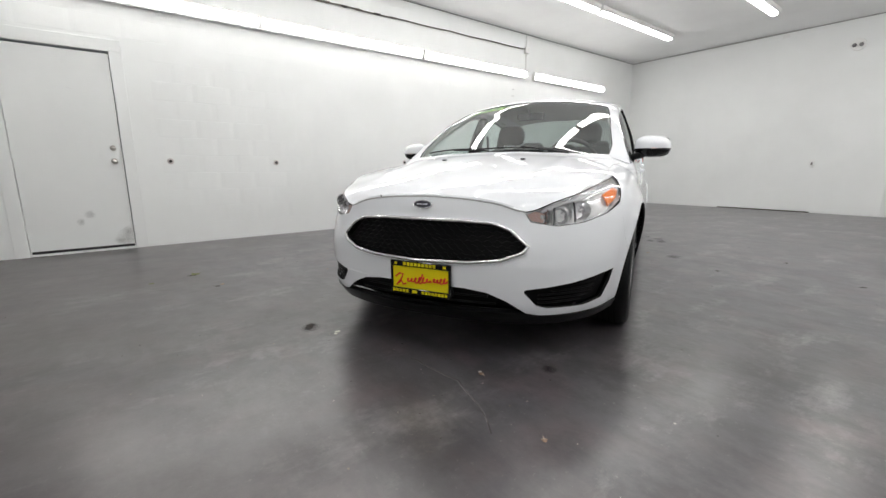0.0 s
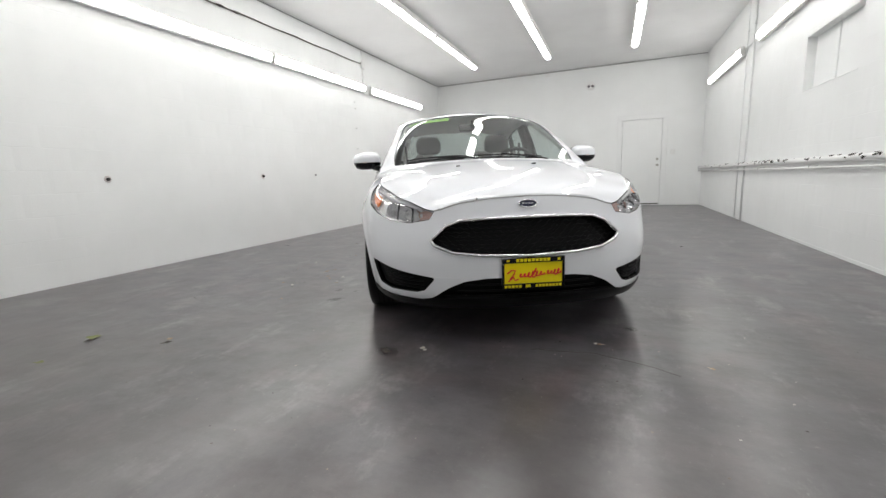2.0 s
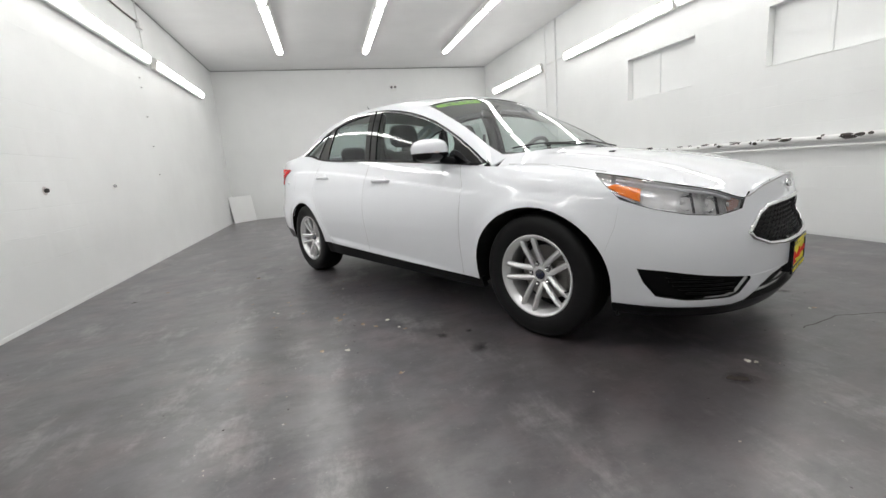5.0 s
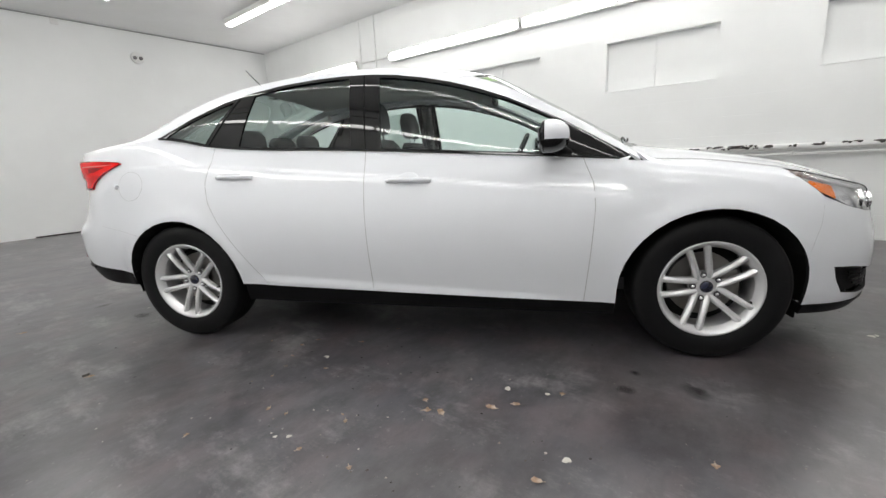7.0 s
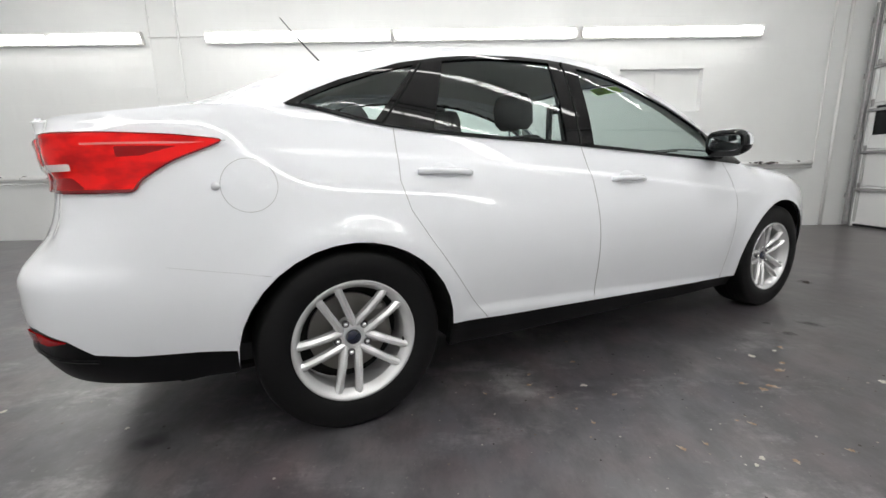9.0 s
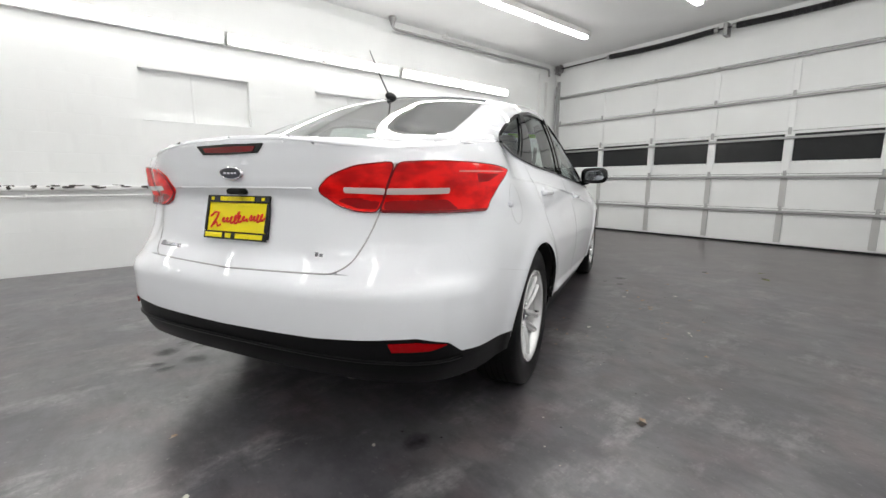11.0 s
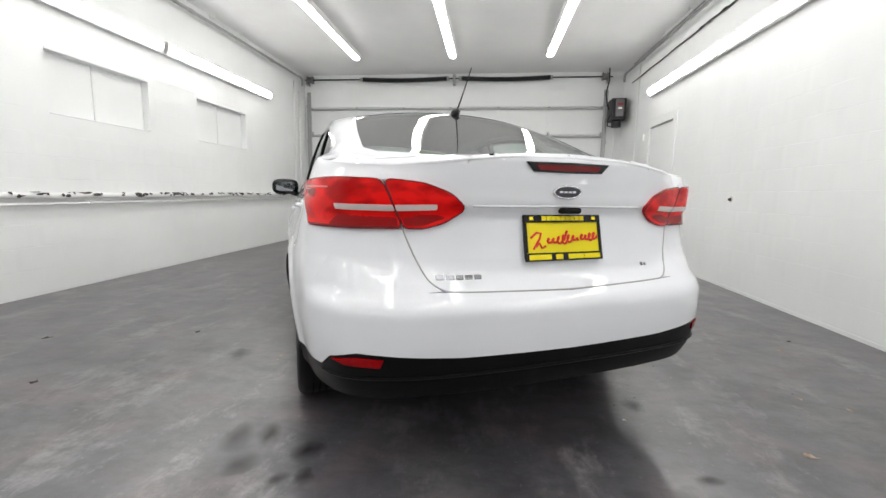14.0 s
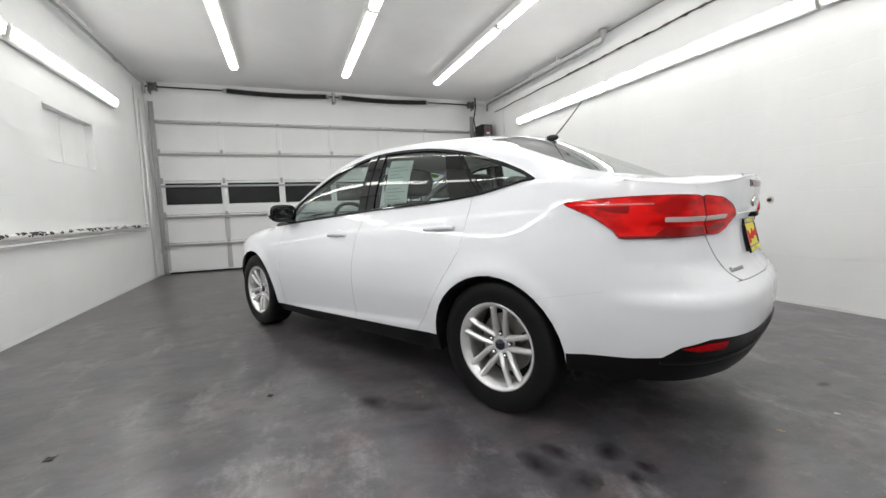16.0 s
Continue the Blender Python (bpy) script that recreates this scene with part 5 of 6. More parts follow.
for y, z in ((1.10, 0.90), (1.00, 0.925), (0.78, 0.925), (0.66, 0.90), (0.62, 0.84), (0.66, 0.70), (0.72, 0.35)):
    rows.append([bm.verts.new((x, y + 0.05 * (abs(x) > 0.5), z - 0.02 * (abs(x) > 0.6) + (0.03 if -0.55 < x < -0.15 and 0.6 < y < 0.9 and z > 0.8 else 0))) for x in (-0.70, -0.58, -0.45, -0.30, -0.12, 0.1, 0.35, 0.58, 0.70)])
for a, b in zip(rows, rows[1:]):
    for j in range(8):
        bm.faces.new((a[j], a[j + 1], b[j + 1], b[j]))
part("dashboard", bm, DASH, car, "dark grey dashboard", True)
part("firewall", box(-0.70, 0.70, 1.06, 1.09, 0.30, 0.90), WELL, car)
bm = bmesh.new()
box(-0.62, 0.62, -1.86, -1.20, 1.005, 1.03, 0.01, bm=bm)
part("parcel_shelf", bm, CLOTH, car)

# steering wheel
sw = part("steering_wheel", tube([(0.185 * math.cos(2 * math.pi * i / 32), 0.185 * math.sin(2 * math.pi * i / 32), 0) for i in range(32)], 0.016, 8, closed=True), DASH, car, "black steering wheel", True)
sw.matrix_basis = pose(-0.36, 0.47, 0.90, 66, 0, 0)
bm = lathe([(0.0, 0.0), (0.06, 0.0), (0.07, -0.02), (0.05, -0.09), (0.04, -0.25)], 20, axis="z")
part("steering_hub", bm, DASH, sw)
for a in (0, 180, 270):
    c, s = math.cos(math.radians(a)), math.sin(math.radians(a))
    part("steering_spoke", tube([(0.05 * c, 0.05 * s, -0.01), (0.18 * c, 0.18 * s, 0)], 0.014, 6), DASH, sw)


def pad(rows, n=14, square=0.55):
    """A soft upholstered block through rows of (y, z, half width, half depth, lean)."""
    bm = bmesh.new()
    rings = []
    for y, z, hw, hd in rows:
        ring = []
        for j in range(n * 2):
            t = math.pi * j / n
            c, s = math.cos(t), math.sin(t)
            ring.append(bm.verts.new((hw * math.copysign(abs(c) ** square, c), y + hd * math.copysign(abs(s) ** square, s), z)))
        rings.append(ring)
    for a, b in zip(rings, rings[1:]):
        for j in range(2 * n):
            bm.faces.new((a[j], a[(j + 1) % (2 * n)], b[(j + 1) % (2 * n)], b[j]))
    bm.faces.new(list(reversed(rings[0])))
    bm.faces.new(rings[-1])
    bmesh.ops.recalc_face_normals(bm, faces=bm.faces)
    return bm


for x in (-0.36, 0.36):
    st = new("front_seat")
    st.parent = car
    st.matrix_basis = pose(x, 0.0, 0)
    part("cushion", pad([(0.10, 0.33, 0.24, 0.25), (0.10, 0.48, 0.26, 0.27), (0.10, 0.54, 0.24, 0.25)]), CLOTH, st, smooth=True)
    part("backrest", pad([(-0.12, 0.50, 0.24, 0.10), (-0.19, 0.70, 0.26, 0.09), (-0.25, 0.90, 0.25, 0.075), (-0.29, 1.02, 0.21, 0.06), (-0.30, 1.055, 0.16, 0.04)]), CLOTH, st, smooth=True)
    part("headrest", pad([(-0.305, 1.09, 0.09, 0.035), (-0.31, 1.12, 0.125, 0.05), (-0.32, 1.20, 0.13, 0.052), (-0.325, 1.255, 0.105, 0.04), (-0.325, 1.268, 0.07, 0.025)]), CLOTH, st, smooth=True)
    for dx in (-0.05, 0.05):
        part("headrest_post", tube([(dx, -0.295, 1.03), (dx, -0.305, 1.11)], 0.007, 6), CHROME, st)
rs = new("rear_seat")
rs.parent = car
part("bench", pad([(-0.72, 0.33, 0.62, 0.24), (-0.72, 0.48, 0.63, 0.25), (-0.72, 0.53, 0.60, 0.22)], square=0.3), CLOTH, rs, smooth=True)
part("backrest", pad([(-0.98, 0.50, 0.62, 0.10), (-1.07, 0.75, 0.62, 0.09), (-1.13, 0.96, 0.60, 0.07), (-1.15, 1.015, 0.56, 0.05)], square=0.3), CLOTH, rs, smooth=True)
for x in (-0.36, 0.0, 0.36):
    bm = pad([(-1.155, 1.02, 0.10, 0.035), (-1.16, 1.06, 0.125, 0.05), (-1.165, 1.12, 0.125, 0.05), (-1.165, 1.155, 0.09, 0.03)])
    bmesh.ops.translate(bm, verts=bm.verts, vec=(x, 0, 0 if x else -0.03))
    part("headrest", bm, CLOTH, rs, smooth=True)
im = part("rear_view_mirror", box(-0.11, 0.11, 0.33, 0.36, 1.245, 1.305, 0.014, seg=2), PLASTIC, car)
part("mirror_stem", tube([(0, 0.36, 1.28), (0, 0.42, 1.325)], 0.009, 6), PLASTIC, im)
for sd in (1, -1):
    # inner pillar linings and seat belts
    part("seat_belt", tube([(sd * 0.60, -0.28, 1.18), (sd * 0.585, -0.27, 1.0), (sd * 0.57, -0.22, 0.6)], 0.014, 4), CLOTH, car)
    part("pillar_lining", tube([(sd * 0.605, -0.245, 1.33), (sd * 0.66, -0.24, 1.15), (sd * 0.70, -0.235, 0.97)], 0.035, 8), DASH, car)
    part("pillar_lining", tube([(sd * 0.575, 0.20, 1.315), (sd * 0.625, 0.50, 1.19), (sd * 0.675, 0.74, 1.06), (sd * 0.71, 0.93, 0.93)], 0.016, 8), BEIGE, car)
    part("pillar_lining", tube([(sd * 0.56, -1.05, 1.30), (sd * 0.60, -1.30, 1.20), (sd * 0.625, -1.50, 1.10)], 0.028, 8), BEIGE, car)

# ---- door mirrors ----
for sd in (1, -1):
    dm = new("door_mirror")
    dm.parent = car
    def shape(keep):
        bm = bmesh.new()
        bmesh.ops.create_uvsphere(bm, u_segments=28, v_segments=18, radius=1.0)
        for v in bm.verts:
            c = v.co.copy()
            q = lambda t, p: math.copysign(abs(t) ** p, t)
            x = 0.112 * q(c.x, 0.72)
            z = 0.070 * q(c.z, 0.75)
            y = 0.080 * c.y if c.y > 0 else 0.042 * q(c.y, 0.45)
            z *= 1.0 - 0.18 * (c.x + 0.2) * 0.6
            y += -0.02 * c.x
            v.co = Vector((sd * (0.911 + x), 0.640 + y, 1.003 + z))
        cut = 0.989
        bmesh.ops.bisect_plane(bm, geom=bm.verts[:] + bm.edges[:] + bm.faces[:], plane_co=(0, 0, cut), plane_no=(0, 0, 1), clear_inner=keep > 0, clear_outer=keep < 0)
        if keep > 0:
            bmesh.ops.bisect_plane(bm, geom=bm.verts[:] + bm.edges[:] + bm.faces[:], plane_co=(0, 0.612, 0), plane_no=(0, 1, 0), clear_inner=True)
        bmesh.ops.recalc_face_normals(bm, faces=bm.faces)
        return bm
    part("cap", shape(1), PAINT, dm, "white painted cap", True)
    part("lower_shell", shape(-1), BLACKTRIM, dm, "gloss black lower shell", True)
    bm = bmesh.new()
    bmesh.ops.create_uvsphere(bm, u_segments=24, v_segments=12, radius=1.0)
    for v in bm.verts:
        c = v.co
        v.co = Vector((sd * (0.910 + 0.1085 * math.copysign(abs(c.x) ** 0.6, c.x)), 0.614 + 0.016 * c.y - 0.008 * c.x, 1.001 + 0.0675 * math.copysign(abs(c.z) ** 0.6, c.z)))
    part("rim", bm, BLACKTRIM, dm, smooth=True)
    bm = bmesh.new()
    vs = []
    for i in range(40):
        t = 2 * math.pi * i / 40
        c, s = math.cos(t), math.sin(t)
        vs.append(bm.verts.new((sd * (0.911 + 0.082 * math.copysign(abs(c) ** 0.6, c)), 0.5955 - 0.008 * c, 1.001 + 0.040 * math.copysign(abs(s) ** 0.55, s))))
    bm.faces.new(vs)
    r = bmesh.ops.extrude_face_region(bm, geom=bm.faces[:])
    bmesh.ops.translate(bm, verts=[v for v in r["geom"] if isinstance(v, bmesh.types.BMVert)], vec=(0, 0.004, 0))
    bmesh.ops.recalc_face_normals(bm, faces=bm.faces)
    part("mirror_glass", bm, MIRROR, dm, "mirror glass darkened in place of a dark reflection")
    part("arm", tube([(sd * 0.765, 0.735, 0.925), (sd * 0.80, 0.715, 0.935), (sd * 0.85, 0.67, 0.950)], [0.024, 0.022, 0.026], 10), MATTBLACK, dm, smooth=True)
    part("turn_signal", tube([(sd * 1.004, 0.664, 0.990), (sd * 0.960, 0.702, 0.990), (sd * 0.905, 0.718, 0.990)], 0.0065, 6), CLEARLENS, dm)


def on(kind, a, b, side=1, lift=0.0):
    """Frame on a surface: x along it, y up it, z outwards."""
    f = surface(kind, side)
    n = normal_at(f, a, b)
    up = Vector((0, 0, 1))
    t = up.cross(n).normalized()
    u = n.cross(t)
    m = Matrix((t, u, n)).transposed().to_4x4()
    return Matrix.Translation(f(a, b) + n * lift) @ m


# handles, fuel flap, emblems
for sd in (1, -1):
    for nm, y0, y1, z in (("door_handle", -0.118, 0.101, 0.836), ("door_handle", -1.065, -0.849, 0.884)):
        pts = along("shell", [(U(y1), z - 0.003), (U(y0), z + 0.003)], sd, 0.0, 0.02)
        outp = along("shell", [(U(y1), z - 0.003), (U(y0), z + 0.003)], sd, 0.015, 0.02)
        n = len(pts)
        path = [p.lerp(q, math.sin(math.pi * min(1, max(0, (i / (n - 1)))) ) ** 0.35 if 0 < i < n - 1 else 0.15) for i, (p, q) in enumerate(zip(pts, outp))]
        bm = bmesh.new()
        tube(path, [0.0125 if 0 < i < n - 1 else 0.010 for i in range(n)], 8, bm)
        hd = part(nm, bm, PAINT, car, "white door handle", True)
        m = on("shell", U((y0 + y1) / 2), z, sd, -0.001)
        bm = bmesh.new()
        rings = []
        for k in range(7):
            q = math.pi / 2 * k / 6
            rings.append([bm.verts.new(m @ Vector((0.050 * math.cos(q) * math.cos(2 * math.pi * i / 28), 0.012 + 0.032 * math.cos(q) * math.sin(2 * math.pi * i / 28), 0.0045 * math.sin(q)))) for i in range(28)] if k < 6 else [bm.verts.new(m @ Vector((0, 0.012, 0.0045)))])
        for a, b in zip(rings, rings[1:]):
            for i in range(28):
                if len(b) > 1:
                    bm.faces.new((a[i], a[(i + 1) % 28], b[(i + 1) % 28], b[i]))
                else:
                    bm.faces.new((a[i], a[(i + 1) % 28], b[0]))
        part("grip_cup", bm, PAINT, hd, smooth=True)
FUEL = [(U(-1.611) + 0.078 * math.cos(2 * math.pi * i / 36), 0.860 + 0.078 * math.sin(2 * math.pi * i / 36)) for i in range(36)]
ff = part("fuel_flap", tube(along("shell", FUEL, 1, -0.0006, 0.03, True), 0.0011, 6, closed=True), GAP, car)
bm = lathe([(0.0, 0.014), (0.010, 0.012), (0.012, 0.0)], 14, axis="z")
bm.transform(on("shell", U(-1.700), 0.860, 1))
part("flap_button", bm, PAINT, ff, smooth=True)


def emblem(m, parent):
    bm = bmesh.new()
    def oval(a, b, z):
        return [bm.verts.new((a * math.cos(2 * math.pi * i / 36), b * math.sin(2 * math.pi * i / 36), z)) for i in range(36)]
    r = [oval(0.066, 0.027, 0.0), oval(0.066, 0.027, 0.006), oval(0.060, 0.0225, 0.009), oval(0.056, 0.0195, 0.005)]
    for a, b in zip(r, r[1:]):
        for i in range(36):
            bm.faces.new((a[i], a[(i + 1) % 36], b[(i + 1) % 36], b[i]))
    bm.transform(m)
    em = part("emblem", bm, CHROME, parent, "blue oval emblem with bright rim", True)
    bm = bmesh.new()
    bm.faces.new(oval2(bm, 0.057, 0.0205, 0.006))
    bm.transform(m)
    part("emblem_field", bm, BLUE, em)
    bm = bmesh.new()
    for k, (x, h) in enumerate(((-0.030, 0.007), (-0.010, 0.004), (0.010, 0.004), (0.028, 0.007))):
        box(x - 0.007, x + 0.007, -0.0025, 0.0025 + h * 0.3, 0.0062, 0.0072, 0.0, bm=bm)
    bm.transform(m)
    part("emblem_bar", bm, CHROME, em)


def oval2(bm, a, b, z):
    return [bm.verts.new((a * math.cos(2 * math.pi * i / 36), b * math.sin(2 * math.pi * i / 36), z)) for i in range(36)]


emblem(on("shell", 0.0, 0.705, 1, 0.0) @ Matrix.Diagonal((0.76, 0.76, 1, 1)), car)
emblem(on("shell", LEN, 0.972, 1, 0.002) @ Matrix.Diagonal((0.88, 0.88, 1, 1)), lid)
def badge(x0, z, widths, h, m_side):
    """Slim bright letter-sized bars in a row on the lid."""
    bm = bmesh.new()
    x = x0
    for k, w in enumerate(widths):
        c = x + w / 2
        u = UR(abs(c)) if c > 0 else 2 * LEN - UR(abs(c))
        q = box(-w / 2 + 0.003, w / 2 - 0.003, -h / 2, h / 2 + (h * 0.35 if k == 0 else 0), 0.0, 0.003, 0.001)
        q.transform(on("shell", u, z, 1, 0.0))
        me = bpy.data.meshes.new("badge_piece")
        q.to_mesh(me)
        q.free()
        bm.from_mesh(me)
        bpy.data.meshes.remove(me)
        x += w
    return bm


BADGE = material("badge_metal", (0.30, 0.30, 0.32), 0.25, 0.8)
part("badge_bars", badge(-0.470, 0.70, (0.034, 0.032, 0.030, 0.032, 0.030), 0.015, 1), BADGE, lid, "bright metal lettering bars")
part("badge_bars", badge(0.352, 0.712, (0.018, 0.018), 0.010, 1), BADGE, lid, "bright metal lettering bars")


def plate(name, m, gap=0.005):
    """A dealer's card in a black frame, 0.31 x 0.155, facing +z of m."""
    p = new(name)
    p.parent = car
    p.matrix_basis = m
    part("card", box(-0.147, 0.147, -0.072, 0.072, 0.0, 0.004, 0.001), YELLOW, p, "yellow dealer card with red script shapes")
    fr = bmesh.new()
    box(-0.155, 0.155, 0.052, 0.078, 0.0, 0.009, 0.002, bm=fr)
    box(-0.155, 0.155, -0.078, -0.050, 0.0, 0.009, 0.002, bm=fr)
    box(-0.155, -0.143, -0.0495, 0.0515, 0.0, 0.009, 0.002, bm=fr)
    box(0.143, 0.155, -0.0495, 0.0515, 0.0, 0.009, 0.002, bm=fr)
    f = part("plate_frame", fr, BLACKTRIM, p, "black plate frame")
    def bar(x0, x1, z0, z1):
        part("letter_bar", box(x0, x1, z0, z1, 0.0092, 0.0105), YELLOW, f)
    for x0, x1 in ((-0.143, -0.055), (-0.040, -0.010), (0.010, 0.143)):
        n = max(1, int((x1 - x0) / (0.045 if gap < 0.004 else 0.016)))
        for i in range(n):
            a = x0 + (x1 - x0) * i / n
            bar(a, a + (x1 - x0) / n - gap, -0.073 if gap < 0.004 else -0.069, -0.056)
    for i in range(9):
        bar(-0.085 + i * 0.019, -0.085 + (i + 1) * 0.019 - gap, 0.058, 0.073)
    for x in (-0.125, 0.125):
        bar(x - 0.007, x + 0.007, 0.060, 0.071)
    # slanted handwriting-like strokes: a tall initial, a run of loops, a dot, a second run
    def stroke(x0, x1, n, high, loop):
        k = n * 14
        return [(x0 + (x1 - x0) * i / k + loop * math.sin(2 * math.pi * n * i / k + 1.2), high * math.sin(2 * math.pi * n * i / k) * (1.0 + 0.45 * math.sin(7.3 * i / k + x0 * 40)), 0.0055) for i in range(k + 1)]
    runs = [[(-0.132, 0.016, 0.0055), (-0.112, 0.032, 0.0055), (-0.094, 0.028, 0.0055), (-0.098, 0.010, 0.0055), (-0.120, -0.024, 0.0055), (-0.108, -0.014, 0.0055), (-0.098, -0.004, 0.0055), (-0.086, -0.022, 0.0055), (-0.072, -0.016, 0.0055)],
            stroke(-0.070, 0.050, 6, 0.0105, 0.0065), [(0.000, -0.004, 0.0055), (0.006, 0.016, 0.0055), (0.010, 0.028, 0.0055)],
            [(0.056, -0.008, 0.0055), (0.060, -0.007, 0.0055)], stroke(0.066, 0.134, 4, 0.0095, 0.006)]
    for run in runs:
        part("red_script", tube([(x + 0.15 * y, y - 0.006 + 0.07 * x, z) for x, y, z in run], 0.0040, 5), INK, p)
    return p


pm = Matrix.Translation((-0.012, 2.226, 0.372)) @ Matrix(((-1, 0, 0, 0), (0, 0, 1, 0), (0, 1, 0, 0), (0, 0, 0, 1)))
p1 = plate("front_plate", pm)
part("plate_bracket", box(-0.15, 0.15, -0.070, 0.070, -0.035, -0.001, 0.003), PLASTIC, p1)
pm = Matrix.Translation((0.0, -2.200, 0.818)) @ pose(0, 0, 0, -13, 0, 0) @ Matrix(((1, 0, 0, 0), (0, 0, -1, 0), (0, 1, 0, 0), (0, 0, 0, 1)))
p2 = plate("rear_plate", pm, 0.0022)
part("plate_bracket", box(-0.15, 0.15, -0.070, 0.070, -0.030, -0.001, 0.003), PLASTIC, p2)

# antenna, wipers, nozzles, stickers
an = part("antenna", tube([(0.0, -1.20, 1.415), (0.001, -1.25, 1.462), (0.002, -1.31, 1.522), (0.004, -1.373, 1.591)], [0.0042, 0.0038, 0.003, 0.0022], 8), PLASTIC, car, "black roof antenna")
bm = bmesh.new()
bmesh.ops.create_uvsphere(bm, u_segments=16, v_segments=10, radius=1.0)
for v in bm.verts:
    v.co = Vector((0.022 * v.co.x, -1.178 + 0.045 * v.co.y, 1.407 + 0.020 * v.co.z))
part("antenna_foot", bm, PLASTIC, an, smooth=True)
for x0, x1 in ((-0.42, 0.16), (0.12, 0.58)):
    wp = part("wiper", tube(along("top", [(x0, 1.06 if x0 < 0 else 1.075), (x1, 1.075 if x0 < 0 else 1.0)], 1, 0.006, 0.04), 0.0045, 6), PLASTIC, car)
    part("wiper_arm", tube(along("top", [(x0 - 0.03, 1.115), ((x0 + x1) / 2, 1.06)], 1, 0.010, 0.04), 0.005, 6), PLASTIC, wp)
sheet("cowl_panel", "top", COWL + [(0.66, 1.045), (0.50, 1.115), (0.30, 1.165), (0.0, 1.178)] + [(-0.30, 1.165), (-0.50, 1.115), (-0.66, 1.045)] + [(-a, b) for a, b in reversed(COWL[1:])], MATTBLACK, car, lift=-0.004, depth=0.0)
for x in (-0.25, 0.25):
    bm = box(x - 0.012, x + 0.012, 1.42, 1.45, 0.0, 0.008, 0.003)
    for v in bm.verts:
        v.co.z += top(x, 1.435).z
    part("washer_nozzle", bm, PLASTIC, car)
sk = sheet("windshield_sticker", "top", [(0.20, 0.386), (0.40, 0.360), (0.545, 0.312), (0.560, 0.370), (0.41, 0.425), (0.21, 0.452)], LIME, car, lift=-0.009, depth=0.0, label="lime green price sticker")
for i in range(4):
    a = 0.26 + 0.062 * i
    d = 0.20 * (a - 0.26)
    sheet("ink_bar", "top", [(a, 0.394 - d), (a + 0.034, 0.388 - d), (a + 0.034, 0.420 - d), (a, 0.426 - d)], LIMEDARK, sk, lift=-0.0075, depth=0.0)
PRINT = material("faded_print", (0.42, 0.46, 0.45), 0.8)
pp = sheet("window_sheet", "flank", [(-0.40, BELT(-0.40) + 0.035), (-0.615, BELT(-0.615) + 0.03), (-0.615, 1.295), (-0.40, 1.312)], PAPER, car, side=-1, lift=-0.012, depth=0.0, label="paper price sheet behind the rear side window")
bm = bmesh.new()
for i in range(11):
    z = 1.04 + 0.022 * i
    seg = along("flank", [(-0.42, z), (-0.59 + 0.04 * (i % 3), z)], -1, -0.0105, 0.05)
    tube(seg, 0.0022, 4, bm)
part("print_bars", bm, PRINT, pp)


# ---- pipes and fittings on the left wall ----
hp = thing("heating_pipe", (XL + 0.055, 0, 0), 0, "white insulated pipe along the block wall, its paint flaking", "pipe")
pts = [(0, -7.36 + 12.1 * i / 60, 0.862 + 0.035 * i / 60 + 0.003 * math.sin(i * 1.7)) for i in range(61)]
part("insulation", tube(pts, [0.030 + 0.004 * math.sin(i * 2.3) * math.cos(i * 0.9) for i in range(61)], 12), PIPEW, hp, smooth=True)
rnd = random.Random(7)
FLAKE = material("bare_flake", (0.05, 0.045, 0.042), 0.9)
for i in range(170):
    y = -7.0 + 11.6 * rnd.random() ** 0.9 if i < 70 else rnd.gauss(rnd.choice((-2.6, -0.2, 1.2, 2.6, 3.4)), 0.35)
    n = rnd.randint(7, 11)
    bm = bmesh.new()
    ln, hg = rnd.uniform(0.012, 0.07) * rnd.uniform(0.4, 1.2), rnd.uniform(0.005, 0.018)
    zc = 0.862 + 0.035 * (y + 7.36) / 12.1
    tilt = rnd.uniform(-0.1, 1.2)
    vs = []
    for k in range(n):
        a = 2 * math.pi * k / n + rnd.uniform(-0.2, 0.2)
        t = tilt + math.sin(a) * hg / 0.034
        vs.append(bm.verts.new((0.0358 * math.cos(t), y + ln * math.cos(a) * rnd.uniform(0.45, 1.15), zc + 0.0358 * math.sin(t))))
    bm.faces.new(vs)
    r = bmesh.ops.extrude_face_region(bm, geom=bm.faces[:])
    bmesh.ops.translate(bm, verts=[v for v in r["geom"] if isinstance(v, bmesh.types.BMVert)], vec=(0.0012, 0, 0.001))
    bmesh.ops.recalc_face_normals(bm, faces=bm.faces)
    part("flaked_patch", bm, FLAKE, hp)
lp = thing("conduit_pipe", (XL + 0.066, 0, 0), 0, "thin white painted pipe fixed below the larger pipe", "pipe")
part("pipe", tube([(0, -7.36, 0.785), (0, -2.0, 0.80), (0, 4.74, 0.838)], 0.012, 10), PIPEW, lp, smooth=True)
for y in (-6.2, -4.6, -3.0, -1.4, 0.25, 1.85, 3.4, 4.5):
    z = 0.785 + 0.053 * (y + 7.36) / 12.1
    part("bracket", box(-0.065, 0.016, y - 0.010, y + 0.010, z - 0.018, z + 0.018, 0.003), PIPEW, lp)

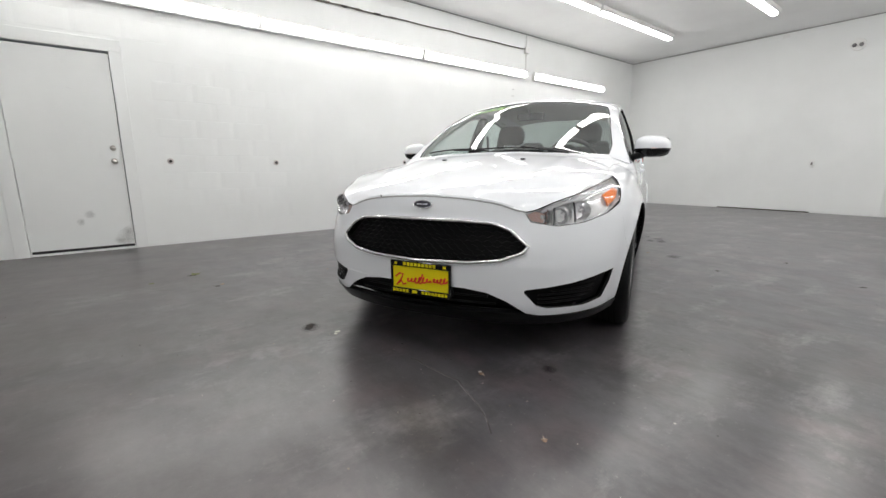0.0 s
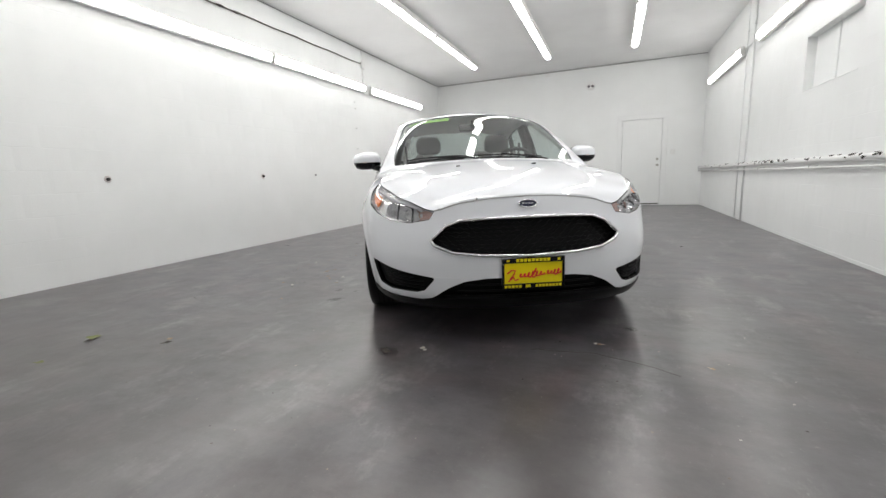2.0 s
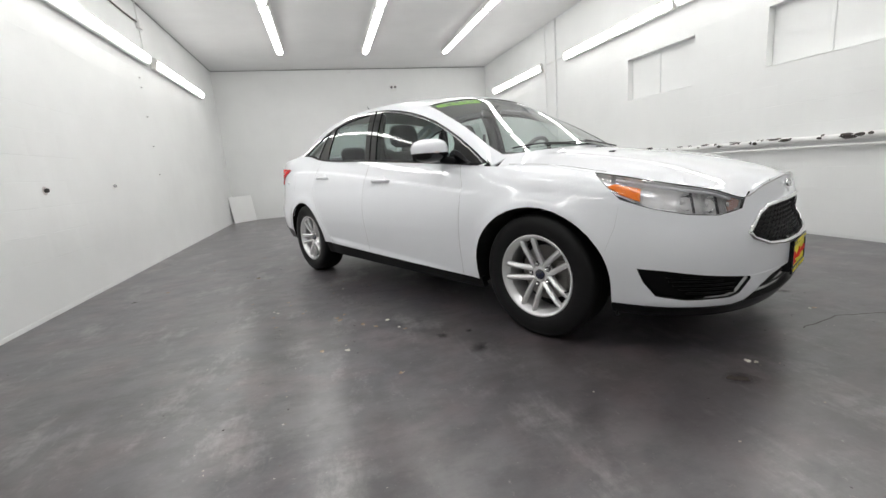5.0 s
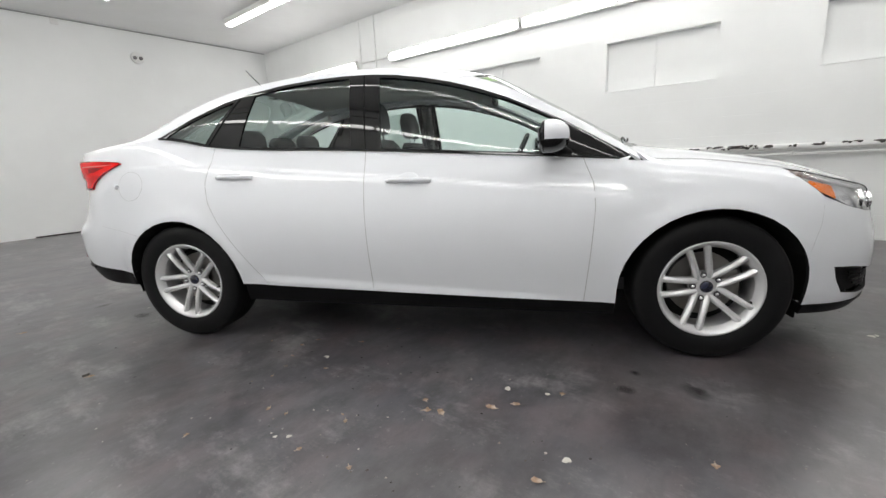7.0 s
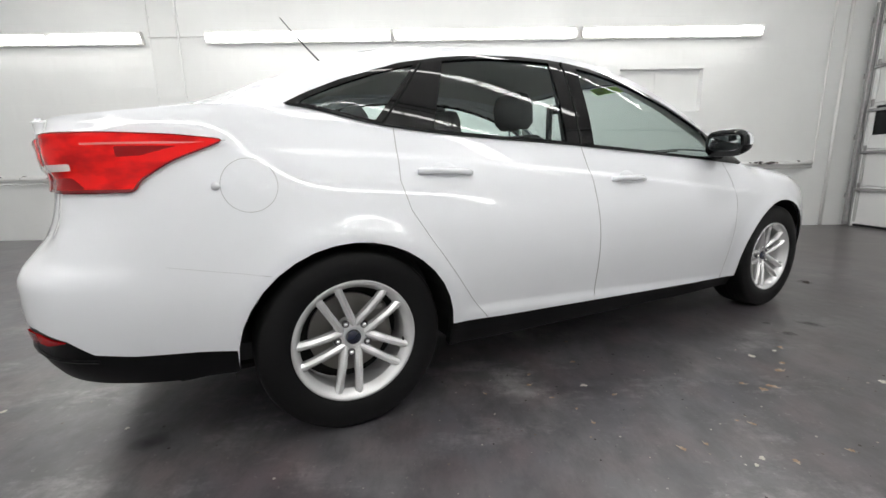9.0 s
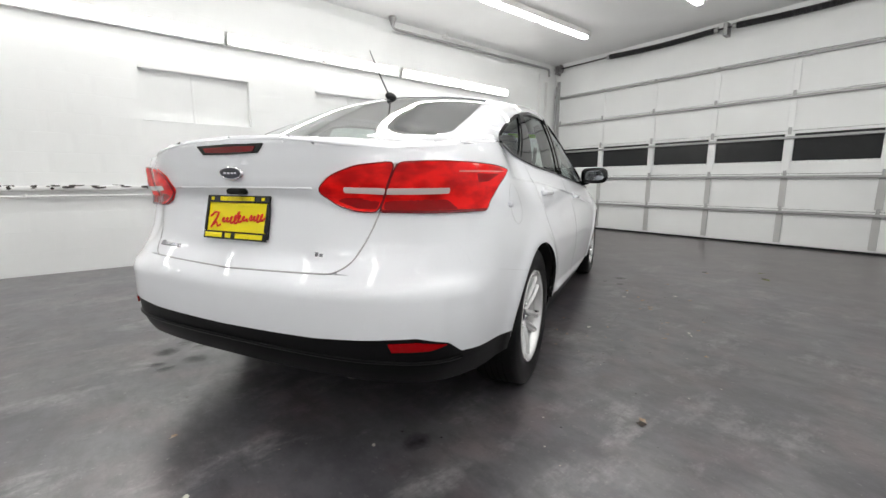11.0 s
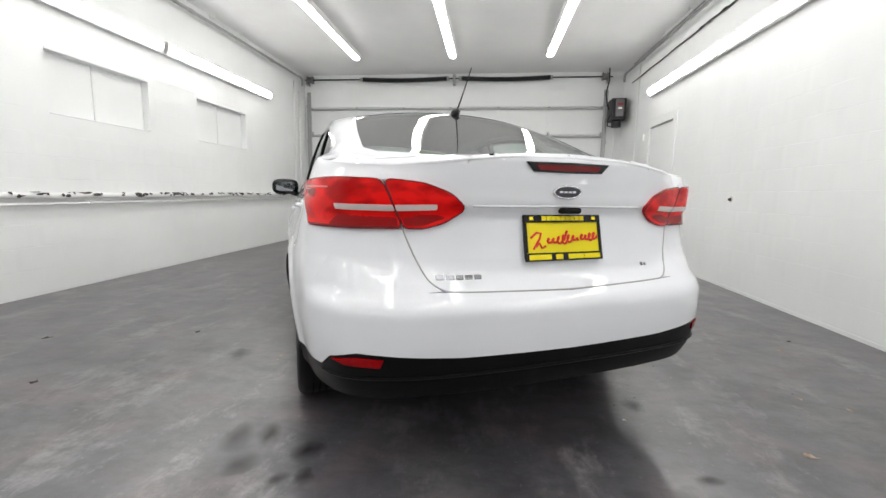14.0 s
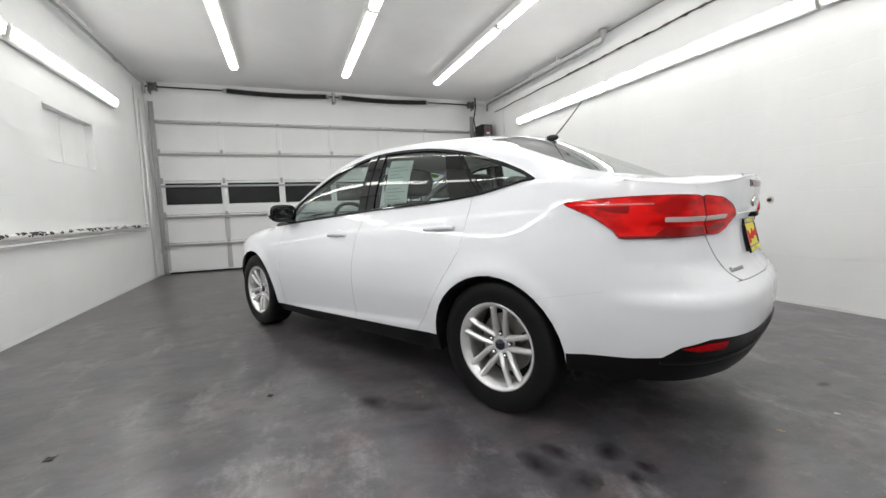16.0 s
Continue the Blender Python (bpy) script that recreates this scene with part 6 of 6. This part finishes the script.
cv = thing("wall_conduit", (XL + 0.022, 4.80, 0), 0, "white painted conduit rising to the ceiling", "conduit")
part("pipe", tube([(0, -0.10, 0.872), (0, -0.03, 0.875), (0, 0.0, 0.92), (0, 0.0, 2.0), (0, 0.01, 3.15)], 0.013, 10), PIPEW, cv, smooth=True)
part("coupling", lathe([(0.013, -0.03), (0.018, -0.03), (0.018, 0.03), (0.013, 0.03)], 12, axis="z", origin=(0, 0, 1.78)), PIPEW, cv)
cv2 = thing("wall_conduit", (XL + 0.03, 5.02, 0), 0, "white painted conduit beside the garage door track", "conduit")
part("pipe", tube([(0, 0, 0.02), (0, 0, 1.6), (0, 0, 3.0)], 0.022, 10), PIPEW, cv2, smooth=True)
part("coupling", lathe([(0.022, -0.03), (0.028, -0.03), (0.028, 0.03), (0.022, 0.03)], 12, axis="z", origin=(0, 0, 1.25)), PIPEW, cv2)
for y, r in ((-3.90, 0.014), (-4.28, 0.007)):
    c = thing("wall_conduit", (XL + r + 0.004, y, 0), 0, "thin white painted conduit up the block wall", "conduit")
    part("pipe", tube([(0, 0, 0.01), (0, 0, 1.5), (0, 0, ZC - 0.005)], r, 10), WALL, c, smooth=True)
    for z in (0.6, 1.9, 2.9):
        part("pipe_clip", box(-r - 0.004, r + 0.003, -0.022, 0.022, z, z + 0.018, 0.002), WALL, c)
jl = thing("lamp_link", (XL + 0.02, -3.88, 2.66), 0, "short conduit between the wall lights", "conduit")
part("pipe", tube([(0.0, -0.42, 0), (0.0, 0.36, 0.0)], 0.008, 8), PIPEW, jl)

# the same flared ceiling conduit near both walls
for sx, y0, nm in ((-1, 1.22, "left"), (1, 1.45, "right")):
    x = sx * 3.16
    c = thing("ceiling_conduit", (x, 0, 0), 0, "grey steel conduit with a flared end at the ceiling", "conduit")
    part("pipe", tube([(0, y0, 3.36), (0, y0, 3.27), (0, y0 + 0.015, 3.235), (0, y0 + 0.05, 3.22), (0, y0 + 1.2, 3.225), (0, 4.93, 3.24), (0.0, 4.985, 3.225), (0, 5.0, 3.19), (0, 5.0, 3.10)], 0.021, 12), STEEL, c, smooth=True)
    part("flare", lathe([(0.022, 3.26), (0.034, 3.30), (0.06, 3.35), (0.062, 3.378), (0.02, 3.378)], 20, axis="z", origin=(0, y0, 0)), STEEL, c, smooth=True)
    part("hanger_bar", box(-0.012, 0.012, y0 + 0.95, y0 + 1.85, 3.285, 3.315, 0.004), PIPEW, c)
    for y in (y0 + 1.05, y0 + 1.75):
        part("hanger", box(-0.006, 0.006, y - 0.012, y + 0.012, 3.2, 3.378, 0.002), PIPEW, c)
    for y in (y0 + 0.6, y0 + 2.6):
        part("coupling", lathe([(0.021, y - 0.03), (0.027, y - 0.03), (0.027, y + 0.03), (0.021, y + 0.03)], 12, axis="y", origin=(0, 0, 3.224)), STEEL, c)

# ---- right wall ----
cb = thing("wall_cable", (XR - 0.02, 0, 0), 0, "dark sagging cable along the top of the wall", "cable")
part("cable", tube([(0, -3.47 + 8.3 * i / 40, 3.10 - 0.05 * (i / 40) - 0.012 * abs(math.sin(i * 0.7))) for i in range(41)], 0.010, 8), RUST, cb)
for i in range(12):
    y = -0.5 + 3.0 * i / 12 + rnd.uniform(-0.08, 0.08)
    z = 3.10 - 0.05 * (y + 3.47) / 8.3
    part("taped_joint", tube([(-0.004, y, z - 0.004), (-0.008, y + 0.05, z - 0.012), (-0.002, y + 0.1, z - 0.006)], [0.011, 0.017, 0.011], 7), FLAKE if i % 2 else RUST, cb)
jb = thing("junction_box", (XR - 0.03, -3.48, 3.02), 0, "small white junction box on the wall", "junction box")
part("body", box(-0.025, 0.028, -0.055, 0.055, 0.0, 0.11, 0.006), PIPEW, jb)
part("drop_pipe", tube([(0.01, 0, -0.005), (0.01, 0, -0.34)], 0.010, 8), PIPEW, jb)
part("riser", tube([(0.01, 0, 0.112), (0.01, 0, 0.355)], 0.010, 8), PIPEW, jb)
PINK = material("worn_ring", (0.60, 0.555, 0.545), 0.8)
for y, z, dark in ((2.50, 0.965, 1), (1.32, 0.955, 1), (-0.68, 0.965, 1), (-1.82, 0.975, 0)):
    st = thing("pipe_stub", (XR, y, z), 0, "capped pipe stub in the wall with a worn ring", "pipe stub", "stubs on the wall")
    part("collar", lathe([(0.0, -0.004), (0.026, -0.004), (0.033, -0.002), (0.035, 0.0)], 20), PINK if dark else PIPEW, st)
    part("cap", lathe([(0.0, -0.026), (0.014, -0.026), (0.017, -0.020), (0.017, -0.004)], 14), FLAKE if dark else STEEL, st)
for z in (1.10, 1.47, 1.85, 2.22, 2.34):
    b = thing("wall_bolt", (XR, -3.16, z), 0, "old rusty anchor bolt sticking out of the wall", "bolt", "anchor bolts")
    part("plate", box(-0.006, 0.0, -0.035, 0.035, -0.010, 0.010, 0.002), PIPEW, b)
    part("bolt", tube([(-0.022, 0.012, 0), (-0.006, 0.012, 0)], 0.007, 8), STEEL, b)
sb = thing("switch_box", (XR, 4.06, 1.90), 0, "small white switch box on the wall", "switch")
part("body", box(-0.035, 0.0, -0.035, 0.035, 0.0, 0.115, 0.005), PIPEW, sb)
part("toggle", box(-0.045, -0.0355, -0.008, 0.008, 0.045, 0.07, 0.002), PIPEW, sb)
rc = thing("wall_conduit", (XR - 0.02, 4.45, 0), 0, "white painted conduit with a socket box", "conduit")
part("pipe", tube([(0, 0, 1.30), (0, 0, 2.2), (0, 0, ZC - 0.01)], 0.011, 8), PIPEW, rc)
part("socket_box", box(-0.03, 0.019, -0.035, 0.035, 1.18, 1.30, 0.005), PIPEW, rc)
rc2 = thing("wall_conduit", (3.14, YF - 0.02, 0), 0, "white painted conduit down from the door opener", "conduit")
part("pipe", tube([(0, 0, 0.02), (0, 0, 1.2), (0, 0, 2.36)], 0.014, 8), PIPEW, rc2)
part("switch_box", box(-0.04, 0.04, -0.03, 0.019, 1.32, 1.46, 0.005), PIPEW, rc2)
rv = thing("door_lock", (GX1 - 0.02, YF - 0.09, 0.42), 0, "small dark slide lock at the garage door edge", "lock")
part("bolt_case", box(-0.05, 0.03, 0.0, 0.018, -0.02, 0.02, 0.004), BLACKSTEEL, rv)
part("bolt_bar", box(0.03, 0.075, 0.004, 0.014, -0.007, 0.007, 0.002), BLACKSTEEL, rv)

# ---- back wall ----
dt = thing("ceiling_sounder", (-0.80, YB, 2.93), 0, "round white alarm sounder high on the wall", "alarm")
part("base", lathe([(0.0, 0.0), (0.10, 0.0), (0.10, 0.03), (0.092, 0.042), (0.0, 0.042)], 28, axis="y"), PIPEW, dt)
for dx in (-0.045, 0.045):
    part("lens", lathe([(0.0, 0.075), (0.022, 0.072), (0.030, 0.06), (0.030, 0.043)], 18, axis="y", origin=(dx, 0, -0.01)), GREYBOX, dt)
for x, z, w, h, nm in ((-2.66, 1.19, 0.045, 0.06, "light_switch"), (-0.43, 0.86, 0.04, 0.06, "socket_plate"), (0.24, 3.27, 0.05, 0.05, "ceiling_box")):
    o = thing(nm, (x, YB, z), 0, "small white plate on the painted wall", "wall plate")
    part("plate", box(-w, w, 0.0, 0.014, 0, 2 * h, 0.004), PIPEW, o)
    part("insert", box(-w * 0.35, w * 0.35, 0.0145, 0.022, h * 0.6, h * 1.4, 0.003), GREYBOX if nm == "socket_plate" else PIPEW, o)
bc = thing("ceiling_cable", (0, YB + 0.012, ZC - 0.016), 0, "thin grey cable along the ceiling edge", "cable")
part("cable", tube([(XL + 0.02, 0, 0), (0.2, 0, 0), (XR - 0.02, 0, 0)], 0.009, 8), RAILGREY, bc)
rcb = thing("ceiling_cable", (XR - 0.014, 0, ZC - 0.016), 0, "thin grey cable along the ceiling edge", "cable")
part("cable", tube([(0, YB + 0.03, 0), (0, -1.0, 0), (0, 4.8, 0)], 0.009, 8), RAILGREY, rcb)
bd = thing("leaning_board", (3.08, YB + 0.14, 0.0), 0, "small white board leaning in the corner", "board")
b = part("panel", box(-0.19, 0.15, -0.01, 0.01, 0.0, 0.50, 0.003), TRIMW, bd)
b.matrix_basis = pose(0, 0, 0.001, 14, 0, -4)
structure("floor_gap", box(-0.50, 1.06, YB, YB + 0.012, 0.001, 0.02), FLAKE, "dark gap at the foot of the back wall", "gap")

# front soffit band over the springs
structure("trim_beam", box(XL, XR, YF - 0.055, YF, ZC - 0.075, ZC, 0.004), TRIMW, "white painted beam under the ceiling", "beam")


# ---- board leaning across the far corner ----
o = tagged(link("leaning_board", box(-0.29, 0.29, -0.006, 0.006, 0, 0.60, 0.003), TRIMW), "white painted board leaning across the wall corner", "board")
o.matrix_basis = pose(XR - 0.269, YB + 0.269, 0.001, 7.7, 0, 45)


# ---- leaves, chips and stains on the floor ----
def leaf(size, curl, lobes, seed):
    """A small dry leaf: a lobed outline with a raised rib and curled rim."""
    r = random.Random(seed)
    bm = bmesh.new()
    n = 22
    mid = [bm.verts.new((0, size * (i / 5 - 0.5), 0.0015 + 0.25 * curl * (i / 5 - 0.5) ** 2 * size)) for i in range(6)]
    for sd in (1, -1):
        rim = []
        for i in range(6):
            t = i / 5
            w = size * 0.42 * math.sin(math.pi * (0.06 + 0.88 * t)) * (1 + 0.35 * math.cos(lobes * t * math.pi * 2 + r.uniform(-0.5, 0.5)))
            rim.append(bm.verts.new((sd * w, size * (t - 0.5) + r.uniform(-0.04, 0.04) * size, 0.0015 + curl * w * r.uniform(0.3, 1.0))))
        for i in range(5):
            q = (mid[i], mid[i + 1], rim[i + 1], rim[i])
            bm.faces.new(q if sd > 0 else tuple(reversed(q)))
    tube([(0, -size * 0.5, 0.002), (size * 0.06, -size * 0.78, 0.004)], 0.0012, 5, bm)
    return bm


LEAVES = [(1.57, 0.52), (1.16, 0.74), (1.01, 0.93), (0.94, 1.00), (0.90, 1.64), (1.76, 0.11), (0.88, 0.06), (1.84, -0.77), (1.53, 0.73), (1.25, 1.23), (-1.78, 2.00), (-1.33, 1.86), (0.94, 2.46), (0.80, -2.25), (2.23, -1.37), (2.58, -0.69), (1.93, -1.86), (2.38, -1.46), (-0.48, -1.24), (1.50, 0.21), (0.78, 1.12), (1.14, 0.79), (0.65, 0.10), (0.99, -0.17), (1.08, -0.19), (1.17, 0.13), (1.18, -0.12), (1.26, -0.05), (1.35, -0.02), (1.14, -0.38), (1.11, 0.69), (1.36, 0.49), (1.38, 0.53), (1.48, 0.30), (-0.48, -1.30)]
for i, (x, y) in enumerate(LEAVES):
    o = tagged(link("dry_leaf", leaf(rnd.uniform(0.020, 0.040) if i < 22 else rnd.uniform(0.012, 0.024), rnd.uniform(0.1, 0.45), rnd.choice((1, 2, 2.5)), i), LEAF), "small dry brown leaf lying on the concrete floor", "leaf", "leaves on the floor")
    o.matrix_basis = pose(x, y, 0.0005, 0, 0, rnd.uniform(0, 360))
for i, (x, y) in enumerate(((1.42, 2.58), (1.29, 2.89))):
    o = tagged(link("wilted_leaf", leaf(0.075 if i == 0 else 0.04, 0.3, 2, 90 + i), GREENLEAF), "wilted green leaf lying on the concrete floor", "leaf", "leaves on the floor")
    o.matrix_basis = pose(x, y, 0.0005, 0, 0, 40 + 70 * i)
DARKLEAF = material("dark_leaf", (0.045, 0.036, 0.03), 0.8)
for i, (x, y) in enumerate(((-1.24, -0.93), (-2.09, -1.19), (-1.51, -1.74), (1.85, -0.80), (2.76, -0.49), (1.39, 2.62), (0.90, 2.50), (-0.35, 2.25), (-0.32, 2.23))):
    o = tagged(link("dark_leaf", leaf(rnd.uniform(0.030, 0.050), 0.15, 2, 50 + i), DARKLEAF), "dark flattened leaf lying on the concrete floor", "leaf", "leaves on the floor")
    o.matrix_basis = pose(x, y, 0.0005, 0, 0, rnd.uniform(0, 360))


def blob(r0, seed, flat, stretch=1.0):
    r = random.Random(seed)
    bm = bmesh.new()
    n = 26
    ph = [r.uniform(0, 6.28) for _ in range(5)]
    out, inn = [], []
    for i in range(n):
        a = 2 * math.pi * i / n
        k = r0 * (1 + 0.16 * math.sin(2 * a + ph[0]) + 0.12 * math.sin(3 * a + ph[1]) + 0.08 * math.sin(5 * a + ph[2]) + 0.06 * math.sin(9 * a + ph[3]))
        out.append(bm.verts.new((k * math.cos(a) * stretch, k * math.sin(a), 0.0)))
        inn.append(bm.verts.new((k * 0.94 * math.cos(a) * stretch, k * 0.94 * math.sin(a), flat)))
    for i in range(n):
        bm.faces.new((out[i], out[(i + 1) % n], inn[(i + 1) % n], inn[i]))
    bm.faces.new(inn)
    return bm


for i, (x, y) in enumerate(((1.58, 0.39), (1.09, 0.03), (0.86, 0.92), (0.81, 1.07), (1.12, 1.27), (1.09, 0.04), (-0.50, 2.15), (1.31, -1.69), (1.18, -2.26), (-1.31, 1.85), (-0.52, 2.17), (1.55, 0.43), (0.50, 5.22), (0.57, 5.24), (0.67, 5.23))):
    o = tagged(link("paint_chip", blob(rnd.uniform(0.006, 0.013), i, 0.002), CHIP), "pale paint chip lying on the concrete floor", "chip", "chips on the floor")
    o.matrix_basis = pose(x, y, 0.0002, 0, 0, rnd.uniform(0, 360))
for i, (x, y, r, s) in enumerate(((0.61, 1.31, 0.030, 1.2), (0.49, 1.54, 0.04, 1.6), (0.46, 1.31, 0.02, 1), (-1.48, 1.60, 0.028, 1.3), (-0.35, 2.25, 0.042, 1.5), (1.39, -1.55, 0.045, 1.2), (1.48, -2.06, 0.03, 1.4), (-0.75, -1.25, 0.058, 1.6), (-0.15, -2.18, 0.052, 1.3), (-0.14, -2.00, 0.046, 1.5), (-0.25, -2.04, 0.056, 1.6), (0.02, -2.24, 0.034, 1.2), (0.06, -2.08, 0.048, 1.4), (0.10, -2.22, 0.032, 1.4))):
    o = tagged(link("oil_stain", blob(r * 1.25, 30 + i, 0.0006, s), STAIN), "dark oil stain on the concrete floor", "stain", "stains on the floor")
    o.matrix_basis = pose(x, y, 0.0004, 0, 0, rnd.uniform(0, 360))

crk = [(-1.02, 2.015), (-1.05, 2.0), (-1.12, 2.002), (-1.19, 1.99), (-1.25, 1.985), (-1.31, 1.97), (-1.37, 1.995), (-1.43, 2.01), (-1.50, 2.03), (-1.57, 2.06), (-1.65, 2.11)]
bm = bmesh.new()
lf = [bm.verts.new((x, y - 0.003, 0.0006)) for x, y in crk]
rt = [bm.verts.new((x, y + 0.003, 0.0006)) for x, y in crk]
for a, b, c, d in zip(lf, lf[1:], rt, rt[1:]):
    bm.faces.new((a, c, d, b))
r = bmesh.ops.extrude_face_region(bm, geom=bm.faces[:])
bmesh.ops.translate(bm, verts=[v for v in r["geom"] if isinstance(v, bmesh.types.BMVert)], vec=(0, 0, -0.004))
bmesh.ops.recalc_face_normals(bm, faces=bm.faces)
structure("floor_crack", bm, CRACK, "thin dusty crack in the concrete floor", "crack")

# smudges low on the side door
for i, (y, z, r) in enumerate(((0.36, 0.40, 0.035), (0.44, 0.33, 0.028), (0.06, 0.12, 0.075), (0.05, 0.19, 0.045), (0.12, 0.10, 0.04))):
    o = part("scuff", blob(r * 1.5, 70 + i, 0.0006, 1.0), SMUDGE, d1)
    o.matrix_basis = Matrix.Translation((0.0104, y, z)) @ pose(0, 0, 0, 0, -90, 0)

# fine grit strewn over the floor
rg = random.Random(21)
V, F = [], []
for i in range(420):
    x, y = (rg.gauss(1.25, 0.35), rg.gauss(0.3, 0.9)) if i < 200 else ((rg.gauss(-1.0, 0.7), rg.gauss(2.0, 0.5)) if i < 280 else (rg.uniform(-2.9, 2.9), rg.uniform(-3.2, 4.2)))
    s0, h0, a0 = rg.uniform(0.0015, 0.0055), rg.uniform(0.001, 0.003), rg.uniform(0, 3.14)
    k = len(V)
    for j in range(5):
        q = a0 + 6.283 * j / 5
        V.append((x + s0 * math.cos(q) * rg.uniform(0.6, 1.3), y + s0 * math.sin(q) * rg.uniform(0.6, 1.3), 0.0003))
    V.append((x, y, h0))
    F += [(k + j, k + (j + 1) % 5, k + 5) for j in range(5)]
mg = bpy.data.meshes.new("floor_grit")
mg.from_pydata(V, [], F)
GRIT = material("grit", (0.4, 0.36, 0.32), 0.9)
_nt = GRIT.node_tree
_gi = _nt.nodes.new("ShaderNodeNewGeometry")
plug(GRIT, ramp(GRIT, _gi.outputs["Random Per Island"], [(0.25, (0.05, 0.045, 0.042)), (0.55, (0.30, 0.25, 0.21)), (0.95, (0.55, 0.52, 0.47))]), "Base Color")
mg.materials.append(GRIT)
tagged(new("floor_grit", mg), "fine grit and crumbs strewn over the concrete floor", "grit", kind="stuff")


# ---- painted blocks of the side walls ----
BW, BH, PROUD = 0.3994, 0.1984, 0.0011


def block_mesh(side):
    """One block face, pillowed a little at its joints; side 1 looks to -x."""
    h = (BW / 2, BH / 2)
    f, g = 0.003, 0.050
    pts = [(-h[0], -h[1], 0), (h[0], -h[1], 0), (h[0], h[1], 0), (-h[0], h[1], 0), (-h[0] + g, -h[1] + f, PROUD), (h[0] - g, -h[1] + f, PROUD), (h[0] - g, h[1] - f, PROUD), (-h[0] + g, h[1] - f, PROUD)]
    fs = [(4, 5, 6, 7), (0, 1, 5, 4), (1, 2, 6, 5), (2, 3, 7, 6), (3, 0, 4, 7)]
    verts = [(-side * z, y, w) for y, w, z in pts]
    if side < 0:
        fs = [tuple(f) for f in fs]
    else:
        fs = [tuple(reversed(f)) for f in fs]
    return verts, fs


rb = random.Random(5)
for side, wall_ob, x, holes in ((-1, wl, XL, [(a - 0.01, b + 0.01, WZ0 - 0.01, WZ1 + 0.03) for a, b in WINS]), (1, wr, XR, [(RD0 - 0.13, RD1 + 0.13, -0.1, RDZ + 0.14)])):
    verts, faces = block_mesh(side)
    me = bpy.data.meshes.new("block")
    me.from_pydata(verts, [], faces)
    me.materials.append(WALL)
    singles, rest = [], []
    for row in range(16):
        z = 0.035 + 0.2 * row + 0.1
        y = YB + 0.2 + (0.2 if row % 2 else 0.0)
        while y < YF - 0.25:
            if not any(y + 0.2 > a and y - 0.2 < b and z + 0.1 > c and z - 0.1 < d for a, b, c, d in holes):
                (singles if -3.9 < y < 4.2 and z < 2.2 and len(singles) < 290 else rest).append((y, z))
            y += 0.4
    for y, z in singles:
        o = new("block", me)
        o.parent = wall_ob
        o.matrix_basis = Matrix.Translation((x + side * rb.uniform(-0.0004, 0.0008), y, z))
    V, F = [], []
    for y, z in rest:
        k = len(V)
        dx = side * rb.uniform(-0.0004, 0.0008)
        V += [(a + x + dx, b + y, c + z) for a, b, c in verts]
        F += [tuple(i + k for i in f) for f in faces]
    mr = bpy.data.meshes.new("block_courses")
    mr.from_pydata(V, [], F)
    mr.materials.append(WALL)
    o = new("block_courses", mr)
    o.parent = wall_ob
    tagged(o, "further courses of painted blocks", kind="stuff")
